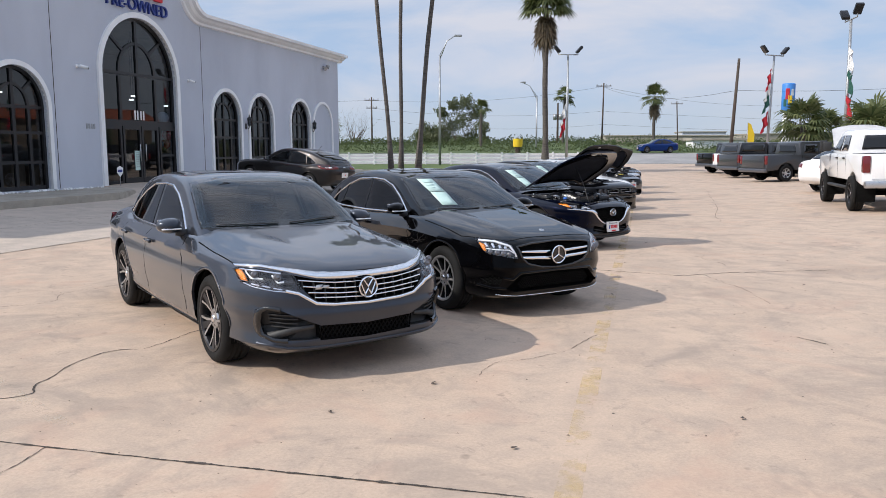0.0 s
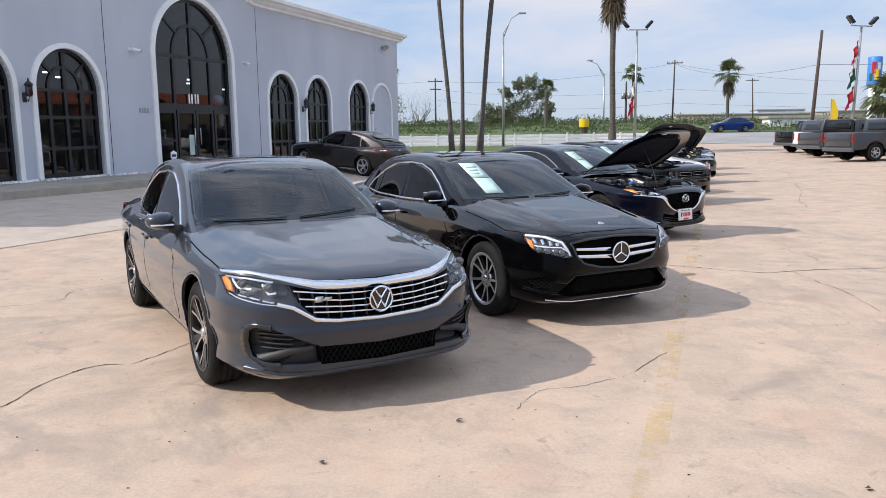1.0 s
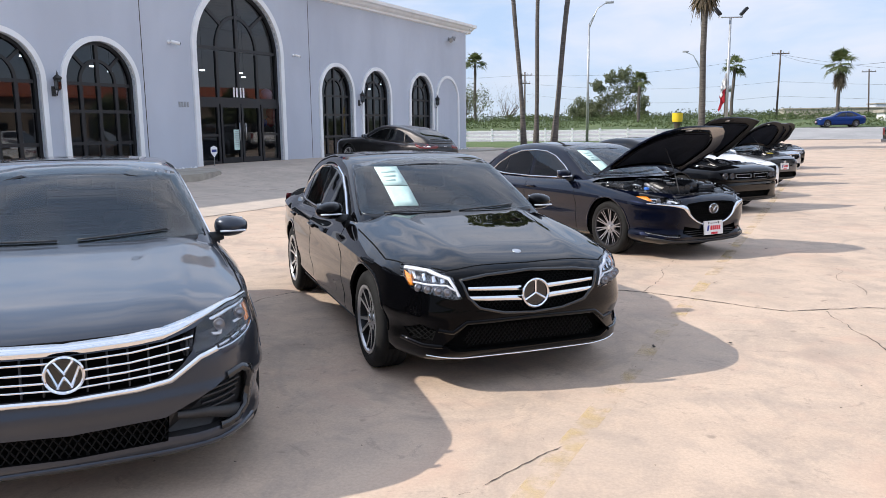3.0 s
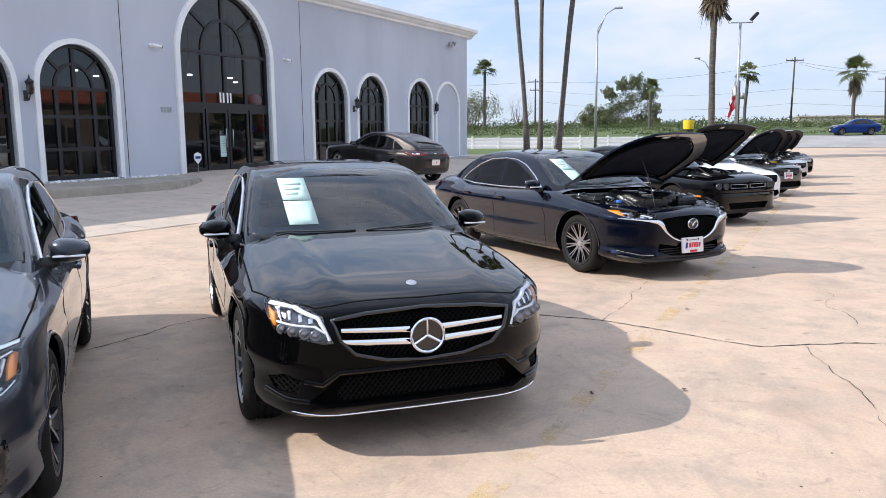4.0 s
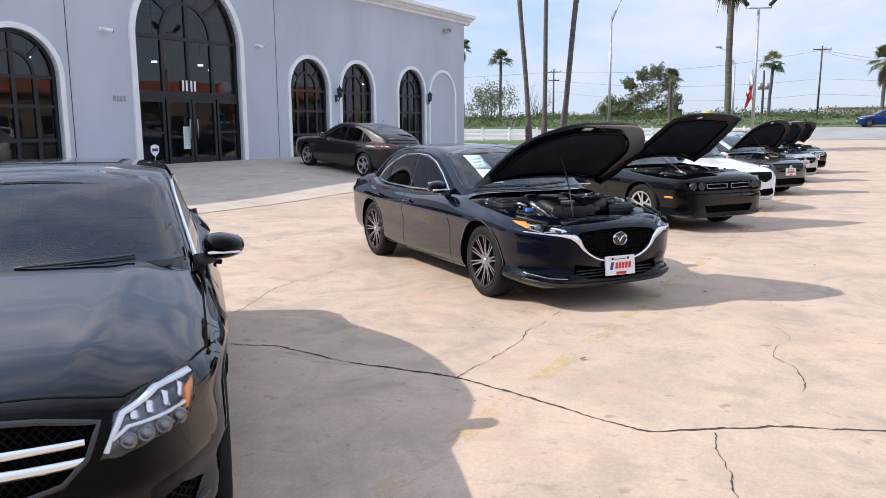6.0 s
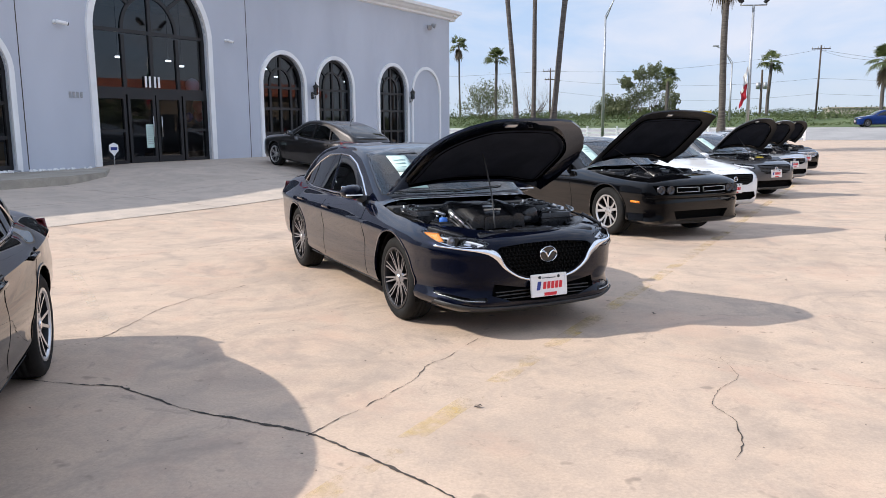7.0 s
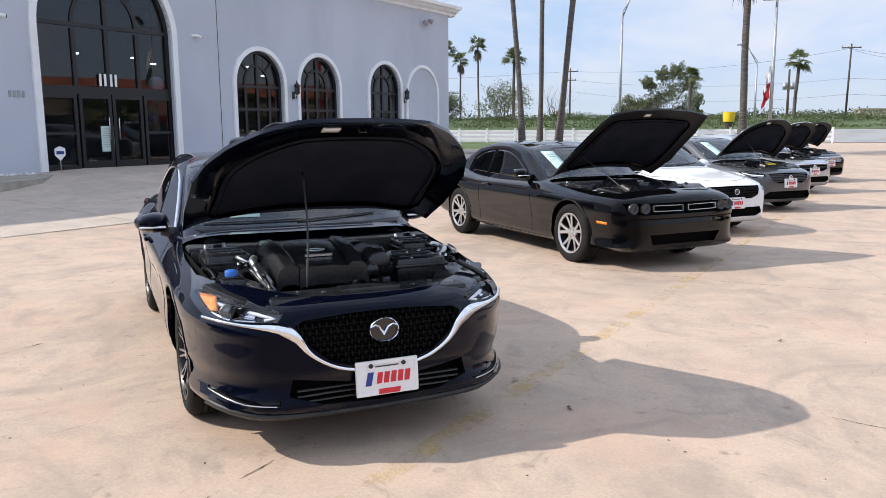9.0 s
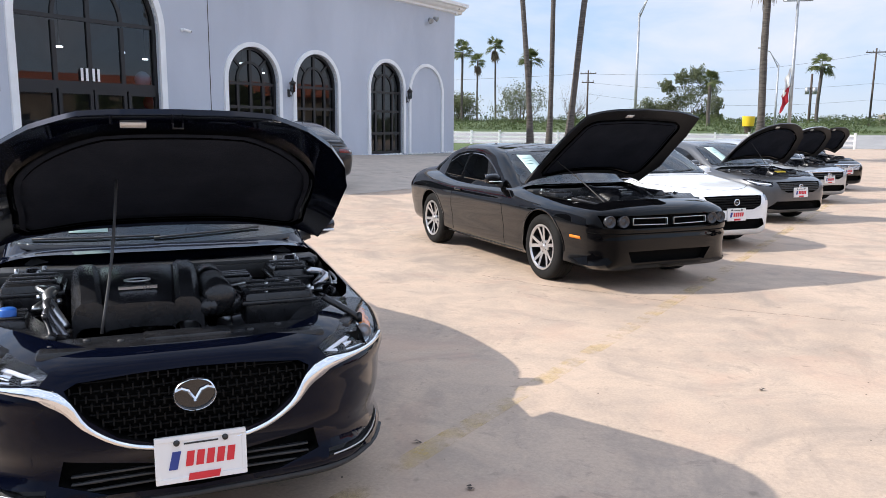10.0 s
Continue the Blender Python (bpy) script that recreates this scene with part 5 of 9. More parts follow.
def plate(car, x, y, z, pitch=0, w=0.305, h=0.155, rear=False):
    """A dealer's plate: white card in a pale frame, with a red and blue mark."""
    m = pose(x, y, z, 0, -pitch, 180 if rear else 0)
    bm = bmesh.new()
    box(bm, -0.008, 0.004, -w / 2, w / 2, -h / 2, h / 2, 0.003)
    o = part("dealer_plate", bm, M_PLATEWHITE, car, "white dealer plate with red lettering mark")
    o.matrix_basis = m
    bm = bmesh.new()
    for a, b, c, d in ((-w / 2 - 0.008, w / 2 + 0.008, h / 2 - 0.012, h / 2 + 0.008), (-w / 2 - 0.008, w / 2 + 0.008, -h / 2 - 0.008, -h / 2 + 0.012)):
        box(bm, -0.009, 0.008, a, b, c, d, 0.003)
    for s in (-1, 1):
        box(bm, -0.009, 0.008, s * w / 2 - 0.008, s * w / 2 + 0.008, -h / 2 + 0.012, h / 2 - 0.012)
    part("plate_frame", bm, M_PLATEWHITE, o)
    face = Matrix(((0, 0, 1, 0.0045), (1, 0, 0, 0), (0, 1, 0, 0), (0, 0, 0, 1)))

    def mark(name, pts, deep, mat):
        bm = bmesh.new()
        prism(bm, pts, deep, face)
        part(name, bm, mat, o)
    for k in range(1 if rear else 5):        # lettering as slanted bars
        c = -0.055 + 0.036 * k if not rear else 0
        mark("letter_bar", [(c - 0.002, -0.028), (c + 0.024, -0.028), (c + 0.032, 0.026), (c + 0.006, 0.026)], 0.003, M_RED)
    if not rear:
        mark("initial_bar", [(-0.115, -0.035), (-0.085, -0.035), (-0.070, 0.03), (-0.10, 0.03)], 0.003, M_BLUE)
        mark("name_tab", [(-0.05, -0.080), (0.06, -0.080), (0.065, -0.056), (-0.045, -0.056)], 0.006, M_RED)
        mark("top_print", [(-0.06, 0.052), (0.06, 0.052), (0.06, 0.058), (-0.06, 0.058)], 0.002, M_BLACKPLASTIC)
        for s in (-0.085, 0.085):
            bm = bmesh.new()
            lathe(bm, [(0.0, 0.008), (0.011, 0.007), (0.011, 0.0)], 12, "x", centre=(0.006, s, h / 2 - 0.016))
            part("plate_screw", bm, M_BLACKPLASTIC, o)
    return o


def paper_sheets(car, bvh, y0, z0, w=0.22, h=0.30, n=2):
    """Sale papers behind the windscreen."""
    for k in range(n):
        z1 = z0 - k * (h / n + 0.004)
        o = part("sale_paper", patch(bvh, [(y0, z1), (y0 + w, z1), (y0 + w, z1 - h / n), (y0, z1 - h / n)], "front", 0.0085, 0.001, 0.08), M_PAPER, car, "pale green printed sale sheet")
        bm = bmesh.new()
        if k == 0:
            for j in range(3):
                patch(bvh, [(y0 + 0.03, z1 - 0.03 - 0.03 * j), (y0 + w * (0.8 - 0.1 * j), z1 - 0.03 - 0.03 * j), (y0 + w * (0.8 - 0.1 * j), z1 - 0.042 - 0.03 * j), (y0 + 0.03, z1 - 0.042 - 0.03 * j)], "front", 0.0105, 0.001, 0.1, bm)
        else:
            bm.free()
            continue
        part("print_bars", bm, plain("faint_print", (0.50, 0.66, 0.60), 0.7), o)
    return


def build_car(name, spec, m, paint, label, category="car"):
    """Body, glass, wheels, mirrors, seats: all that a car of any make has. Gives the car and its shells."""
    car = empty(name, m, label, category, "cars for sale" if spec.get("group", True) else "")
    q = spec.get("fine", 1.0)
    low = shell(spec, 0.04 * q, int(60 / q))
    cab = cabin_shell(spec, 0.045 * q, int(34 / q))
    bl, bc = BVHTree.FromBMesh(low), BVHTree.FromBMesh(cab)
    r, w, _ = spec["tyre"]
    ra = spec.get("arch", r + 0.045)
    step = 0.03 * q
    for x in (spec["wb"] / 2, -spec["wb"] / 2):
        for view, s in (("right", -1), ("left", 1)):
            loop = arch_loop(x, r + 0.01, ra, int(22 / q), min(0.05, 0.02))
            part("arch_lip", ribbon(bl, loop[1:-1], view, 0.018, 0.004, 0.02, step=step), spec.get("lip_mat", paint), car)
            cut(low, loop, view, reach=lambda c: abs(c.y) > 0.5)
            part("wheel_well", well_mesh(x, r + 0.01, ra - 0.002, min(float(curve(spec["wid"])(x + d)) for d in (-ra, 0, ra)) - 0.035, spec["face"] - w - 0.1, s), M_WELL, car)
    # glass: openings in the cabin skin, black borders, panes
    for view, loops in (("front", [spec["windshield"]]), ("rear", [spec["backlight"]]), ("right", spec["windows"]), ("left", spec["windows"])):
        for k, loop in enumerate(loops):
            pts = [Vector(p) for p in loop]
            c = sum(pts, Vector((0, 0))) / len(pts)
            side = view in ("right", "left")
            b = 0.022 if side else 0.035
            hole = [p + (c - p).normalized() * (b + 0.012) * 1.2 for p in pts]
            cut(cab, [tuple(p) for p in hole], view)
            pane = patch(bc, loop, view, 0.005, 0.0, 0.05 * q)
            g = part("side_window" if side else ("windshield" if view == "front" else "rear_window"), pane, M_TINTGLASS if view != "front" else M_WSGLASS, car,
                     "dark tinted side window" if side else "", True)
            ring = [p + (c - p).normalized() * b * 0.5 for p in pts]
            part("window_seal", ribbon(bc, ring, view, b * 1.7, 0.0035, 0.012, True, step=0.05 * q), M_GLOSSBLACK, g)
    for loop, wd, mat_ in spec.get("window_trim", []):
        for view in ("right", "left"):
            part("window_trim", ribbon(bc, loop, view, wd, 0.009, 0.014, step=0.04 * q), mat_, car, "bright window moulding", True)
    for loop in spec.get("seams", []):
        for view in ("right", "left"):
            part("panel_gap", ribbon(bl, loop, view, 0.007, 0.0012, 0.004, step=0.04 * q), M_GAP, car)
    for loop in spec.get("top_seams", []):
        part("panel_gap", ribbon(bl, loop, "top", 0.008, 0.0012, 0.004, step=0.04 * q), M_GAP, car)
    if "sill" in spec:
        for view in ("right", "left"):
            part("sill", ribbon(bl, spec["sill"], view, 0.05, 0.006, 0.02, step=0.08), M_BLACKPLASTIC, car)
    wheels(car, spec)
    interior(car, spec)
    wing_mirror(car, spec, paint)
    handles(car, bl, spec["handles"], paint, spec.get("handle_mat", paint))
    return car, low, cab, bl, bc


def finish_car(car, low, cab, paint, roof_mat=None):
    part("body", low, paint, car, "", 40)
    part("cabin", cab, roof_mat or paint, car, "", 40)


def arc2(cx, cy, rx, ry, a0, a1, n=12):
    return [(cx + rx * math.cos(radians(a0 + (a1 - a0) * k / n)), cy + ry * math.sin(radians(a0 + (a1 - a0) * k / n))) for k in range(n + 1)]


def recess(bm, bvh, loop, view, depth):
    """A dark tray behind an opening: the outline carried inwards, with a floor."""
    loop = dense([Vector(p) for p in loop], 0.05)
    d = VIEW[view][2]
    hits = [cast(bvh, p, view) for p in loop]
    good = [h[0] for h in hits if h[0] is not None]
    front = [bm.verts.new(h[0] + d * 0.004) for h in hits if h[0] is not None]
    back = [bm.verts.new(p + d * depth) for p in good]
    n = len(front)
    for k in range(n):
        bm.faces.new((front[k], front[(k + 1) % n], back[(k + 1) % n], back[k]))
    bm.faces.new(back)
    return fix(bm)


def wipers(car, bvh, runs):
    for a, b in runs:
        bm = bmesh.new()
        pts = []
        for k in range(9):
            p = (a[0] + (b[0] - a[0]) * k / 8, a[1] + (b[1] - a[1]) * k / 8)
            loc, nor = cast(bvh, p, "front")
            if loc is not None:
                pts.append(loc + nor * 0.014)
        if len(pts) > 1:
            tube(bm, pts, 0.006, 6)
            part("wiper", bm, M_BLACKPLASTIC, car)
        else:
            bm.free()

# ---- car fronts, lamps, bonnets ----
def view_loop(points, view):
    return [tuple(flat(Vector(p), view)) for p in points]


def flip3(points):
    return [(x, -y, z) for x, y, z in points][::-1]


def headlamp(car, low, bl, loop3, strips, amber, depth=0.07, angle=30, tray=None, orbs=(), name="headlight"):
    """A lamp on each front corner: opening, dark tray, bright strips, amber corner, clear lens. Points given for the right side."""
    for s, side in ((-1, "right"), (1, "left")):
        view = "front%s%d" % (side, angle)
        turn = (lambda pts: pts) if s < 0 else flip3
        loop = view_loop(turn(loop3), view)
        bm = recess(bmesh.new(), bl, loop, view, depth)
        lamp = part(name, bm, tray or M_GLOSSBLACK, car, "clear headlamp with bright inner strips")
        for pts, wd, inset, mat_ in strips:
            part("lamp_strip", ribbon(bl, view_loop(turn(pts), view), view, wd, -inset, 0.012, step=0.02), mat_, lamp)
        if amber:
            part("amber_reflector", patch(bl, view_loop(turn(amber), view), view, -0.012, 0.01, 0.03), M_AMBER, lamp, "amber side reflector")
        for (x, y, z), r in orbs:
            bm = bmesh.new()
            p = Vector((x, y if s < 0 else -y, z))
            lathe(bm, [(r * 1.15, -0.012), (r * 1.15, 0.006), (r, 0.008), (r * 0.97, -0.002), (r * 0.6, 0.016), (0.0, 0.022)], 24, "x", centre=p)
            part("lamp_projector", fix(bm), M_GREYALLOY, lamp, "", True)
        lens = part("lamp_lens", patch(bl, loop, view, 0.003, 0.0, 0.035), M_LENS, lamp, "clear lens", True)
        lens.visible_shadow = False
        cut(low, loop, view)


def opening(car, low, bl, loop, depth, name, mat, label="", view="front"):
    bm = recess(bmesh.new(), bl, loop, view, depth)
    o = part(name, bm, mat, car, label)
    cut(low, loop, view)
    return o


def mesh_grille(parent, bl, loop, cell, wire, mat, inset=0.02, name="grille_mesh", lean=0.5):
    """Crossed slanted wires that fill an outline."""
    bm = bmesh.new()
    xs, ys = [p[0] for p in loop], [p[1] for p in loop]
    x0, x1, y0, y1 = min(xs), max(xs), min(ys), max(ys)
    h = y1 - y0
    for sgn in (-1, 1):
        x = x0 - h * lean
        while x < x1 + h * lean:
            run, pts = [], []
            k = 0
            while k <= 24:
                t = k / 24
                p = (x + sgn * h * lean * (t - 0.5) * 2, y0 + h * t)
                if inside(p, loop):
                    run.append(p)
                elif len(run) > 1:
                    pts.append(run)
                    run = []
                else:
                    run = []
                k += 1
            if len(run) > 1:
                pts.append(run)
            for r in pts:
                ribbon(bl, r, "front", wire, -inset, 0.008, bm=bm, step=0.08)
            x += cell
    part(name, bm, mat, parent)


def cell_grille(parent, bl, loop, dx, dz, w, h, mat, inset=0.015, name="grille_lattice"):
    """Rows of small upright bright-edged blades, staggered."""
    bm = bmesh.new()
    ys, zs = [p[0] for p in loop], [p[1] for p in loop]
    z, row = min(zs), 0
    while z < max(zs):
        y = min(ys) + (dx / 2 if row % 2 else 0)
        while y < max(ys):
            if inside((y, z), loop) and inside((y, z + h), loop):
                loc, nor = cast(bl, (y, z + h / 2), "front")
                if loc is not None:
                    prism(bm, [(-w / 2, -h / 2), (w / 2, -h / 2), (w / 2, h / 2), (-w / 2, h / 2)], 0.02, Matrix(((0, 0, 1, loc.x - inset - 0.02), (1, 0, 0, y), (0, 1, 0, z + h / 2), (0, 0, 0, 1))))
            y += dx
        z += dz
        row += 1
    part(name, fix(bm), mat, parent)


def ring_emblem(car, bl, y, z, rx, rz, strokes, label, back=M_GLOSSBLACK, off=0.012, wd=0.012, tilt=0.0, name="emblem"):
    """A maker's mark as plain shapes: a chrome ring with strokes on a dark disc."""
    loc, nor = cast(bl, (y, z), "front")
    x = loc.x + off
    bm = bmesh.new()
    pts = [Vector((0, rx * math.cos(a), rz * math.sin(a))) for a in (2 * math.pi * k / 40 for k in range(40))]
    n = len(pts)
    prof = [(1.0, 0.0), (1.0, 0.008), (1.0 - wd / rx * 0.5, 0.014), (1.0 - wd / rx, 0.008), (1.0 - wd / rx, 0.0)]
    rows = [[bm.verts.new((d, p.y * k, p.z * k)) for k, d in prof] for p in pts]
    for i in range(n):
        a, b = rows[i], rows[(i + 1) % n]
        for k in range(len(prof) - 1):
            bm.faces.new((a[k], a[k + 1], b[k + 1], b[k])).smooth = True
    m = pose(x, y, z, 0, -tilt)
    o = part(name, fix(bm), M_CHROME, car, label, 40)
    o.matrix_basis = m
    for line, w0 in strokes:
        for a, b in zip(line, line[1:]):
            a, b = Vector(a), Vector(b)
            t = (b - a).normalized()
            s, e = Vector((-t.y, t.x)) * w0 / 2, t * w0 * 0.3
            bm = bmesh.new()
            rows = [[bm.verts.new((d, *q)) for d, q in ((0.0, c + s), (0.006, c + s), (0.012, c), (0.006, c - s), (0.0, c - s))] for c in (a - e, b + e)]
            for k in range(4):
                bm.faces.new((rows[0][k], rows[0][k + 1], rows[1][k + 1], rows[1][k]))
            part("stroke", fix(bm), M_CHROME, o)
    bm = bmesh.new()
    bm.faces.new([bm.verts.new((-0.002, p.y * 0.98, p.z * 0.98)) for p in pts])
    part("emblem_disc", bm, back, o)
    return o


def open_bonnet(car, low, bl, loop, hinge, angle, paint, felt=True, rod=None, name="hood", lift=0.07, under=M_HOODSHADE):
    """Lifts the bonnet out of the body and props it open."""
    top = cut(low, loop, "top", keep=True)
    bt = BVHTree.FromBMesh(top)
    # inner skin; its default material is the hood paint darkened for shade
    src = list(top.faces)
    table = {}
    for v in list(top.verts):
        table[v] = top.verts.new(v.co - Vector((0, 0, 0.022)))
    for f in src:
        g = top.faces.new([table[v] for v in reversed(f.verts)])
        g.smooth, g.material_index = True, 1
    for e in [e for e in top.edges if len(e.link_faces) == 1 and e.verts[0] in table and e.verts[1] in table]:
        a, b = e.verts
        top.faces.new((a, b, table[b], table[a])).material_index = 0
    fix(top)
    m = Matrix.Translation((0.4 * lift, 0, lift)) @ Matrix.Translation(hinge) @ pose(0, 0, 0, 0, -angle, 0) @ Matrix.Translation(-Vector(hinge))
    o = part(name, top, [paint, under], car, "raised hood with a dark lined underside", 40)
    o.matrix_basis = m
    xs, ys = [p[0] for p in loop], [p[1] for p in loop]
    cx, cy = (min(xs) + max(xs)) / 2, 0.0
    inset = [(cx + (x - cx) * 0.74 - 0.02, y * 0.78) for x, y in loop]
    if felt:
        inset_r = [tuple(v) for v in smooth_line([Vector((*p, 0)) for p in inset], 0.06, True)]
        inset_r = [(p[0], p[1]) for p in inset_r]
        part("hood_liner", patch(bt, inset_r, "top", -0.024, 0.012, 0.06), M_HOODFELT, o, "matt black felt liner", True)
        bm = ribbon(bt, inset_r, "top", 0.05, -0.023, 0.022, True, step=0.05)
        part("hood_rib", bm, M_BLACKPAINT, o)
    for y in (-0.42, -0.20, 0.20, 0.42):
        loop_ = arc2(max(xs) - 0.15 - 0.20 * (abs(y) / 0.42) ** 2, y, 0.025, 0.06, 0, 360, 10)[:-1]
        part("stamped_pocket", patch(bt, loop_, "top", -0.0245, 0.004, 0.05), M_GAP, o)
    latch = cast(bt, (max(xs) - 0.10, 0.0), "top")[0]
    if latch is not None:
        bm = bmesh.new()
        tube(bm, [latch + Vector(q) for q in ((0, -0.018, -0.02), (0, -0.018, -0.045), (0, 0.018, -0.045), (0, 0.018, -0.02))], 0.004, 6)
        part("latch_hoop", bm, M_BLACKPLASTIC, o)
    bm = bmesh.new()
    patch(bt, [(max(xs) - 0.14, -0.20), (max(xs) - 0.09, -0.20), (max(xs) - 0.09, -0.11), (max(xs) - 0.14, -0.11)], "top", -0.0235, 0.003, 0.1, bm)
    part("warning_label", bm, M_PLATEWHITE, o)
    if rod:
        bm = bmesh.new()
        a, b = Vector(rod[0]), m @ Vector(rod[1])
        mid = (a + b) / 2 + Vector((0.02, 0.01, 0))
        tube(bm, smooth_line([a, mid, b], 0.08), 0.006, 6)
        part("prop_rod", bm, M_BLACKPLASTIC, car)
    return o


def engine_bay(car, x0, x1, half, z0, z1, seed, cover=(0.15, 0.55), accent=True, detail=True, drop=0.20):
    """The bay under an open bonnet: tub, engine cover, boxes, hoses and a slam panel."""
    r = random.Random(seed)
    bay = part("engine_bay", fix_tub(x0, x1, half, z0, z1, drop), M_WELL, car, "black engine bay")
    bm = bmesh.new()
    box(bm, x1 - 0.17, x1 + 0.015, -half * 0.66, half * 0.66, z1 - drop - 0.03, z1 - drop + 0.035, 0.018)
    box(bm, x1 - 0.12, x1 - 0.02, -half * 0.2, half * 0.2, z1 - drop + 0.02, z1 - drop + 0.05, 0.008)
    part("slam_panel", bm, M_BAYPLASTIC, bay, "", 30)
    for s in (-1, 1):
        bm = bmesh.new()
        box(bm, -0.16, 0.16, -0.13, 0.13, -0.02, 0.02, 0.015, pose(x1 - 0.26, s * half * 0.76, z1 - drop + 0.03, 0, 8, s * -28))
        part("side_shield", bm, M_BAYPLASTIC, bay, "", 30)
    for k in range(9):
        bm = bmesh.new()
        lathe(bm, [(0.0, 0.006), (0.014, 0.004), (0.014, 0.0)], 10, "z", centre=(x1 - 0.06 - 0.05 * (k % 2), -half * 0.6 + half * 1.2 * k / 8, z1 - drop + 0.035))
        part("clip", bm, M_BLACKPLASTIC, bay)
    bm = bmesh.new()
    box(bm, x0 - 0.03, x0 + 0.13, -half * 0.97, half * 0.97, z1 - 0.09, z1 - 0.05, 0.015)
    box(bm, x0 + 0.10, x0 + 0.14, -half * 0.95, half * 0.95, z1 - 0.16, z1 - 0.07, 0.012)
    part("cowl_panel", bm, M_BLACKPLASTIC, bay, "", 30)
    # a deck of castings and lines that fills the bay below the covers
    for k in range(26 if detail else 10):
        bm = bmesh.new()
        a, b, c = r.uniform(0.05, 0.16), r.uniform(0.05, 0.15), r.uniform(0.08, 0.2)
        x, y = r.uniform(x0 + 0.18, x1 - 0.25), r.uniform(-half * 0.86, half * 0.86)
        top = z1 - r.uniform(0.17, 0.26)
        box(bm, -a / 2, a / 2, -b / 2, b / 2, -c, 0, 0.012, pose(x, y, top, r.uniform(-12, 12), r.uniform(-12, 12), r.uniform(0, 90)))
        part("casting", bm, r.choice((M_BAYPLASTIC, M_BAYPLASTIC, M_BAYPLASTIC, M_GREYALLOY, M_MIDALLOY)), bay, "", 40)
    cy, w = cover
    xm = (x0 + x1) / 2 + 0.01
    tilt = pose(xm, cy, z1 - 0.035, 0, 6)
    # a crowned middle panel between two proud lobes, all sloping down to the front
    def lobe(name, sections, parent, label=""):
        bm, rows = bmesh.new(), []
        for u in np.linspace(0, 1, 9):
            row = []
            for v, (ya, yb, rise) in enumerate(sections):
                row.append(bm.verts.new(tilt @ Vector((-0.27 + 0.55 * u, (ya + (yb - ya) * u) * w, rise + 0.020 * math.sin(math.pi * min(1.0, u * 1.15)) - 0.10 * max(0.0, u - 0.72) ** 1.3 - 0.05 * max(0.0, 0.12 - u) / 0.12))))
            rows.append(row)
        for p, q in zip(rows, rows[1:]):
            for k in range(len(p) - 1):
                bm.faces.new((p[k], q[k], q[k + 1], p[k + 1]))
        rim = [rows[0][::-1], [r_[0] for r_ in rows], rows[-1], [r_[-1] for r_ in rows][::-1]]
        for line in rim:
            low_ = [bm.verts.new(v.co - Vector((0, 0, 0.10))) for v in line]
            for k in range(len(line) - 1):
                bm.faces.new((line[k], low_[k], low_[k + 1], line[k + 1]))
        return part(name, fix(bm), M_BAYPLASTIC, parent, label, 35)
    ec = lobe("engine_cover", [(-0.30, -0.24, -0.012), (-0.26, -0.21, 0.0), (-0.1, -0.08, 0.006), (0.12, 0.10, 0.006), (0.27, 0.22, 0.0), (0.31, 0.25, -0.012)], bay, "black moulded engine cover")
    for e in (-1, 1):
        lobe("cover_lobe", [(e * 0.50, e * 0.46, -0.055), (e * 0.475, e * 0.43, -0.005), (e * 0.43, e * 0.39, 0.014), (e * 0.34, e * 0.29, 0.018), (e * 0.305, e * 0.25, 0.004)], ec)
    bm = bmesh.new()
    lathe(bm, [(0.0, -0.27), (0.05, -0.27), (0.066, -0.25), (0.066, -0.1), (0.058, -0.09), (0.058, -0.05), (0.066, -0.04), (0.066, 0.25), (0.05, 0.27), (0.0, 0.27)], 24, "x", centre=(xm, cy + w * 0.5 + 0.045, z1 - 0.085))
    part("air_pipe", fix(bm), M_BAYPLASTIC, bay, "thick black air pipe", True)
    bm = bmesh.new()
    pts = [(0.10 + 0.022 * math.cos(a), 0.05 * math.sin(a), 0.029) for a in (2 * math.pi * k / 24 for k in range(25))]
    tube(bm, [tilt @ Vector(p) for p in pts], 0.004, 6, False)
    part("cover_badge", bm, M_SATIN, ec)
    bm = bmesh.new()
    box(bm, 0.160, 0.172, -0.075, 0.075, 0.010, 0.022, 0.0, tilt)
    part("cover_lettering_bar", bm, M_SATIN, ec)
    spots = [("battery", x0 + 0.34, half * 0.70, 0.26, 0.19, 0.16, 0.05), ("air_box", x1 - 0.48, half * 0.52, 0.30, 0.30, 0.15, 0.075), ("relay_box", x0 + 0.30, half * 0.38, 0.16, 0.16, 0.12, 0.09),
             ("fuse_box", x0 + 0.34, -half * 0.74, 0.30, 0.24, 0.15, 0.05), ("fluid_tank", x1 - 0.40, -half * 0.80, 0.2, 0.13, 0.12, 0.11)]
    for nm, x, y, a, b, c, dz in spots:
        bm = bmesh.new()
        t = z1 - dz
        box(bm, x - a / 2, x + a / 2, y - b / 2, y + b / 2, t - c, t, 0.025, seg=2)
        box(bm, x - a / 2 - 0.01, x + a / 2 + 0.01, y - b / 2 - 0.01, y + b / 2 + 0.01, t - 0.055, t - 0.035, 0.006)
        for j in range(3):
            box(bm, x - a / 2 + a * (j + 0.5) / 3 - 0.012, x - a / 2 + a * (j + 0.5) / 3 + 0.012, y - b * 0.4, y + b * 0.4, t - 0.003, t + 0.008, 0.004)
        part(nm, bm, M_BAYPLASTIC, bay, "", 40)
    # ribbed intake hose
    bm = bmesh.new()
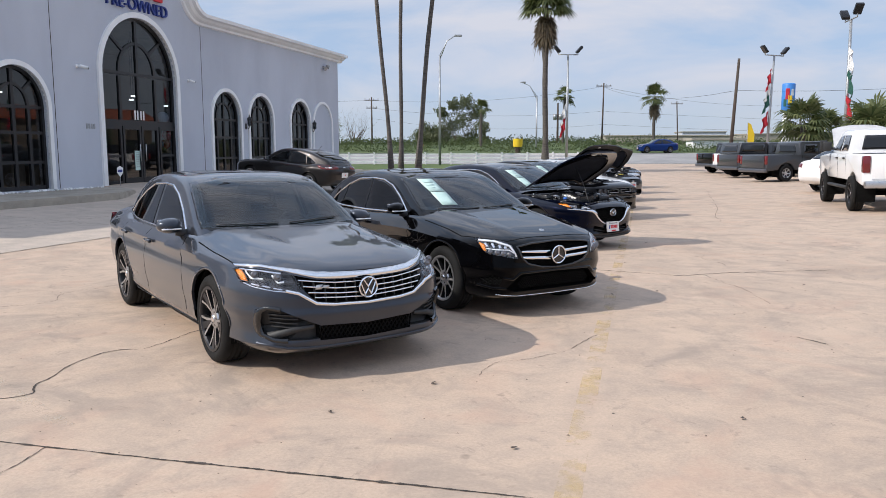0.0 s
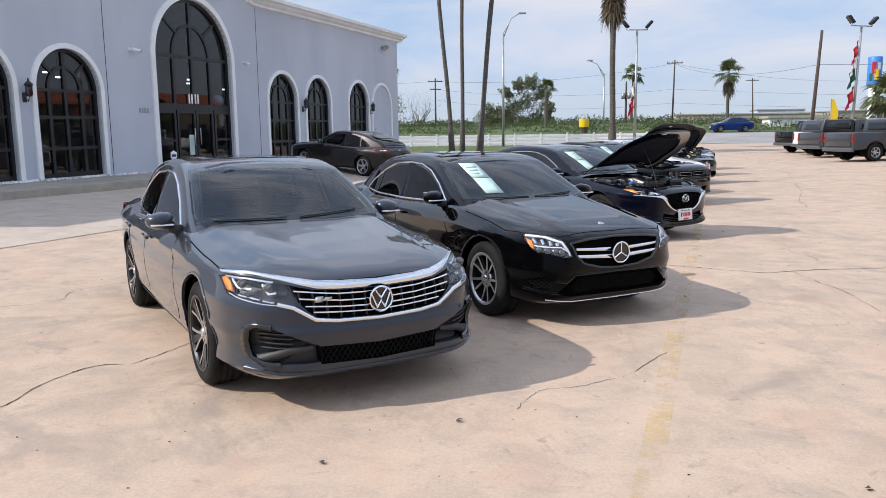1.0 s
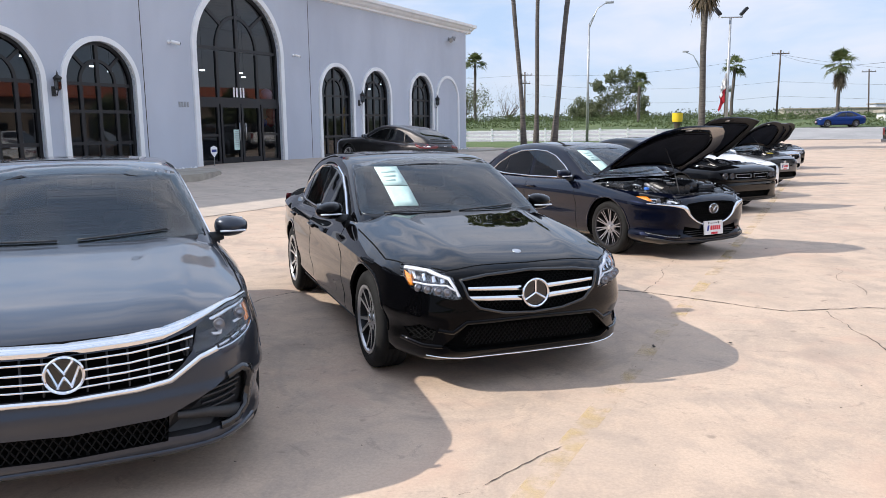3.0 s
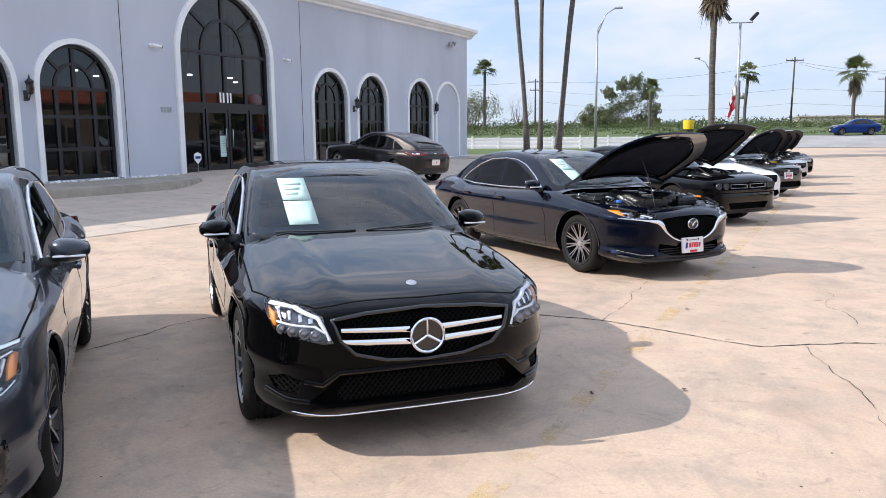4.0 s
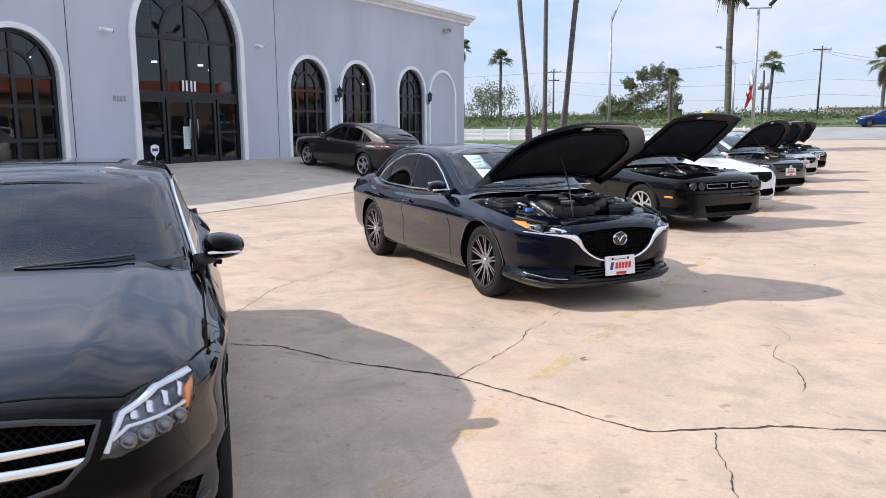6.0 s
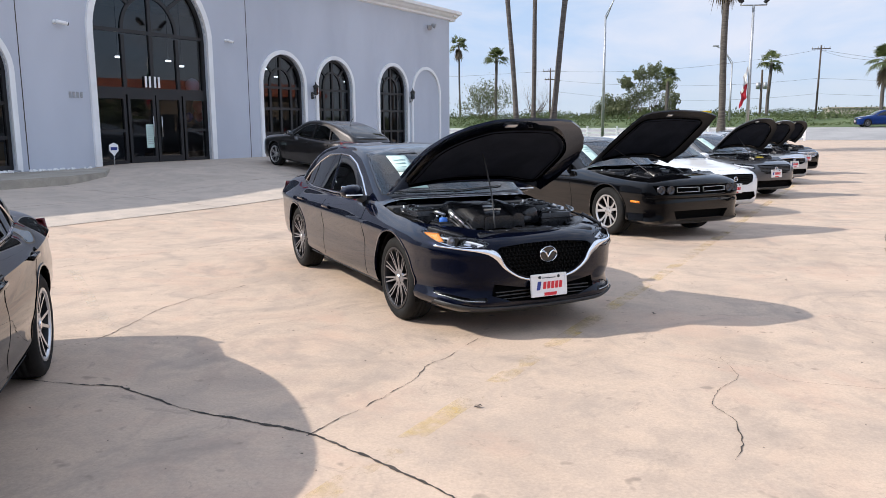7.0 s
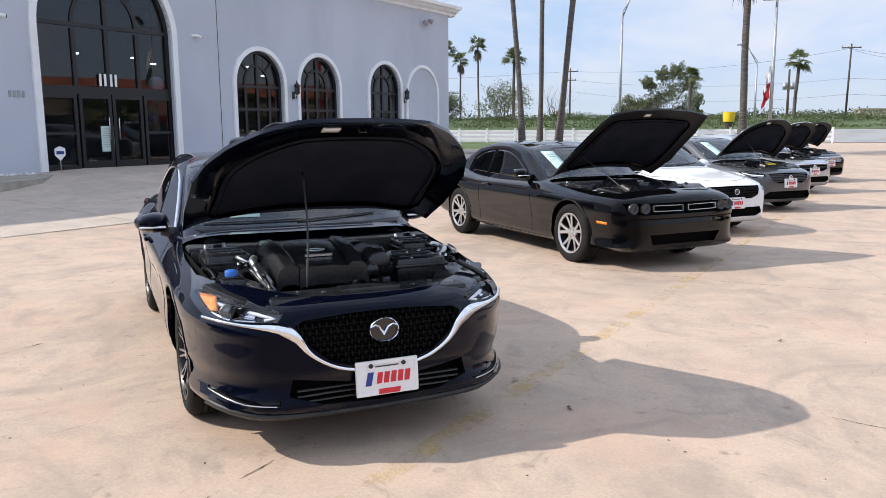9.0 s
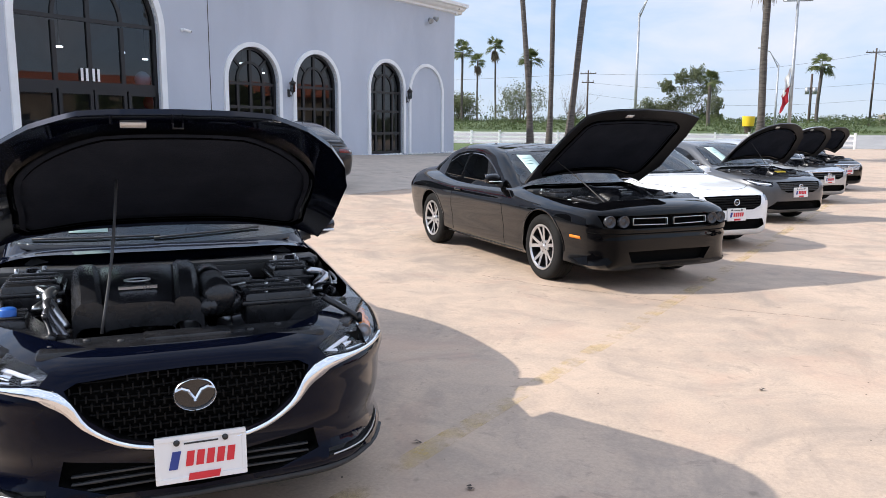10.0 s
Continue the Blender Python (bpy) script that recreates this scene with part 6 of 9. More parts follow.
    pts = smooth_line([Vector((x1 - 0.40, half * 0.30, z1 - 0.13)), Vector((x1 - 0.34, half * 0.12, z1 - 0.12)), Vector((x1 - 0.42, cy + w * 0.5 + 0.06, z1 - 0.11))], 0.012)
    tube(bm, pts, [0.045 if k % 2 else 0.036 for k in range(len(pts))], 14)
    part("ribbed_hose", bm, M_BAYPLASTIC, bay, "ribbed black intake hose", True)
    for k in range(30 if detail else 8):
        bm = bmesh.new()
        y = r.choice((-1, 1)) * r.uniform(w * 0.5 + 0.02, half * 0.9) if k % 3 else r.uniform(-half * 0.7, half * 0.7)
        y = y if abs(y - cy) > w * 0.55 else cy + math.copysign(w * 0.62, y - cy)
        p = Vector((r.uniform(x0 + 0.18, x1 - 0.2), y, z1 - r.uniform(0.08, 0.17)))
        pts = [p]
        for _ in range(4):
            p = p + Vector((r.uniform(-0.14, 0.14), r.uniform(-0.12, 0.12), r.uniform(-0.05, 0.04)))
            p.x, p.y, p.z = min(max(p.x, x0 + 0.16), x1 - 0.14), min(max(p.y, -half * 0.9), half * 0.9), min(max(p.z, z1 - 0.25), z1 - 0.06 - 0.10 * (p.x > x1 - 0.4))
            if abs(p.y - cy) < w * 0.55:
                p.y = cy + math.copysign(w * 0.58, p.y - cy)
            pts.append(p)
        tube(bm, smooth_line(pts, 0.025), r.choice((0.005, 0.006, 0.010, 0.014, 0.018)), 8)
        part("hose", bm, M_BAYPLASTIC if r.random() < 0.75 else M_SATIN, bay, "", True)
    for y in (-half * 0.76, half * 0.76):
        bm = bmesh.new()
        lathe(bm, [(0.0, 0.03), (0.03, 0.028), (0.035, 0.01), (0.10, 0.0), (0.115, -0.04), (0.12, -0.2)], 24, "z", centre=(x0 + 0.16, y, z1 - 0.06))
        part("strut_tower", fix(bm), M_BAYPLASTIC, bay, "", True)
        for k in range(3):
            a = 2.1 * k + 0.4
            bm = bmesh.new()
            lathe(bm, [(0.0, 0.022), (0.009, 0.02), (0.011, 0.0)], 8, "z", centre=(x0 + 0.16 + 0.07 * math.cos(a), y + 0.07 * math.sin(a), z1 - 0.055))
            part("bolt", fix(bm), M_ALLOY, bay, "", True)
    if accent:
        bm = bmesh.new()
        lathe(bm, [(0.0, 0.012), (0.026, 0.012), (0.032, 0.006), (0.032, -0.02)], 18, "z", centre=(x1 - 0.36, cy - w * 0.5 - 0.20, z1 - 0.085))
        part("filler_cap", fix(bm), plain_blue, bay, "blue washer cap", True)
        for k in range(3):
            bm = bmesh.new()
            q = Vector((xm + 0.05 + 0.07 * k, cy - w * 0.5 - 0.05, z1 - 0.05 - 0.02 * k))
            tube(bm, smooth_line([q, q + Vector((0.07, -0.02, -0.01)), q + Vector((0.14, 0.01, -0.06)), q + Vector((0.18, 0.05, -0.12))], 0.02), 0.02 - 0.004 * k, 10)
            part("metal_pipe", bm, M_ALLOY if k == 0 else M_GREYALLOY, bay, "bare metal pipe", True)
        for k in range(12):
            bm = bmesh.new()
            lathe(bm, [(0.0, 0.012), (0.008, 0.012), (0.010, 0.0)], 8, "z", centre=(r.uniform(x0 + 0.2, x1 - 0.3), r.choice((-1, 1)) * r.uniform(0.4, 0.8) * half, z1 - r.uniform(0.05, 0.12)))
            part("bolt", fix(bm), M_ALLOY, bay, "", True)
    return bay


plain_blue = plain("blue_plastic", (0.02, 0.12, 0.45), 0.4)


def fix_tub(x0, x1, half, z0, z1, drop=0.20):
    bm = bmesh.new()
    lo = [(x0, -half * 0.85), (x1, -half * 0.7), (x1, half * 0.7), (x0, half * 0.85)]
    hi = [(x0 - 0.02, -half), (x1 - 0.02, -half * 0.86), (x1 - 0.02, half * 0.86), (x0 - 0.02, half)]
    a, b = [bm.verts.new((*p, z0)) for p in lo], [bm.verts.new((*p, z1 - (drop if i in (1, 2) else 0.06))) for i, p in enumerate(hi)]
    c = [bm.verts.new((p[0], p[1] * 1.065, v.co.z - 0.10)) for p, v in zip(hi, b)]     # flange under the wings
    bm.faces.new(a)
    for k in range(4):
        bm.faces.new((a[k], a[(k + 1) % 4], b[(k + 1) % 4], b[k]))
    for k in (0, 2):
        bm.faces.new((b[k], b[k + 1], c[k + 1], c[k]))
    return bm


def rear_lamps(car, bl, x0=0.42, x1=0.80, z0=0.78, z1=0.94):
    for s in (-1, 1):
        loop = [(s * x0, z0), (s * x1, z0 + 0.02), (s * (x1 - 0.02), z1), (s * x0, z1 - 0.03)]
        part("tail_lamp", patch(bl, loop, "rear", 0.004, 0.01, 0.05), M_REDLENS, car, "red tail lamp", True)


def sedan(xf=2.33, xr=-2.57, wb=2.8, half=0.915, belt=0.0, roof=1.42, tyre=(0.335, 0.225, 0.24), hood=0.0, **more):
    """Sizes of a four-door saloon, from its nose, tail, axle spread and half width."""
    dx = xf - 2.33
    dr = xr + 2.57
    h, dz = half, roof - 1.42
    spec = dict(
        wb=wb, face=half - 0.03, tyre=tyre,
        top=[(xf, 0.62), (xf - 0.02, 0.71), (xf - 0.07, 0.765), (xf - 0.18, 0.805 + hood), (xf - 0.5, 0.868 + hood), (1.3, 0.93 + hood), (0.8, 0.985), (0.5, 0.99), (-0.3, 0.97), (-1.2, 0.97),
             (xr + 0.82, 1.02), (xr + 0.37, 1.035), (xr + 0.1, 1.01), (xr + 0.03, 0.92), (xr, 0.78)],
        bot=[(xf, 0.40), (xf - 0.02, 0.265), (xf - 0.07, 0.205), (xf - 0.22, 0.175), (1.4, 0.18), (0, 0.185), (-1.4, 0.2), (xr + 0.35, 0.26), (xr + 0.08, 0.36), (xr, 0.48)],
        wid=[(xf, 0.38), (xf - 0.02, 0.51), (xf - 0.06, 0.610), (xf - 0.12, 0.687), (xf - 0.22, 0.780 * h / 0.915), (xf - 0.40, 0.860 * h / 0.915), (xf - 0.60, h - 0.025), (1.40, h - 0.005), (0, h), (-1.4, h - 0.008),
             (xr + 0.55, h - 0.045), (xr + 0.22, 0.79), (xr + 0.07, 0.68), (xr, 0.45)],
        mid=[(xr, 0.66), (xr + 0.5, 0.70), (-1.0, 0.68), (1.0, 0.64), (xf - 0.4, 0.60), (xf, 0.53)],
        n=[(xr, 3.2), (xr + 0.6, 6.0), (0, 8.5), (1.2, 7.5), (xf - 0.4, 6.0), (xf - 0.1, 4.6), (xf, 3.4)],
        m=[(xr, 3.2), (xr + 0.6, 2.8), (0, 2.4), (1.2, 2.5), (xf - 0.4, 2.7), (xf - 0.1, 3.2), (xf, 3.2)],
        roof=[(1.32, 0.72), (1.07, 0.90), (0.77, 1.075), (0.42, 1.262 + dz), (0.15, 1.362 + dz), (-0.17, 1.408 + dz), (-0.6, 1.42 + dz), (-1.05, 1.385 + dz), (-1.45, 1.275 + dz * 0.6), (-1.85, 1.09), (-2.15, 0.9)],
        cabin_wid=[(1.15, h - 0.098), (0.5, h - 0.085), (-0.3, h - 0.08), (-1.2, h - 0.11), (-1.85, h - 0.2), (-2.15, h - 0.28)],
        windshield=[(-0.712, 0.985), (-0.676, 1.10), (-0.634, 1.225 + dz * 0.8), (-0.602, 1.305 + dz), (-0.3, 1.355 + dz), (0, 1.372 + dz), (0.3, 1.355 + dz), (0.602, 1.305 + dz), (0.634, 1.225 + dz * 0.8), (0.676, 1.10), (0.712, 0.985), (0.4, 0.975), (0, 0.972), (-0.4, 0.975)],
        backlight=[(-0.58, 1.08), (-0.54, 1.22), (-0.50, 1.31 + dz * 0.8), (0, 1.345 + dz), (0.50, 1.31 + dz * 0.8), (0.54, 1.22), (0.58, 1.08), (0, 1.065)],
        windows=[[(0.55, 0.955), (0.32, 1.095), (0.08, 1.215 + dz * 0.7), (-0.14, 1.273 + dz), (-0.36, 1.292 + dz), (-0.34, 0.945)],
                 [(-0.43, 0.945), (-0.44, 1.294 + dz), (-0.80, 1.275 + dz), (-1.03, 1.215 + dz * 0.7), (-1.10, 0.955)],
                 [(-1.15, 0.958), (-1.09, 1.19 + dz * 0.6), (-1.36, 1.075), (-1.50, 0.99)]],
        seams=[[(0.80, 0.24), (0.80, 0.6), (0.74, 0.86), (0.66, 0.93)], [(-0.39, 0.22), (-0.40, 0.60), (-0.385, 0.93)], [(-1.02, 0.30), (-1.10, 0.55), (-1.28, 0.76), (-1.32, 0.93)],
               [(0.80, 0.24), (-0.39, 0.22), (-1.02, 0.29)]],
        sill=[(1.0, 0.225), (-1.0, 0.225)],
        handles=[(-0.22, 0.80), (-1.12, 0.815)], mirror=(0.56, half - 0.03, 0.995), dash=(0.74, 0.93), cabin_half=half - 0.22, mirror_z=1.27 + dz,
    )
    spec.update(more)
    return spec


def bonnet_loop(xf, half, inset=0.17, back=0.98, side=0.09):
    """The bonnet's outline from above: curved front edge, straight sides, curved rear."""
    fr = [(xf - inset - 0.34 * (abs(y) / 0.66) ** 2.4, y) for y in (-0.66, -0.55, -0.4, -0.2, 0, 0.2, 0.4, 0.55, 0.66)]
    return fr + [(xf - 0.80, half - side - 0.06), (1.3, half - side - 0.01), (back + 0.02, half - side - 0.02), (back + 0.10, 0.4), (back + 0.12, 0), (back + 0.10, -0.4), (back + 0.02, -half + side + 0.02), (1.3, -half + side + 0.01), (xf - 0.80, -half + side + 0.06)]

# ---- the row of cars ----
def nose_lines(x, y, z, xf, lines):
    """Ridges and hollows that run round the nose: height, rise towards the corner, half width, depth."""
    on = np.clip((x - (xf - 0.80)) / 0.25, 0, 1)
    push = sum(d * np.exp(-((z - z0 - k * np.abs(y)) / w) ** 2) for z0, k, w, d in lines)
    return x + on * push * 0.9, y + on * push * np.clip((y - 0.35) / 0.35, 0, 1), z


def grey_saloon():
    spokes = [(72 * k + o, 0.022, 0.026, l, 0) for k in range(5) for o, l in ((-5, -15), (5, 15))] + [(72 * k, 0.030, 0.075, 0, 1) for k in range(5)]

    def sculpt(x, y, z):
        a = np.clip((y - 0.3) / 0.5, 0, 1)
        line = 0.80 + 0.02 * (1 - x / 2.3)
        y = y + a * (0.016 * np.exp(-((z - line) / 0.03) ** 2) - 0.014 * np.exp(-((z - line + 0.09) / 0.06) ** 2) - 0.012 * np.exp(-((z - 0.38) / 0.07) ** 2))
        on = (x > 0.7) * np.clip((2.25 - x) * 4, 0, 1) * (z > 0.75)
        x, y, z = nose_lines(x, y, z, 2.33, ((0.235, 0.05, 0.035, 0.020), (0.455, 0.04, 0.030, 0.014)))
        outer, inner = 0.66 - 0.10 * (x - 0.8), 0.40 - 0.13 * (x - 0.8)
        return x, y, z + on * (0.006 * (1 - np.tanh((np.abs(y) - outer) / 0.022)) - 0.003 * (1 - np.tanh((np.abs(y) - inner) / 0.03)))
    spec = sedan(2.32, -2.52, 2.80, 0.892, roof=1.43, tyre=(0.338, 0.235, 0.245), spokes=spokes, rim_mats=[M_SATIN, M_DARKALLOY, M_CHROME],
                 rim_label="two-tone black and machined alloy wheel", lip=1, sculpt=sculpt, handle_mat=M_GREYPAINT)
    spec["window_trim"] = [([(0.58, 0.94), (-0.4, 0.93), (-1.1, 0.94), (-1.52, 0.975)], 0.016, M_CHROME), ([(0.58, 0.955), (0.34, 1.108), (0.09, 1.232), (-0.15, 1.305), (-0.42, 1.320), (-0.80, 1.303), (-1.08, 1.225), (-1.38, 1.085), (-1.52, 0.98)], 0.014, M_CHROME)]
    hl = [(1.0, 0.795), (1.4, 0.80), (1.75, 0.79), (1.9, 0.735), (2.03, 0.655), (2.15, 0.55), (2.25, 0.36), (2.265, 0.18), (2.27, 0)]
    spec["top_seams"] = [hl, [(x, -y) for x, y in hl]]
    car, low, cab, bl, bc = build_car("grey_sedan", spec, on_lot(-1.83, 7.50, -54.2), M_GREYPAINT, "dark grey metallic sedan with a chrome-barred grille parked on concrete")
    headlamp(car, low, bl, [(1.80, -0.818, 0.772), (1.861, -0.78, 0.79), (2.023, -0.691, 0.786), (2.147, -0.581, 0.772), (2.227, -0.532, 0.748), (2.291, -0.511, 0.679), (2.303, -0.521, 0.63), (2.235, -0.664, 0.645), (2.101, -0.785, 0.667), (1.979, -0.832, 0.687)],
             [([(1.928, -0.782, 0.772), (2.024, -0.783, 0.729), (2.112, -0.73, 0.728)], 0.010, 0.012, M_WHITELENS), ([(2.134, -0.667, 0.756), (2.208, -0.653, 0.707), (2.225, -0.612, 0.714)], 0.010, 0.012, M_WHITELENS),
              ([(2.061, -0.795, 0.690), (2.12, -0.76, 0.684)], 0.009, 0.008, M_CHROME), ([(2.14, -0.745, 0.682), (2.19, -0.70, 0.674)], 0.009, 0.008, M_CHROME), ([(2.205, -0.685, 0.670), (2.253, -0.637, 0.660)], 0.009, 0.008, M_CHROME),
              ([(1.995, -0.828, 0.693), (2.083, -0.796, 0.672), (2.217, -0.691, 0.650), (2.295, -0.535, 0.638)], 0.009, 0.003, M_CHROME), ([(1.86, -0.79, 0.78), (2.023, -0.697, 0.778), (2.147, -0.59, 0.764)], 0.012, 0.004, M_CHROME),
              ([(2.15, -0.66, 0.735), (2.25, -0.56, 0.715)], 0.03, 0.03, M_LAMPDARK)],
             [(1.825, -0.815, 0.766), (1.861, -0.790, 0.782), (1.946, -0.797, 0.748), (2.014, -0.808, 0.704), (1.95, -0.828, 0.708)], 0.07, 45, M_LAMPDARK, [((2.03, -0.735, 0.750), 0.022), ((2.17, -0.625, 0.738), 0.022)])
    gl = [(-0.526, 0.748), (-0.38, 0.715), (-0.2, 0.704), (0, 0.70), (0.2, 0.704), (0.38, 0.715), (0.526, 0.748), (0.495, 0.66), (0.44, 0.60), (0.385, 0.562), (0.268, 0.547), (0, 0.535), (-0.268, 0.547), (-0.385, 0.562), (-0.44, 0.60), (-0.495, 0.66)]
    gr = opening(car, low, bl, gl, 0.06, "grille", M_GAP, "black grille with chrome bars")
    for z0, z1, e in ((0.718, 0.676, 0.505), (0.676, 0.636, 0.485), (0.632, 0.600, 0.455), (0.594, 0.568, 0.41)):
        part("grille_bar", ribbon(bl, [(-e, z0), (-e / 2, z1 + 0.010), (0, z1), (e / 2, z1 + 0.010), (e, z0)], "front", 0.008, -0.002, 0.02), M_CHROME, gr, "chrome bar")
    for k in range(13):
        y = -0.48 + 0.08 * k
        zb = 0.545 + 0.45 * max(0, abs(y) - 0.36)
        part("grille_fin", ribbon(bl, [(y, zb), (y, 0.70 + 0.05 * abs(y))], "front", 0.008, -0.018, 0.02), M_BLACKPLASTIC, gr)
    bar = [(-0.79, 0.797), (-0.68, 0.801), (-0.54, 0.777), (-0.376, 0.742), (-0.245, 0.732), (0, 0.724)]
    part("chrome_bar", ribbon(bl, bar + [(-y, z) for y, z in bar[-2::-1]], "front", lambda t: 0.010 + 0.030 * smoothstep(0.05, 0.3, min(t, 1 - t)), 0.010, 0.02), M_CHROME, car, "broad chrome bar above the grille", True)
    trim = [(-0.60, 0.650), (-0.523, 0.630), (-0.402, 0.552), (-0.269, 0.533), (0, 0.522)]
    part("chrome_trim", ribbon(bl, trim + [(-y, z) for y, z in trim[-2::-1]], "front", 0.020, 0.010, 0.02), M_CHROME, car, "chrome lower grille trim", True)
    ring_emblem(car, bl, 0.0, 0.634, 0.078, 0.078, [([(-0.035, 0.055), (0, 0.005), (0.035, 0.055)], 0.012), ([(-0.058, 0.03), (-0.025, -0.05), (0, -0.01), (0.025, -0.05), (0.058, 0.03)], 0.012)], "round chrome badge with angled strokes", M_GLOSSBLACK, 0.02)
    badge = part("trim_badge", patch(bl, [(-0.40, 0.648), (-0.355, 0.648), (-0.345, 0.680), (-0.388, 0.680)], "front", 0.0, 0.01, 0.1), M_SATIN, gr)
    part("badge_bar", patch(bl, [(-0.345, 0.654), (-0.30, 0.654), (-0.294, 0.672), (-0.338, 0.672)], "front", 0.0, 0.01, 0.1), M_SATIN, gr)
    lowl = [(-0.385, 0.392), (0, 0.370), (0.385, 0.392), (0.375, 0.285), (0, 0.266), (-0.375, 0.285)]
    li = opening(car, low, bl, lowl, 0.08, "lower_intake", M_GAP, "black lower intake with honeycomb mesh")
    mesh_grille(li, bl, lowl, 0.035, 0.006, M_DARKMESH, 0.015, lean=0.35)
    for s in (-1, 1):
        fl = [(s * y * 0.945, z) for y, z in ((0.80, 0.516), (0.771, 0.537), (0.671, 0.514), (0.531, 0.449), (0.395, 0.392), (0.385, 0.300), (0.528, 0.298), (0.726, 0.306), (0.775, 0.334), (0.80, 0.432))]
        fo = opening(car, low, bl, fl, 0.06, "corner_intake", M_BLACKPLASTIC, "black corner intake")
        part("intake_frame", ribbon(bl, [(s * 0.64, 0.520), (s * 0.715, 0.533), (s * 0.752, 0.510), (s * 0.752, 0.432), (s * 0.730, 0.336), (s * 0.68, 0.306), (s * 0.60, 0.300)], "front", 0.030, 0.010, 0.026, smooth_it=True), M_GLOSSBLACK, fo, "gloss black frame", True)
        part("intake_blade", ribbon(bl, [(s * 0.70, 0.325), (s * 0.56, 0.372), (s * 0.42, 0.388)], "front", lambda t: 0.055 - 0.03 * t, -0.008, 0.03), M_BLACKPLASTIC, fo, "", True)
        for k in range(4):
            z = 0.385 + 0.028 * k
            part("intake_slat", ribbon(bl, [(s * 0.53, z), (s * (0.69 + 0.008 * k), z + 0.012)], "front", 0.009, -0.02, 0.02), M_BLACKPLASTIC, fo)
    part("front_lip", ribbon(bl, [(-0.76, 0.278), (-0.6, 0.246), (-0.3, 0.230), (0, 0.225), (0.3, 0.230), (0.6, 0.246), (0.76, 0.278)], "front", 0.022, 0.012, 0.02), M_GREYPAINT, car, "", True)
    part("under_bumper", ribbon(bl, [(-0.70, 0.245), (-0.3, 0.212), (0, 0.208), (0.3, 0.212), (0.70, 0.245)], "front", 0.02, 0.004, 0.02), M_BLACKPLASTIC, car)
    sr = [(0.02 - 0.0, -0.40), (0.06, -0.2), (0.07, 0), (0.06, 0.2), (0.02, 0.40), (-0.55, 0.42), (-0.56, 0), (-0.55, -0.42)]
    part("sunroof", patch(bc, [(x - 0.20, y) for x, y in sr], "top", 0.003, 0.004, 0.06), M_GLOSSBLACK, car, "dark glass sunroof", True)
    wipers(car, bc, [((-0.60, 0.995), (-0.08, 0.99)), ((0.02, 0.99), (0.5, 1.015))])
    rear_lamps(car, bl)
    finish_car(car, low, cab, M_GREYPAINT)


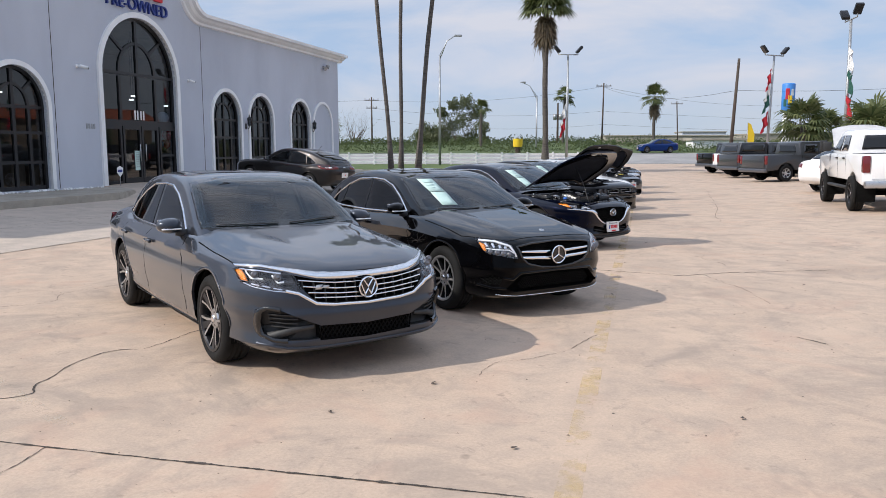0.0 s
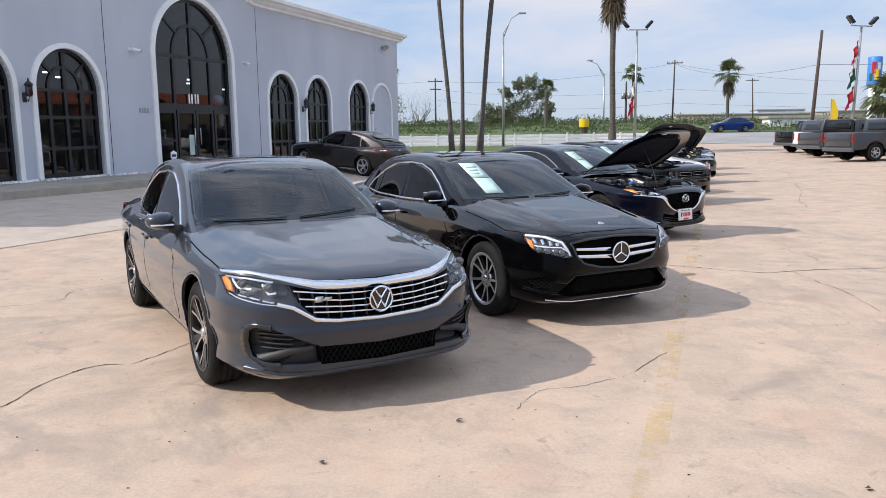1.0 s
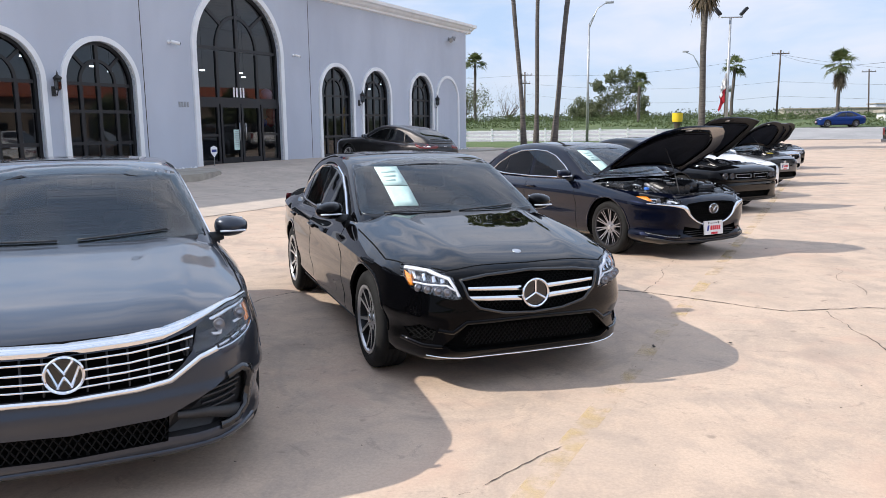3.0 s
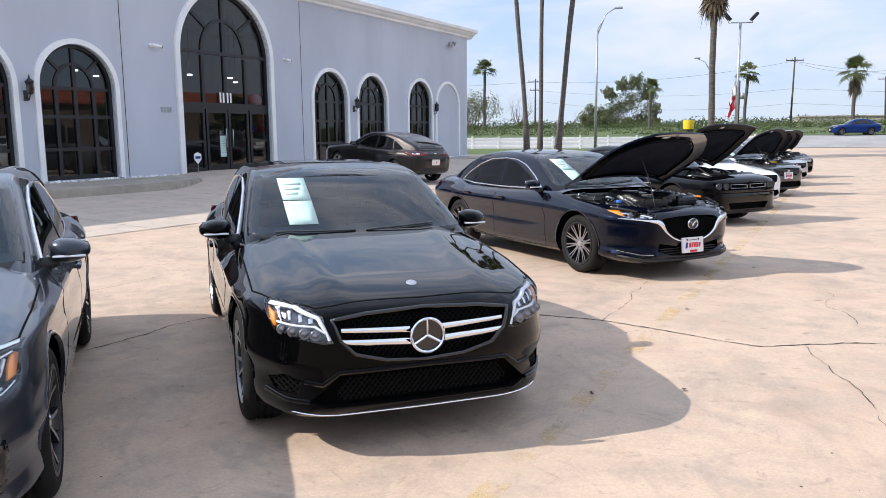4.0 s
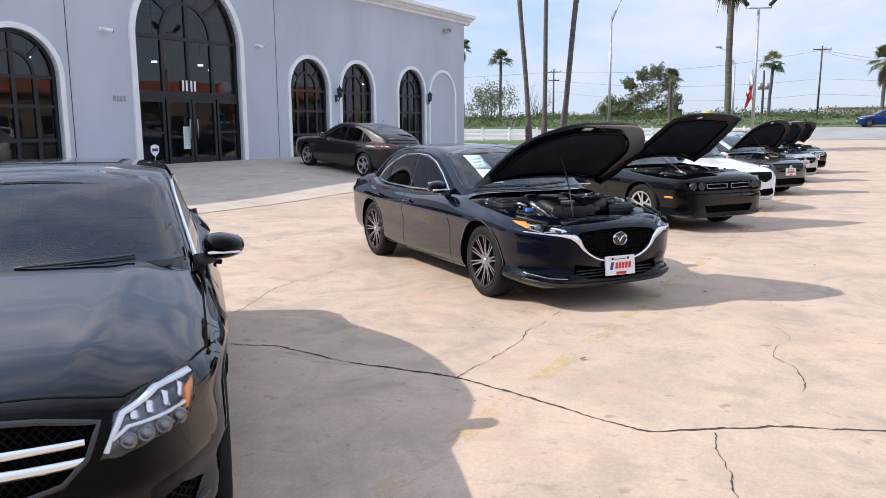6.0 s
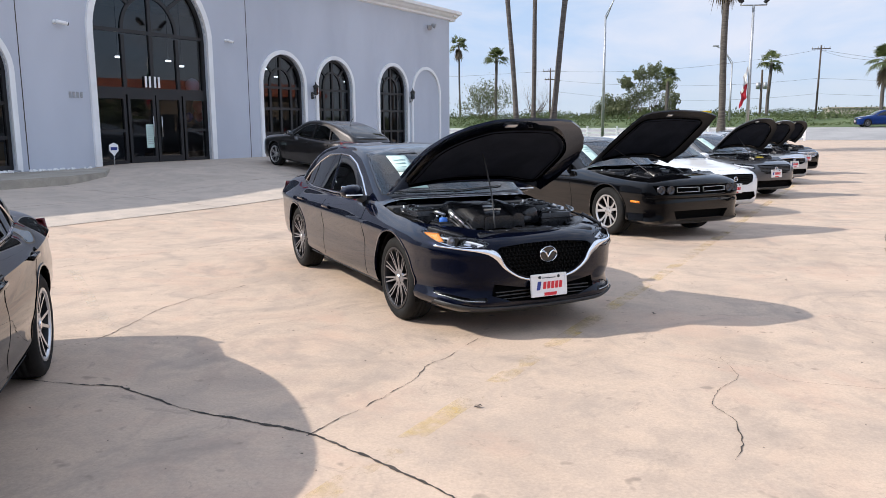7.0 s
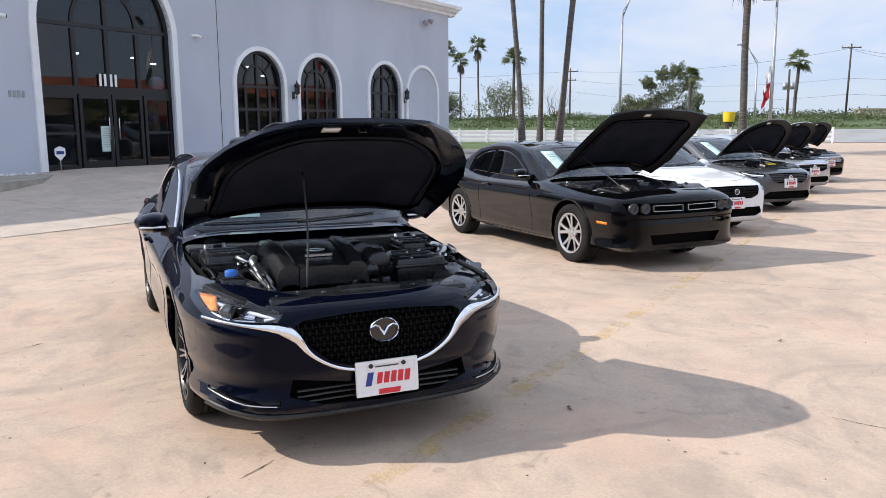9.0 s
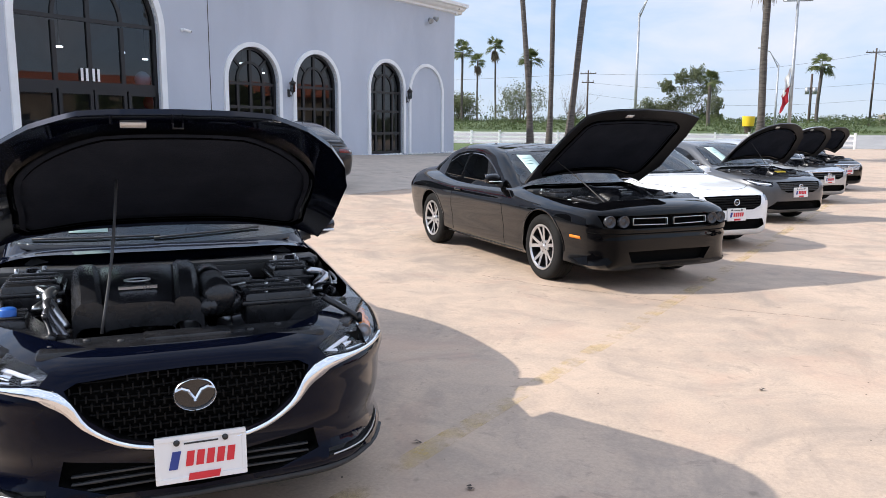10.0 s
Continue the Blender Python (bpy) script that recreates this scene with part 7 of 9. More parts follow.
def black_saloon():
    spokes = [(72 * k + o, 0.030, 0.024, l, 0) for k in range(5) for o, l in ((-11, -4), (11, 4))]

    def sculpt(x, y, z):
        a = np.clip((y - 0.3) / 0.5, 0, 1)
        line = 0.80 - 0.03 * x
        y = y + a * (0.016 * np.exp(-((z - line) / 0.03) ** 2) - 0.016 * np.exp(-((z - line + 0.11) / 0.07) ** 2) - 0.015 * np.exp(-((z - 0.40) / 0.07) ** 2))
        x, y, z = nose_lines(x, y, z, 2.22, ((0.215, 0.03, 0.04, 0.012), (0.47, 0.02, 0.045, 0.008)))
        rise = np.exp(-((y - (0.50 - 0.10 * (x - 0.8))) / 0.05) ** 2) * (x > 0.75) * np.clip((2.1 - x) * 4, 0, 1) * (z > 0.72)
        on = (x > 0.75) * np.clip((2.1 - x) * 4, 0, 1) * (z > 0.72)
        return x, y, z + 0.006 * rise + on * 0.006 * (1 - np.tanh((np.abs(y) - (0.60 - 0.10 * (x - 0.8))) / 0.025))
    spec = sedan(2.21, -2.45, 2.84, 0.886, roof=1.41, tyre=(0.33, 0.225, 0.228), spokes=spokes, rim_mats=[M_ALLOY, M_DARKALLOY, M_CHROME],
                 rim_label="silver five-twin-spoke alloy wheel", sculpt=sculpt, handle_mat=M_BLACKPAINT)
    spec["window_trim"] = [([(0.58, 0.94), (-0.4, 0.93), (-1.1, 0.94), (-1.52, 0.975)], 0.018, M_CHROME), ([(0.58, 0.955), (0.34, 1.108), (0.09, 1.232), (-0.15, 1.291), (-0.42, 1.306), (-0.80, 1.289), (-1.08, 1.215), (-1.38, 1.080), (-1.52, 0.98)], 0.013, M_CHROME)]
    hl = [(1.0, 0.785), (1.4, 0.79), (1.70, 0.79), (1.86, 0.73), (2.0, 0.635), (2.10, 0.53), (2.112, 0.45), (2.112, 0.30), (2.125, 0)]
    spec["top_seams"] = [hl, [(x, -y) for x, y in hl]]
    car, low, cab, bl, bc = build_car("black_sedan", spec, on_lot(-0.05, 9.56, -56.4), M_BLACKPAINT, "glossy black sedan with a starred chrome grille parked on concrete")
    headlamp(car, low, bl, [(1.859, -0.754, 0.775), (1.911, -0.711, 0.779), (2.078, -0.592, 0.759), (2.163, -0.518, 0.715), (2.205, -0.47, 0.59), (2.194, -0.524, 0.587), (2.131, -0.655, 0.621), (2.032, -0.749, 0.645), (1.983, -0.772, 0.701), (1.902, -0.770, 0.759)],
             [([(1.90, -0.735, 0.764), (2.034, -0.634, 0.757), (2.150, -0.538, 0.712), (2.188, -0.500, 0.645), (2.197, -0.487, 0.605)], 0.015, 0.004, M_WHITELENS),
              ([(2.029, -0.735, 0.684), (2.119, -0.652, 0.675), (2.168, -0.56, 0.672), (2.19, -0.51, 0.640)], 0.010, 0.006, M_WHITELENS),
              ([(1.98, -0.72, 0.745), (2.02, -0.715, 0.705)], 0.026, 0.016, M_CHROME), ([(2.04, -0.67, 0.740), (2.075, -0.675, 0.698)], 0.026, 0.016, M_CHROME), ([(2.095, -0.625, 0.728), (2.12, -0.63, 0.692)], 0.026, 0.016, M_CHROME), ([(2.135, -0.578, 0.712), (2.15, -0.585, 0.688)], 0.026, 0.016, M_CHROME)],
             [(1.985, -0.770, 0.701), (1.940, -0.766, 0.748), (2.003, -0.745, 0.727), (2.039, -0.742, 0.66), (2.01, -0.763, 0.658)], 0.06, 45, M_LAMPTRAY,
             [((2.055, -0.690, 0.652), 0.023), ((2.100, -0.646, 0.644), 0.023), ((2.138, -0.595, 0.637), 0.023), ((2.160, -0.545, 0.628), 0.022)])
    gl = [(-0.465, 0.700), (-0.3, 0.722), (0, 0.735), (0.3, 0.722), (0.465, 0.700), (0.43, 0.60), (0.36, 0.53), (0.2, 0.49), (0, 0.478), (-0.2, 0.49), (-0.36, 0.53), (-0.43, 0.60)]
    gr = opening(car, low, bl, gl, 0.07, "grille", M_GAP, "black grille with twin chrome bars")
    mesh_grille(gr, bl, gl, 0.03, 0.004, M_DARKMESH, 0.035, lean=0.45)
    for s in (-1, 1):
        for z0, z1, w in ((0.632, 0.650, 0.022), (0.572, 0.592, 0.026)):
            part("grille_bar", ribbon(bl, [(s * 0.08, z0), (s * 0.425, z1)], "front", lambda t, w=w: w * 1.25 - 0.4 * w * t, 0.004, 0.03), M_CHROME, gr, "bright horizontal bar", True)
    part("grille_trim", ribbon(bl, gl, "front", 0.016, 0.008, 0.018, True), M_GLOSSBLACK, car, "", True)
    ring_emblem(car, bl, 0.0, 0.603, 0.092, 0.092, [([(0, 0), (0, 0.082)], 0.013), ([(0, 0), (-0.071, -0.041)], 0.013), ([(0, 0), (0.071, -0.041)], 0.013)], "large chrome ring badge with three strokes", M_GLOSSBLACK, 0.03, 0.014)
    loc, nor = cast(bl, (1.98, 0.0), "top")
    bm = bmesh.new()
    lathe(bm, [(0.0, 0.004), (0.02, 0.004), (0.028, 0.003), (0.029, 0.0)], 24, "z")
    o = part("hood_badge", bm, M_SATIN, car, "small round hood badge", True)
    o.matrix_basis = Matrix.Translation(loc) @ nor.to_track_quat("Z", "Y").to_matrix().to_4x4()
    lowl = [(-0.43, 0.435), (0, 0.440), (0.43, 0.435), (0.50, 0.37), (0.58, 0.30), (0.50, 0.262), (0, 0.255), (-0.50, 0.262), (-0.58, 0.30), (-0.50, 0.37)]
    li = opening(car, low, bl, lowl, 0.09, "lower_intake", M_GAP, "wide black mesh lower intake")
    mesh_grille(li, bl, [(-0.40, 0.41), (0.40, 0.41), (0.46, 0.33), (0.42, 0.29), (-0.42, 0.29), (-0.46, 0.33)], 0.028, 0.004, M_DARKMESH, 0.025, lean=0.4)
    part("intake_blade", ribbon(bl, [(-0.60, 0.40), (-0.52, 0.385), (-0.44, 0.445), (0, 0.452), (0.44, 0.445), (0.52, 0.385), (0.60, 0.40)], "front", 0.02, 0.012, 0.02), M_BLACKPAINT, car, "", True)
    for s in (-1, 1):
        vl = [(s * 0.755, 0.395), (s * 0.69, 0.43), (s * 0.61, 0.40), (s * 0.63, 0.335), (s * 0.725, 0.335)]
        vo = opening(car, low, bl, vl, 0.05, "corner_vent", M_GAP, "black corner vent")
        mesh_grille(vo, bl, vl, 0.03, 0.005, M_DARKMESH, 0.012, lean=0.5)
        part("vent_blade", ribbon(bl, [(s * 0.765, 0.33), (s * 0.68, 0.302), (s * 0.58, 0.298)], "front", 0.022, 0.010, 0.016), M_BLACKPAINT, car, "", True)
    part("chrome_lip", ribbon(bl, [(-0.66, 0.240), (-0.45, 0.216), (0, 0.208), (0.45, 0.216), (0.66, 0.240)], "front", 0.005, 0.006, 0.008), M_CHROME, car, "thin chrome lip", True)
    part("sunroof", patch(bc, [(-0.22, -0.38), (-0.15, 0), (-0.22, 0.38), (-0.75, 0.40), (-0.75, -0.40)], "top", 0.003, 0.004, 0.06), M_GLOSSBLACK, car, "dark glass sunroof", True)
    paper_sheets(car, bc, -0.455, 1.300, 0.185, 0.27)
    wipers(car, bc, [((-0.55, 0.985), (-0.05, 0.98)), ((0.02, 0.98), (0.5, 1.0))])
    rear_lamps(car, bl)
    finish_car(car, low, cab, M_BLACKPAINT)


def navy_saloon():
    spokes = [(36 * k + o, 0.020, 0.014, 0, 0) for k in range(10) for o in (-5, 5)]

    def sculpt(x, y, z):
        a = np.clip((y - 0.3) / 0.5, 0, 1)
        line = 0.76 - 0.02 * x
        y = y + a * (0.018 * np.exp(-((z - line) / 0.05) ** 2) - 0.018 * np.exp(-((z - 0.56) / 0.09) ** 2) * np.exp(-(x / 1.2) ** 2))
        return nose_lines(x, y, z, 2.37, ((0.245, 0.05, 0.035, 0.026), (0.37, 0.03, 0.05, -0.016), (0.61, 0.06, 0.03, 0.012)))
    spec = sedan(2.36, -2.50, 2.83, 0.892, roof=1.42, tyre=(0.343, 0.225, 0.25), spokes=spokes, rim_mats=[M_MIDALLOY, M_DARKALLOY, M_SATIN],
                 rim_label="grey multi-spoke alloy wheel", lip=1, sculpt=sculpt, handle_mat=M_NAVYPAINT)
    spec["face"] = 0.846
    spec["wid"] = [(2.36, 0.37), (2.34, 0.50), (2.30, 0.605), (2.24, 0.685), (2.14, 0.760), (1.96, 0.832), (1.76, 0.870)] + spec["wid"][7:]
    spec["window_trim"] = [([(0.60, 0.94), (-0.4, 0.93), (-1.1, 0.94), (-1.52, 0.975)], 0.016, M_CHROME), ([(0.58, 0.955), (0.34, 1.108), (0.09, 1.232), (-0.15, 1.295), (-0.42, 1.310), (-0.80, 1.293), (-1.08, 1.218), (-1.38, 1.082), (-1.52, 0.98)], 0.010, M_CHROME)]
    car, low, cab, bl, bc = build_car("navy_sedan", spec, on_lot(1.215, 14.82, -47.8), M_NAVYPAINT, "dark navy sedan with its hood propped open on the lot")
    headlamp(car, low, bl, [(1.84, -0.826, 0.782), (1.95, -0.756, 0.802), (2.128, -0.67, 0.788), (2.290, -0.525, 0.742), (2.316, -0.484, 0.722), (2.33, -0.512, 0.688), (2.294, -0.615, 0.69), (2.204, -0.738, 0.694), (2.114, -0.793, 0.717)],
             [([(2.114, -0.788, 0.720), (2.204, -0.733, 0.700), (2.294, -0.612, 0.696)], 0.008, 0.004, M_CHROME), ([(2.19, -0.665, 0.745), (2.262, -0.59, 0.728), (2.305, -0.515, 0.708), (2.29, -0.56, 0.702)], 0.010, 0.008, M_WHITELENS),
              ([(1.98, -0.775, 0.768), (2.12, -0.705, 0.755)], 0.020, 0.020, M_CHROME), ([(2.23, -0.64, 0.722), (2.26, -0.60, 0.716)], 0.02, 0.016, M_CHROME)],
             [(1.88, -0.818, 0.780), (2.02, -0.765, 0.782), (2.125, -0.765, 0.728), (2.07, -0.805, 0.722)], 0.07, 45, M_LAMPTRAY, [((2.155, -0.70, 0.728), 0.030)])
    gl = [(-0.425, 0.668), (-0.385, 0.690), (-0.18, 0.706), (0, 0.710), (0.18, 0.706), (0.385, 0.690), (0.425, 0.668), (0.40, 0.62), (0.355, 0.56), (0.26, 0.485), (0.14, 0.448), (0, 0.438), (-0.14, 0.448), (-0.26, 0.485), (-0.355, 0.56), (-0.40, 0.62)]
    gr = opening(car, low, bl, gl, 0.08, "grille", M_GAP, "black grille of small staggered blades")
    cell_grille(gr, bl, gl, 0.034, 0.030, 0.006, 0.024, M_DARKMESH, 0.012)
    for k in range(9):
        z = 0.449 + 0.030 * k
        e = max([y / 100 for y in range(45) if inside((y / 100, z), gl)] or [0.0]) - 0.01
        if e > 0.03:
            part("grille_rail", ribbon(bl, [(-e, z), (0, z), (e, z)], "front", 0.005, -0.024, 0.012), M_DARKMESH, gr)
    wing = [(-0.80, 0.694), (-0.72, 0.686), (-0.62, 0.676), (-0.53, 0.668), (-0.475, 0.655), (-0.42, 0.615), (-0.36, 0.535), (-0.26, 0.468), (-0.146, 0.433), (0, 0.423)]
    part("chrome_wing", ribbon(bl, wing + [(-y, z) for y, z in wing[-2::-1]], "front", lambda t: 0.010 + 0.003 * smoothstep(0.02, 0.15, min(t, 1 - t)) + 0.034 * math.exp(-((min(t, 1 - t) - 0.20) / 0.055) ** 2), 0.012, 0.024, step=0.02, smooth_it=True), M_CHROME, car, "chrome wing under the grille", True)
    ring_emblem(car, bl, 0.0, 0.620, 0.078, 0.062, [([(-0.068, 0.016), (-0.045, 0.024), (-0.022, 0.014), (0, -0.022), (0.022, 0.014), (0.045, 0.024), (0.068, 0.016)], 0.011)], "oval chrome winged badge", M_GLOSSBLACK, 0.012, 0.010)
    plate(car, 2.378, 0.015, 0.380, 6)
    lowl = [(-0.44, 0.415), (-0.14, 0.365), (0.14, 0.365), (0.44, 0.415), (0.46, 0.33), (0.30, 0.278), (0, 0.262), (-0.30, 0.278), (-0.46, 0.33)]
    li = opening(car, low, bl, lowl, 0.08, "lower_intake", M_GAP, "black lower intake")
    for z in (0.30, 0.325, 0.35):
        part("intake_slat", ribbon(bl, [(-0.42, z), (0.42, z)], "front", 0.008, -0.01, 0.02), M_BLACKPLASTIC, li)
    for s in (-1, 1):
        fl = [(s * 0.79, 0.350), (s * 0.62, 0.318), (s * 0.50, 0.318), (s * 0.50, 0.290), (s * 0.64, 0.286), (s * 0.79, 0.322)]
        fo = opening(car, low, bl, fl, 0.04, "corner_slot", M_BLACKPLASTIC, "black corner slot")
        part("slot_trim", ribbon(bl, [(s * 0.52, 0.292), (s * 0.66, 0.300), (s * 0.79, 0.332)], "front", 0.005, 0.003, 0.008), M_SATIN, fo)
    part("front_lip", ribbon(bl, [(-0.80, 0.275), (-0.6, 0.240), (-0.3, 0.222), (0, 0.216), (0.3, 0.222), (0.6, 0.240), (0.80, 0.275)], "front", 0.026, 0.014, 0.02), M_BLACKPLASTIC, car, "", True)
    hl = [(2.262, 0.0), (2.255, 0.20), (2.235, 0.34), (2.12, 0.50), (1.97, 0.635), (1.82, 0.725), (1.65, 0.775), (1.3, 0.79), (1.0, 0.775), (1.08, 0.4), (1.10, 0.0)]
    hl = hl + [(x, -y) for x, y in hl[-2:0:-1]]
    hood = open_bonnet(car, low, bl, hl, (1.02, 0, 0.975), 35.0, M_NAVYPAINT, True, ((2.10, -0.30, 0.80), (1.75, -0.22, 0.80)), lift=0.105, under=M_NAVYPAINT)
    engine_bay(car, 1.04, 2.235, 0.78, 0.45, 0.95, 4, (-0.16, 0.54))
    paper_sheets(car, bc, -0.455, 1.300, 0.185, 0.27)
    wipers(car, bc, [((-0.62, 0.995), (-0.02, 1.0)), ((-0.05, 0.99), (0.5, 1.015))])
    rear_lamps(car, bl)
    finish_car(car, low, cab, M_NAVYPAINT)


grey_saloon()
black_saloon()
navy_saloon()


def black_coupe():
    spokes = [(72 * k + o, 0.044, 0.046, l, 0) for k in range(5) for o, l in ((-7, -7), (7, 7))]

    def sculpt(x, y, z):
        a = np.clip((y - 0.3) / 0.5, 0, 1)
        hip = np.exp(-((x + 1.3) / 0.7) ** 2)
        y = y + a * (0.016 * np.exp(-((z - 0.78 - 0.05 * hip) / 0.05) ** 2) - 0.018 * np.exp(-((z - 0.45) / 0.1) ** 2))
        return nose_lines(x, y, z, 2.455, ((0.25, 0.03, 0.04, 0.03), (0.585, 0.0, 0.02, -0.012), (0.82, 0.0, 0.03, 0.012)))
    xf, xr, h = 2.455, -2.57, 0.955
    spec = sedan(xf, xr, 2.95, h, roof=1.43, tyre=(0.355, 0.235, 0.24), spokes=spokes, rim_mats=[M_ALLOY, M_DARKALLOY, M_SATIN], rim_label="silver five-spoke alloy wheel", sculpt=sculpt, fine=1.25)
    spec["top"] = [(xf, 0.66), (xf - 0.02, 0.80), (xf - 0.06, 0.865), (xf - 0.2, 0.90), (1.3, 0.965), (0.7, 1.0), (0.3, 0.99), (-0.8, 0.98), (-1.6, 1.04), (-2.2, 1.06), (xr + 0.1, 1.04), (xr + 0.02, 0.95), (xr, 0.8)]
    spec["bot"] = [(xf, 0.42), (xf - 0.03, 0.30), (xf - 0.10, 0.22), (xf - 0.3, 0.20), (1.4, 0.19), (0, 0.185), (-1.4, 0.2), (xr + 0.35, 0.26), (xr + 0.08, 0.36), (xr, 0.48)]
    spec["wid"] = [(xf, 0.52), (xf - 0.02, 0.66), (xf - 0.06, 0.76), (xf - 0.14, 0.835), (xf - 0.3, 0.89), (xf - 0.6, 0.925), (1.4, h - 0.008), (0, h - 0.015), (-1.3, h), (xr + 0.4, h - 0.04), (xr + 0.12, 0.84), (xr, 0.6)]
    spec["roof"] = [(1.15, 0.75), (0.9, 0.90), (0.60, 1.065), (0.25, 1.255), (0.0, 1.36), (-0.35, 1.42), (-0.75, 1.425), (-1.15, 1.37), (-1.6, 1.22), (-2.0, 1.06), (-2.3, 0.9)]
    spec["windows"] = [[(0.38, 0.965), (0.15, 1.10), (-0.08, 1.215), (-0.30, 1.275), (-0.62, 1.29), (-0.66, 0.985)], [(-0.74, 0.99), (-0.70, 1.285), (-1.0, 1.25), (-1.30, 1.13), (-1.22, 1.0)]]
    spec["seams"] = [[(0.62, 0.24), (0.62, 0.6), (0.56, 0.9)], [(-0.78, 0.24), (-0.80, 0.6), (-0.76, 0.95)], [(0.62, 0.24), (-0.78, 0.23)]]
    spec["handles"] = [(-0.58, 0.83)]
    spec.update(dash=(0.58, 0.93), mirror=(0.38, h - 0.05, 1.02), mirror_z=1.27, window_trim=[])
    car, low, cab, bl, bc = build_car("black_coupe", spec, on_lot(2.50, 20.66, -46.6), M_BLACKPAINT, "black muscle coupe with its hood up on the concrete lot")
    gl = [(-0.80, 0.775), (0.80, 0.775), (0.77, 0.665), (0.60, 0.645), (-0.60, 0.645), (-0.77, 0.665)]
    gr = opening(car, low, bl, gl, 0.10, "grille", M_GAP, "black recessed grille with outlined bars")
    for s in (-1, 1):
        loop = [(s * 0.04, 0.742), (s * 0.46, 0.748), (s * 0.46, 0.685), (s * 0.04, 0.678)]
        part("grille_outline", ribbon(bl, loop, "front", 0.008, -0.012, 0.03, True), M_SATIN, gr, "thin bright outline")
        for y in (0.56, 0.70):
            loc, nor = cast(bl, (s * y, 0.715), "front")
            bm = bmesh.new()
            c = (loc.x - 0.035, s * y, 0.715)
            lathe(bm, [(0.062, -0.02), (0.062, 0.02), (0.052, 0.022), (0.046, 0.0), (0.028, 0.004), (0.0, 0.012)], 28, "x", centre=c)
            part("headlight", fix(bm), M_LAMPDARK, car, "round headlamp in the black grille", True)
        part("amber_marker", patch(bl, [(s_x, z) for s_x, z in ((1.98, 0.56), (2.14, 0.555), (2.14, 0.525), (1.98, 0.53))], "right" if s < 0 else "left", 0.004, 0.01, 0.06), M_AMBER, car, "amber side marker")
    lowl = [(-0.52, 0.42), (0.52, 0.42), (0.46, 0.30), (-0.46, 0.30)]
    opening(car, low, bl, lowl, 0.08, "lower_intake", M_GAP, "black lower intake")
    part("bumper_line", ribbon(bl, [(-0.86, 0.60), (0, 0.595), (0.86, 0.60)], "front", 0.012, 0.002, 0.01), M_GAP, car)
    loop = [(2.13, -0.72), (2.18, -0.4), (2.20, 0), (2.18, 0.4), (2.13, 0.72), (1.8, 0.79), (1.2, 0.84), (0.82, 0.80), (0.92, 0.4), (0.95, 0), (0.92, -0.4), (0.82, -0.80), (1.2, -0.84), (1.8, -0.79)]
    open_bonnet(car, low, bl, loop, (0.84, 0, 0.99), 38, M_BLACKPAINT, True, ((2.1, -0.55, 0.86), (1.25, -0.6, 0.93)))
    engine_bay(car, 0.90, 2.16, 0.80, 0.45, 0.98, 8, (0.0, 0.7), False, True, 0.13)
    paper_sheets(car, bc, -0.50, 1.29, 0.19, 0.25, 1)
    rear_lamps(car, bl)
    finish_car(car, low, cab, M_BLACKPAINT)


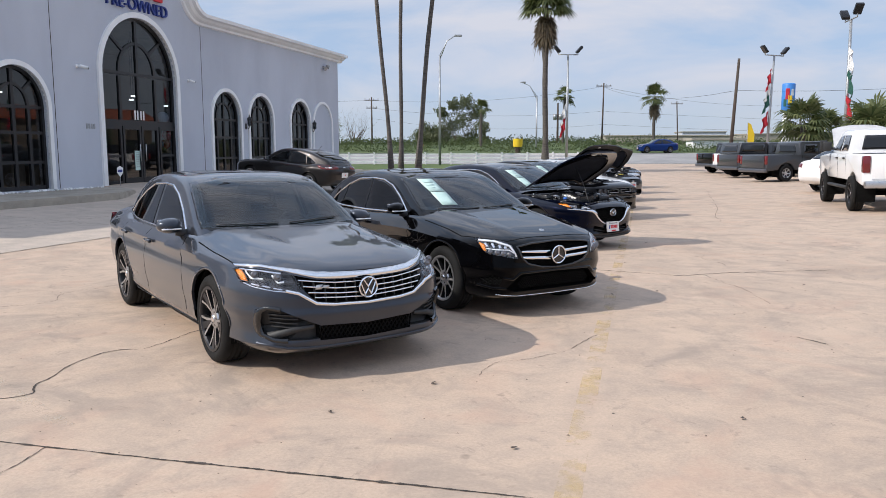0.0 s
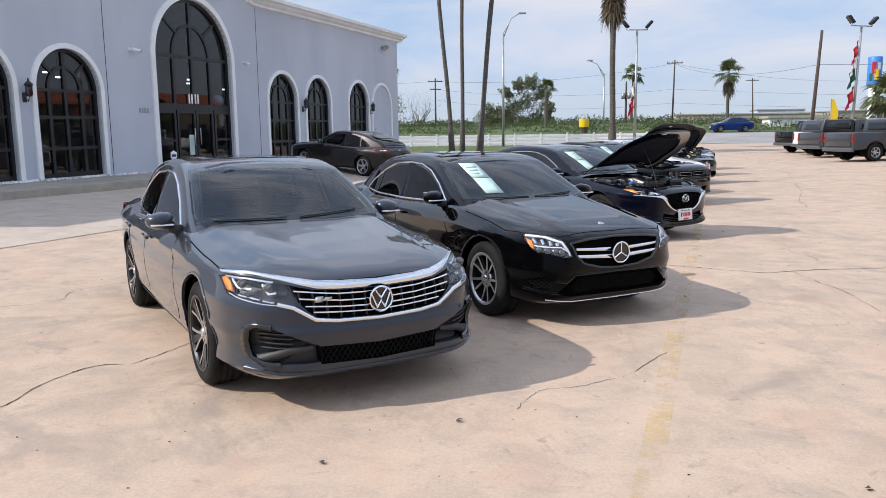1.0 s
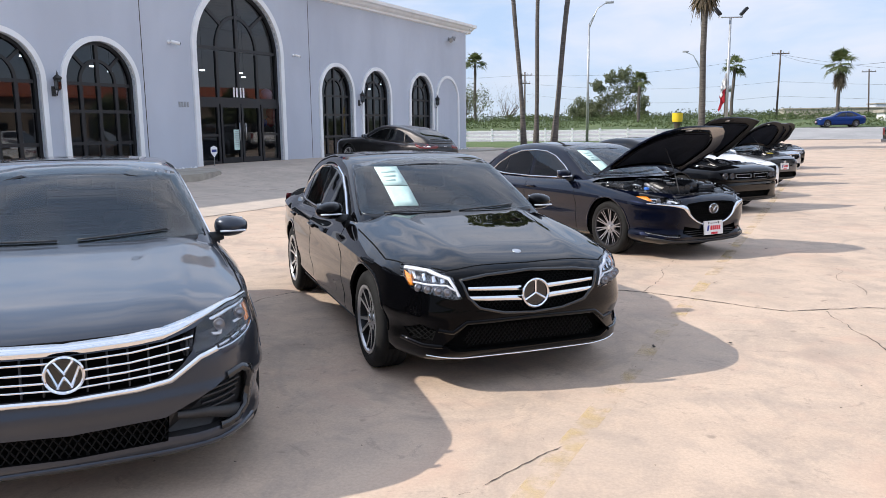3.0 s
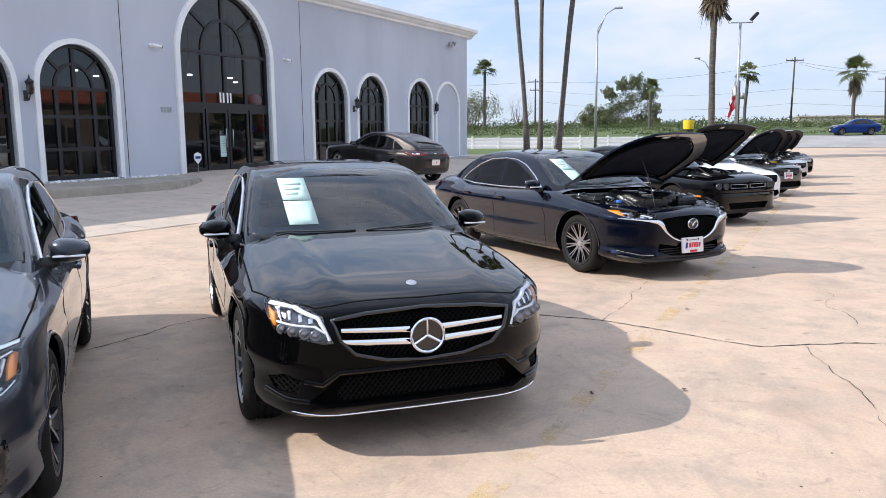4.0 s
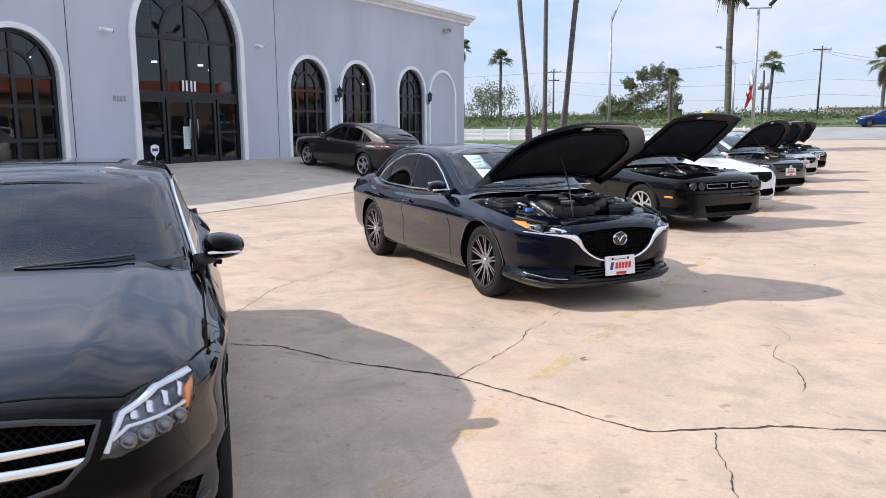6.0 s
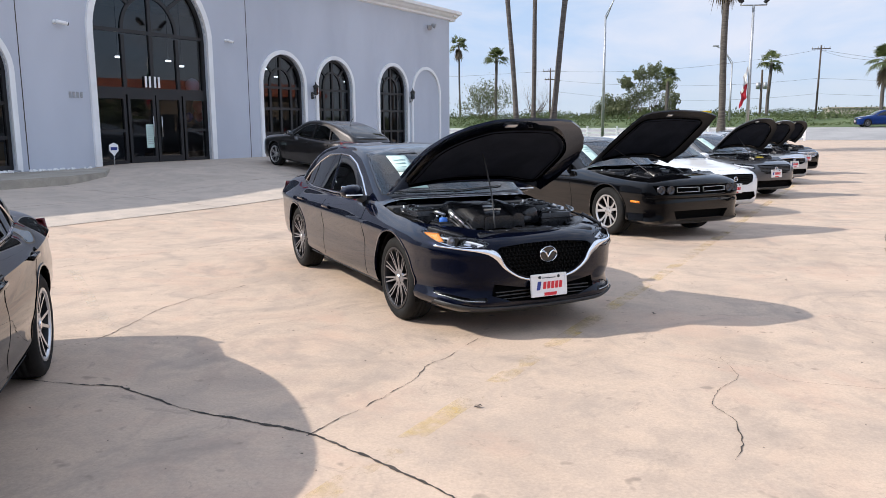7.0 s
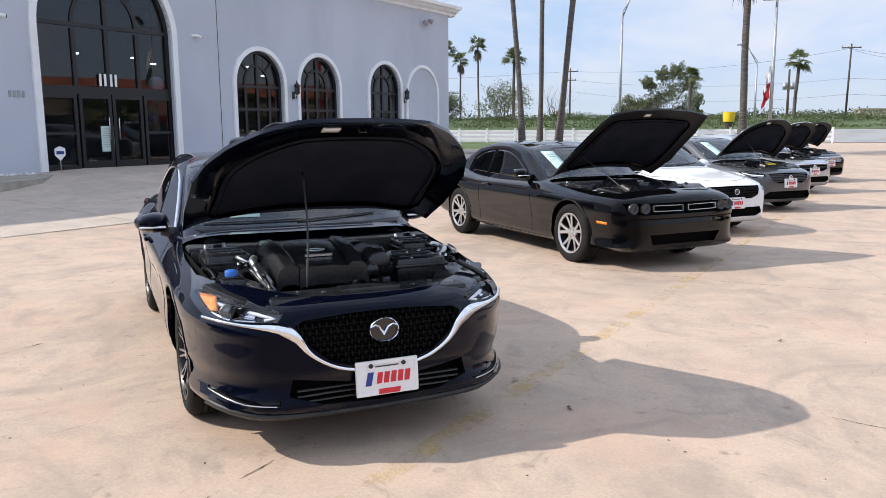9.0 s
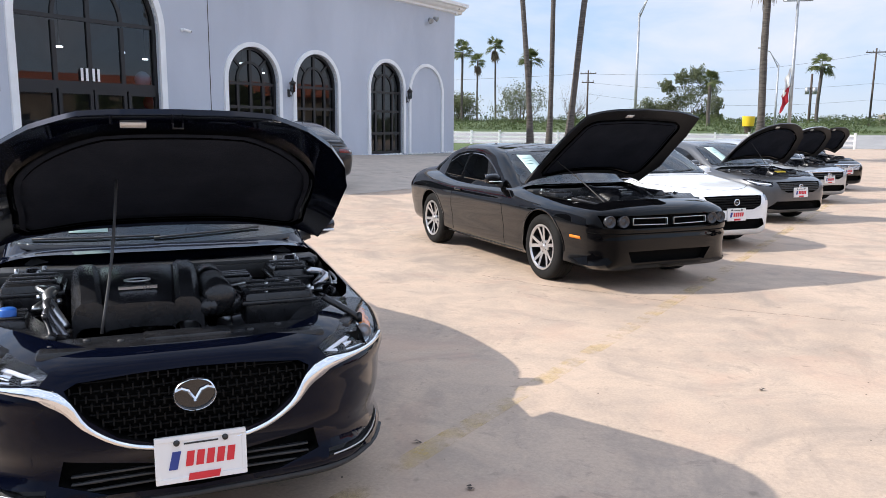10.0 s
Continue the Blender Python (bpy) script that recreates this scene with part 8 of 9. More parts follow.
def row_car(name, m, paint, label, grille_mat, bars, bonnet=None, seed=1, roof=1.41, lamp_mat=M_WHITELENS, plate_z=0.47, low_mat=M_GAP, chrome=False, lower=None):
    """A saloon farther along the row, built from the same parts with its own front."""
    spokes = [(60 * k, 0.045, 0.035, 0, 0) for k in range(6)]
    spec = sedan(2.27, -2.42, 2.72, 0.90, roof=roof, tyre=(0.33, 0.215, 0.22), spokes=spokes, rim_mats=[M_GREYALLOY, M_DARKALLOY, M_SATIN], fine=1.5)
    car, low, cab, bl, bc = build_car(name, spec, m, paint, label)
    gl = [(-0.50, 0.735), (0, 0.745), (0.50, 0.735), (0.44, 0.60), (0.30, 0.55), (-0.30, 0.55), (-0.44, 0.60)]
    gr = opening(car, low, bl, gl, 0.06, "grille", M_GAP, "dark grille")
    for z in bars:
        part("grille_bar", ribbon(bl, [(-0.46, z), (0.46, z)], "front", 0.012 if chrome else 0.02, -0.004, 0.02), grille_mat, gr)
    if chrome:
        part("chrome_trim", ribbon(bl, [(-0.62, 0.735), (-0.5, 0.72), (0, 0.725), (0.5, 0.72), (0.62, 0.735)], "front", 0.025, 0.008, 0.02), M_CHROME, car, "chrome grille bar", True)
    headlamp(car, low, bl, [(2.15, -0.54, 0.73), (2.14, -0.53, 0.66), (2.0, -0.74, 0.66), (1.78, -0.86, 0.76), (1.92, -0.81, 0.78)],
             [([(2.13, -0.56, 0.70), (1.98, -0.74, 0.715), (1.86, -0.82, 0.75)], 0.02, 0.01, lamp_mat), ([(2.11, -0.58, 0.675), (1.98, -0.74, 0.69)], 0.014, 0.014, M_CHROME)], None)
    lowl = lower or [(-0.50, 0.42), (0.50, 0.42), (0.56, 0.33), (0.42, 0.28), (-0.42, 0.28), (-0.56, 0.33)]
    opening(car, low, bl, lowl, 0.07, "lower_intake", low_mat, "black lower intake")
    ring_emblem(car, bl, 0, 0.655, 0.05, 0.045, [([(-0.02, -0.03), (-0.02, 0.03)], 0.01), ([(0.02, -0.03), (0.02, 0.03)], 0.01), ([(-0.02, 0), (0.02, 0)], 0.01)], "small chrome badge")
    plate(car, 2.285, 0.0, plate_z, 4)
    hl = bonnet_loop(2.27, 0.90, 0.18)
    if bonnet:
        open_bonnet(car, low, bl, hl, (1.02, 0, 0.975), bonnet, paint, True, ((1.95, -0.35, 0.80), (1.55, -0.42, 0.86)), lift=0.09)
        engine_bay(car, 1.06, 2.0, 0.76, 0.45, 0.95, seed, (0.03, 0.5), False, False, 0.15)
        if seed == 21:
            bm = bmesh.new()
            box(bm, 1.55, 1.8, -0.15, 0.15, 0.80, 0.90, 0.03)
            part("yellow_cover", bm, M_YELLOW, car, "yellow plastic engine part")
    else:
        part("panel_gap", ribbon(bl, hl, "top", 0.008, 0.0012, 0.004, True, step=0.05), M_GAP, car)
    paper_sheets(car, bc, -0.455, 1.29, 0.19, 0.26, 1)
    wipers(car, bc, [((-0.60, 0.995), (-0.05, 0.99)), ((0.02, 0.99), (0.5, 1.015))])
    rear_lamps(car, bl)
    finish_car(car, low, cab, paint)


def parked_hatch():
    """The saloon that stands nose-in before the house."""
    spokes = [(72 * k + o, 0.04, 0.03, l, 0) for k in range(5) for o, l in ((-6, -4), (6, 4))]
    spec = sedan(2.30, -2.20, 2.69, 0.895, roof=1.43, tyre=(0.325, 0.215, 0.235), spokes=spokes, rim_mats=[M_ALLOY, M_GREYALLOY, M_SATIN], rim_label="silver five-spoke alloy wheel", fine=1.3)
    spec["roof"] = [(1.32, 0.72), (1.07, 0.90), (0.77, 1.075), (0.42, 1.27), (0.15, 1.37), (-0.17, 1.42), (-0.6, 1.43), (-1.05, 1.385), (-1.5, 1.27), (-1.95, 1.11), (-2.12, 0.9)]
    spec["group"] = False
    car, low, cab, bl, bc = build_car("taupe_hatchback", spec, on_lot(-5.55, 27.55, 150.0), M_BROWNPAINT, "taupe metallic hatchback parked before the showroom")
    for s in (-1, 1):
        loop = [(s * 0.30, 0.86), (s * 0.80, 0.83), (s * 0.82, 0.93), (s * 0.62, 0.98), (s * 0.30, 0.94)]
        part("tail_lamp", patch(bl, loop, "rear", 0.005, 0.012, 0.05), M_REDLENS, car, "dark red tail lamp", True)
        bm = bmesh.new()
        patch(bl, [(s * 0.60, 0.885), (s * 0.74, 0.875), (s * 0.74, 0.905), (s * 0.60, 0.915)], "rear", 0.008, 0.008, 0.06, bm)
        part("reversing_lamp", bm, M_WHITELENS, car)
    part("spoiler", ribbon(bl, [(-0.72, 1.0), (0, 1.01), (0.72, 1.0)], "rear", 0.03, 0.02, 0.03), M_GLOSSBLACK, car, "gloss black spoiler", True)
    part("rear_panel", patch(bl, [(-0.30, 0.86), (0.30, 0.86), (0.30, 0.96), (-0.30, 0.96)], "rear", 0.004, 0.01, 0.06), M_GLOSSBLACK, car, "", True)
    part("rear_badge", patch(bl, [(-0.06, 0.90), (0.06, 0.90), (0.06, 0.93), (-0.06, 0.93)], "rear", 0.010, 0.008, 0.1), M_SATIN, car)
    plate(car, -2.215, 0.0, 0.66, -6, rear=True)
    bm = bmesh.new()
    tube(bm, [(-1.0, 0.0, 1.40), (-1.12, 0.0, 1.56)], 0.006, 6)
    part("roof_aerial", bm, M_BLACKPLASTIC, car)
    finish_car(car, low, cab, M_BROWNPAINT)


def pickup(name, m, paint, label, cap=None, lift=0.0, hood_up=False, flare=False, white=False):
    """A crew-cab pickup: cab, bonnet, load bed, tailgate, big wheels."""
    r = 0.40 + 0.06 * (lift > 0)
    z0 = 0.50 + lift
    spokes = [(60 * k, 0.06, 0.05, 0, 0) for k in range(6)]
    car = empty(name, m, label, "pickup truck", "pickup trucks")
    h, wb = 0.99, 3.75
    xs = [(-2.95, 0.96), (-2.85, 0.985), (0.2, 1.0), (2.5, 0.99), (2.75, 0.94), (2.85, 0.82)]

    def hull(outline, y, bevel=0.04, tuck=0.06):
        bm = bmesh.new()
        prism(bm, outline, 2 * y, Matrix(((1, 0, 0, 0), (0, 0, 1, -y), (0, 1, 0, 0), (0, 0, 0, 1))))
        fix(bm)
        bmesh.ops.bevel(bm, geom=list(bm.edges), offset=bevel, segments=3, affect="EDGES", profile=0.5)
        return bm
    wx = (wb / 2 + 0.05, -wb / 2 + 0.05)
    ra = r + 0.09

    def arch(x, n=10):
        return [(x + ra * math.cos(a), r + ra * math.sin(a)) for a in (math.pi * k / n for k in range(n + 1)) if r + ra * math.sin(a) > z0 - 0.05]
    # lower side profile with wheel openings, from nose to tail
    prof = [(2.78, z0)] + [(2.85, z0 + 0.1), (2.86, z0 + 0.55), (2.78, z0 + 0.70), (1.45, z0 + 0.78), (-1.0, z0 + 0.78), (-2.92, z0 + 0.78), (-2.95, z0 + 0.1), (-2.9, z0)]
    under = arch(wx[1])[::-1] + arch(wx[0])[::-1]
    loop = prof + [(x, max(z, z0)) for x, z in under]
    body = part("body", hull(loop, h, 0.035), paint, car, "", 35)
    cab = [(1.35, z0 + 0.76), (0.62, z0 + 1.36), (0.35, z0 + 1.42), (-0.85, z0 + 1.41), (-0.98, z0 + 1.34), (-1.02, z0 + 0.76)]
    bm = hull(cab, 0.86, 0.06)
    for v in bm.verts:
        k = max(0.0, v.co.z - z0 - 0.76) / 0.66
        v.co.y *= 1.08 - 0.18 * k
    part("cab", bm, paint, car, "", 35)
    bt = BVHTree.FromBMesh(_copy_of(bm_of(car, "cab")))
    for view in ("right", "left"):
        for lp in ([(1.02, z0 + 0.86), (0.62, z0 + 1.22), (0.30, z0 + 1.28), (0.12, z0 + 1.28), (0.12, z0 + 0.84)], [(0.02, z0 + 0.84), (0.02, z0 + 1.28), (-0.72, z0 + 1.27), (-0.80, z0 + 0.86)]):
            part("side_window", patch(bt, lp, view, 0.006, 0.004, 0.12), M_GLOSSBLACK, car, "dark tinted side window", True)
    part("rear_window", patch(bt, [(-0.62, z0 + 0.88), (0.62, z0 + 0.88), (0.55, z0 + 1.26), (-0.55, z0 + 1.26)], "rear", 0.006, 0.004, 0.12), M_GLOSSBLACK, car, "dark rear window", True)
    part("windshield", patch(bt, [(-0.70, z0 + 0.88), (0.70, z0 + 0.88), (0.62, z0 + 1.30), (-0.62, z0 + 1.30)], "front", 0.006, 0.004, 0.12), M_GLOSSBLACK, car, "", True)
    if cap:
        capl = [(-1.06, z0 + 0.76), (-1.06, z0 + 1.40), (-1.2, z0 + 1.43), (-2.75, z0 + 1.41), (-2.92, z0 + 0.80)]
        bm = hull(capl, 0.84, 0.05)
        part("bed_cap", bm, cap, car, "fibreglass bed cap", 35)
        bq = BVHTree.FromBMesh(_copy_of(bm_of(car, "bed_cap")))
        for view in ("right", "left"):
            part("cap_window", patch(bq, [(-1.25, z0 + 0.92), (-1.25, z0 + 1.30), (-2.6, z0 + 1.28), (-2.7, z0 + 0.92)], view, 0.006, 0.004, 0.2), M_GLOSSBLACK, car, "", True)
        part("cap_rear_window", patch(bq, [(-0.66, z0 + 0.90), (0.66, z0 + 0.90), (0.60, z0 + 1.28), (-0.60, z0 + 1.28)], "rear", 0.006, 0.004, 0.15), M_GLOSSBLACK, car, "", True)
    else:
        bm = bmesh.new()
        box(bm, -2.86, -1.10, -0.86, 0.86, z0 + 0.30, z0 + 0.785)
        part("load_bed", bm, M_BLACKPLASTIC, car)
    bm = bmesh.new()
    box(bm, -2.985, -2.94, -0.80, 0.80, z0 + 0.16, z0 + 0.76, 0.02)
    part("tailgate", bm, paint, car, "", 35)
    bm = bmesh.new()
    box(bm, -3.08, -2.90, -0.95, 0.95, z0 - 0.06, z0 + 0.12, 0.03)
    part("rear_bumper", bm, M_GREYALLOY if not flare else M_SATIN, car, "metal rear bumper", 35)
    for s in (-1, 1):
        bm = bmesh.new()
        box(bm, -2.97, -2.80, s * 0.90 - 0.085, s * 0.90 + 0.095, z0 + 0.32, z0 + 0.74, 0.025)
        part("tail_lamp", bm, M_REDLENS, car, "tall red tail lamp", 35)
        bm = bmesh.new()
        box(bm, 2.74, 2.88, s * 0.78 - 0.16, s * 0.78 + 0.16, z0 + 0.38, z0 + 0.62, 0.03)
        part("headlight", bm, M_WHITELENS, car, "", 35)
        bm = bmesh.new()
        box(bm, 0.92, 1.06, s * 1.12 - 0.12, s * 1.12 + 0.12, z0 + 0.84, z0 + 1.12, 0.04)
        tube(bm, [(1.0, s * 0.9, z0 + 0.90), (1.0, s * 1.06, z0 + 0.92)], 0.03)
        part("wing_mirror", bm, M_BLACKPLASTIC, car, "", 35)
        for x in (0.22, -0.72):
            bm = bmesh.new()
            box(bm, x - 0.11, x + 0.11, s * 1.0 - 0.02, s * 1.0 + 0.025, z0 + 0.64, z0 + 0.68, 0.01)
            part("door_handle", bm, M_BLACKPLASTIC, car)
        for x0, z1, z2 in ((1.18, z0, z0 + 0.76), (0.10, z0, z0 + 0.76), (-0.95, z0 + 0.2, z0 + 0.76)):
            bm = bmesh.new()
            box(bm, x0 - 0.005, x0 + 0.005, s * h - 0.003, s * h + 0.003, z1 + 0.04, z2)
            part("panel_gap", bm, M_GAP, car)
        bm = bmesh.new()
        tube(bm, [(1.3, s * 0.98, z0 - 0.12), (-1.2, s * 0.98, z0 - 0.12)], 0.05, 8)
        part("side_step", bm, M_BLACKPLASTIC, car)
        for x in wx:
            part("wheel_well", well_mesh(x, r, ra + 0.01, h - 0.012, 0.55, s), M_WELL, car)
    bm = bmesh.new()
    box(bm, 2.80, 2.90, -0.58, 0.58, z0 + 0.28, z0 + 0.64, 0.03)
    part("grille", bm, M_BLACKPLASTIC, car, "", 35)
    bm = bmesh.new()
    box(bm, 2.78, 2.96, -0.95, 0.95, z0 - 0.05, z0 + 0.2, 0.04)
    part("front_bumper", bm, M_SATIN, car, "", 35)
    bm = bmesh.new()
    box(bm, -2.5, 2.4, -0.5, 0.5, z0 - 0.14, z0 + 0.05)
    for x in wx:
        tube(bm, [(x, -0.8, r), (x, 0.8, r)], 0.06, 8)
    part("frame", bm, M_WELL, car)
    if hood_up:
        bm = bmesh.new()
        rows = []
        hm = pose(1.36, 0, z0 + 0.84, 0, -33)
        for i in range(9):
            u = i / 8
            hw = 0.86 - 0.10 * u
            rows.append([bm.verts.new(hm @ Vector((1.30 * u - 0.10 * (v / 6) ** 2 * u, hw * v / 6, 0.10 * math.sin(math.pi * (0.15 + 0.55 * u)) - 0.07 * (v / 6) ** 4))) for v in range(-6, 7)])
        for p, q in zip(rows, rows[1:]):
            for k in range(12):
                bm.faces.new((p[k], q[k], q[k + 1], p[k + 1])).smooth = True
        bmesh.ops.solidify(bm, geom=list(bm.faces), thickness=0.03)
        part("hood", fix(bm), paint, car, "raised hood", 35)
        for s in (-1, 1):
            bm = bmesh.new()
            box(bm, 1.02, 1.12, s * 1.20 - 0.10, s * 1.20 + 0.10, z0 + 0.84, z0 + 1.16, 0.03)
            tube(bm, [(1.07, s * 0.90, z0 + 0.92), (1.07, s * 1.15, z0 + 0.96)], 0.03)
            part("tow_mirror", bm, M_BLACKPLASTIC, car, "tall black tow mirror", 35)
    first, made = None, {}
    rim = r * 0.58
    rim_mats = [M_DARKALLOY if lift else M_ALLOY, M_DARKALLOY, M_SATIN]
    for x in wx:
        for s in (-1, 1):
            mm = pose(x, s * (h - 0.14 + (0.06 if lift else 0)), r, 0, rng.uniform(-170, 170), 0 if s < 0 else 180)
            if first is None:
                first = part("wheel", rim_mesh(rim, 0.27, spokes, 0), rim_mats, car, "truck wheel", 30)
                first.matrix_basis = mm
                tyre = part("tyre", tyre_mesh(r, 0.30, rim), M_TYRE, first, "chunky black tyre", True)
                add_spokes(first, made, rim, 0.27, spokes, rim_mats)
            else:
                o = shared("wheel", first, car, mm, "truck wheel")
                shared("tyre", tyre, o, Matrix(), "chunky black tyre")
                add_spokes(o, made, rim, 0.27, spokes, rim_mats)
    return car


def bm_of(car, name):
    for o in car.children:
        if o.name.split(".")[0] == name:
            found = o
    bm = bmesh.new()
    bm.from_mesh(found.data)
    return bm


def _copy_of(bm):
    return bm


black_coupe()
row_car("white_sedan", on_lot(3.36, 23.61, -48.0), M_WHITEPAINT, "white compact sedan with a black grille on the lot", M_DARKMESH, (0.71, 0.68, 0.645, 0.61, 0.58), None, 3, plate_z=0.49)
row_car("mid_grey_sedan", on_lot(4.52, 27.40, -48.0), M_MIDGREYPAINT, "grey sedan with its hood open in the row", M_BLACKPLASTIC, (0.71, 0.68, 0.65, 0.62, 0.59), 49, 21, plate_z=0.55, lower=[(-0.5, 0.40), (0.5, 0.40), (0.66, 0.27), (0.45, 0.25), (-0.45, 0.25), (-0.66, 0.27)])
row_car("silver_sedan", on_lot(5.55, 31.85, -48.0), M_SILVERPAINT, "silver-white sedan with its hood open in the row", M_GLOSSBLACK, (0.70, 0.66, 0.62), 47, 31, plate_z=0.55, chrome=True)
row_car("dark_sedan", on_lot(6.55, 36.0, -48.0), M_BLACKPAINT, "black sedan with a chrome-slatted grille and open hood", M_CHROME, (0.715, 0.69, 0.665, 0.64, 0.615, 0.59), 47, 41, plate_z=0.55, chrome=True)
parked_hatch()
row_car("white_crossover", on_lot(15.3, 28.9, 16.0) @ Matrix.Diagonal((1.0, 1.02, 1.14, 1)), M_WHITEPAINT, "white crossover parked among the trucks", M_GLOSSBLACK, (0.70, 0.66, 0.62), None, 5)
row_car("blue_crossover", on_lot(23.8, 91.6, 183.0, 1.0) @ Matrix.Diagonal((1.0, 1.02, 1.16, 1)), M_BLUEPAINT, "blue crossover parked beside the road", M_GLOSSBLACK, (0.70, 0.66, 0.62), None, 6)
pickup("grey_pickup", on_lot(17.5, 38.9, 17), M_TRUCKGREY, "grey crew-cab pickup with chrome bumper", None)
pickup("slate_pickup", on_lot(18.1, 44.1, 17), M_TRUCKGREY, "slate grey pickup with a bed cap", M_TRUCKGREY)
pickup("white_pickup", on_lot(19.0, 47.6, 17), M_WHITEPAINT, "white pickup with a dark bed cap", M_BLACKPAINT)
pickup("black_pickup", on_lot(19.2, 51.4, 17), M_BLACKPAINT, "black pickup at the end of the row", None)
pickup("lifted_white_pickup", on_lot(12.02, 22.0, 74.5), M_WHITEPAINT, "lifted white crew-cab pickup with its hood up", None, 0.20, True, True)

# ---- plants ----
def leaf_quad(bm, c, size, r, squash=0.7):
    n = Vector((r.uniform(-1, 1), r.uniform(-1, 1), r.uniform(-0.3, 1))).normalized()
    u = n.orthogonal().normalized()
    u = (u * math.cos(a := r.uniform(0, 6.28)) + n.cross(u) * math.sin(a)).normalized()
    v = n.cross(u) * squash
    bm += [c - u * size, c - v * size * 0.6, c + u * size, c + v * size * 0.6]


def leaf_mesh(corners):
    """One mesh of many four-cornered leaves."""
    me = bpy.data.meshes.new("leaves")
    n = len(corners)
    me.from_pydata([tuple(c) for c in corners], [], [(k, k + 1, k + 2, k + 3) for k in range(0, n, 4)])
    bm = bmesh.new()
    bm.from_mesh(me)
    bpy.data.meshes.remove(me)
    return bm


def leafy_tree(name, x, y, z, height, width, label, seed, leaves=2600, mat=M_LEAF, bare=False, size=0.22, lobes=()):
    r = random.Random(seed)
    t = empty(name, pose(x, y, z), label, "tree")
    bm, tips = bmesh.new(), []
    trunk_h = height * (0.25 if not bare else 0.3)
    for k in range(1 if not bare else 2):
        o = Vector((0.4 * k, 0, 0))
        tube(bm, [o, o + Vector((0.1, 0, trunk_h * 0.5)), o + Vector((r.uniform(-0.3, 0.3), 0, trunk_h))], [height * 0.028, height * 0.022, height * 0.016], 8)

    def limb(p, d, length, rad, depth):
        q, pts, radii = p.copy(), [p.copy()], [rad]
        for i in range(4):
            d = (d + Vector((r.uniform(-0.3, 0.3), r.uniform(-0.3, 0.3), r.uniform(-0.1, 0.25)))).normalized()
            q = q + d * length / 4
            pts.append(q.copy())
            radii.append(rad * (1 - 0.18 * (i + 1)))
        tube(bm, pts, radii, 5)
        tips.extend(pts[2:])
        if depth:
            for _ in range(3 if depth > 1 else 4):
                a = r.uniform(0, 6.28)
                limb(pts[r.choice((2, 3, 4))], (d + Vector((math.cos(a), math.sin(a), r.uniform(-0.1, 0.6))) * 0.9).normalized(), length * 0.62, radii[-1] * 0.8, depth - 1)
    for k in range(10):
        a = 2 * math.pi * k / 10 + r.uniform(-0.3, 0.3)
        limb(Vector((0, 0, trunk_h * r.uniform(0.5, 1.0))), Vector((math.cos(a) * width / height, math.sin(a) * width / height, r.uniform(0.15, 1.15) if not bare else r.uniform(0.6, 1.1))).normalized(), height * 0.36, height * 0.011, 2 if not bare else 3)
    part("trunk", bm, M_BARK, t, "brown branching trunk")
    if not bare:
        bm = []
        for k in range(leaves):
            if lobes:
                lx, lz, lr = r.choice(lobes)
                d = Vector((r.gauss(0, 1), r.gauss(0, 1), r.gauss(0, 1))).normalized()
                c = Vector((lx, 0.6 * lx * math.sin(lz * 2.1), lz)) + d * lr * 1.22 * r.random() ** 0.42 * (0.78 + 0.35 * math.sin(5 * d.x + 3 * lz) * math.sin(4 * d.z + lx))
            else:
                c = r.choice(tips) + Vector((r.gauss(0, 1), r.gauss(0, 1), r.gauss(0, 0.8))) * height * 0.055
            leaf_quad(bm, c, size * r.uniform(0.6, 1.4), r)
        part("crown", leaf_mesh(bm), mat, t, "loose green foliage with gaps")
    return t


def frond(bm, base, direction, length, r, droop, blades=15, mat=0, fan=True):
    """A palm leaf: a stalk and a fan of narrow blades."""
    d = direction.normalized()
    side = d.cross(AZ)
    side = side.normalized() if side.length > 0.1 else Vector((1, 0, 0))
    up = side.cross(d)
    stalk = length * 0.45
    p = base + d * stalk - AZ * droop * 0.12 * length
    w = 0.012 * length
    bm.faces.new([bm.verts.new(q) for q in (base + side * w, base - side * w, p - side * w, p + side * w)]).material_index = mat
    for k in range(blades):
        th = radians(-95 + 190 * k / (blades - 1))
        e = (d * math.cos(th) + side * math.sin(th)).normalized()
        ln = length * 0.58 * (0.75 + 0.25 * math.cos(th)) * r.uniform(0.85, 1.1)
        q = p + e * ln * 0.55 + up * 0.03
        tip = p + e * ln - AZ * (droop * ln * r.uniform(0.25, 0.6))
        s = e.cross(up).normalized() * length * 0.035
        bm.faces.new([bm.verts.new(v) for v in (p, q - s, tip, q + s)]).material_index = mat


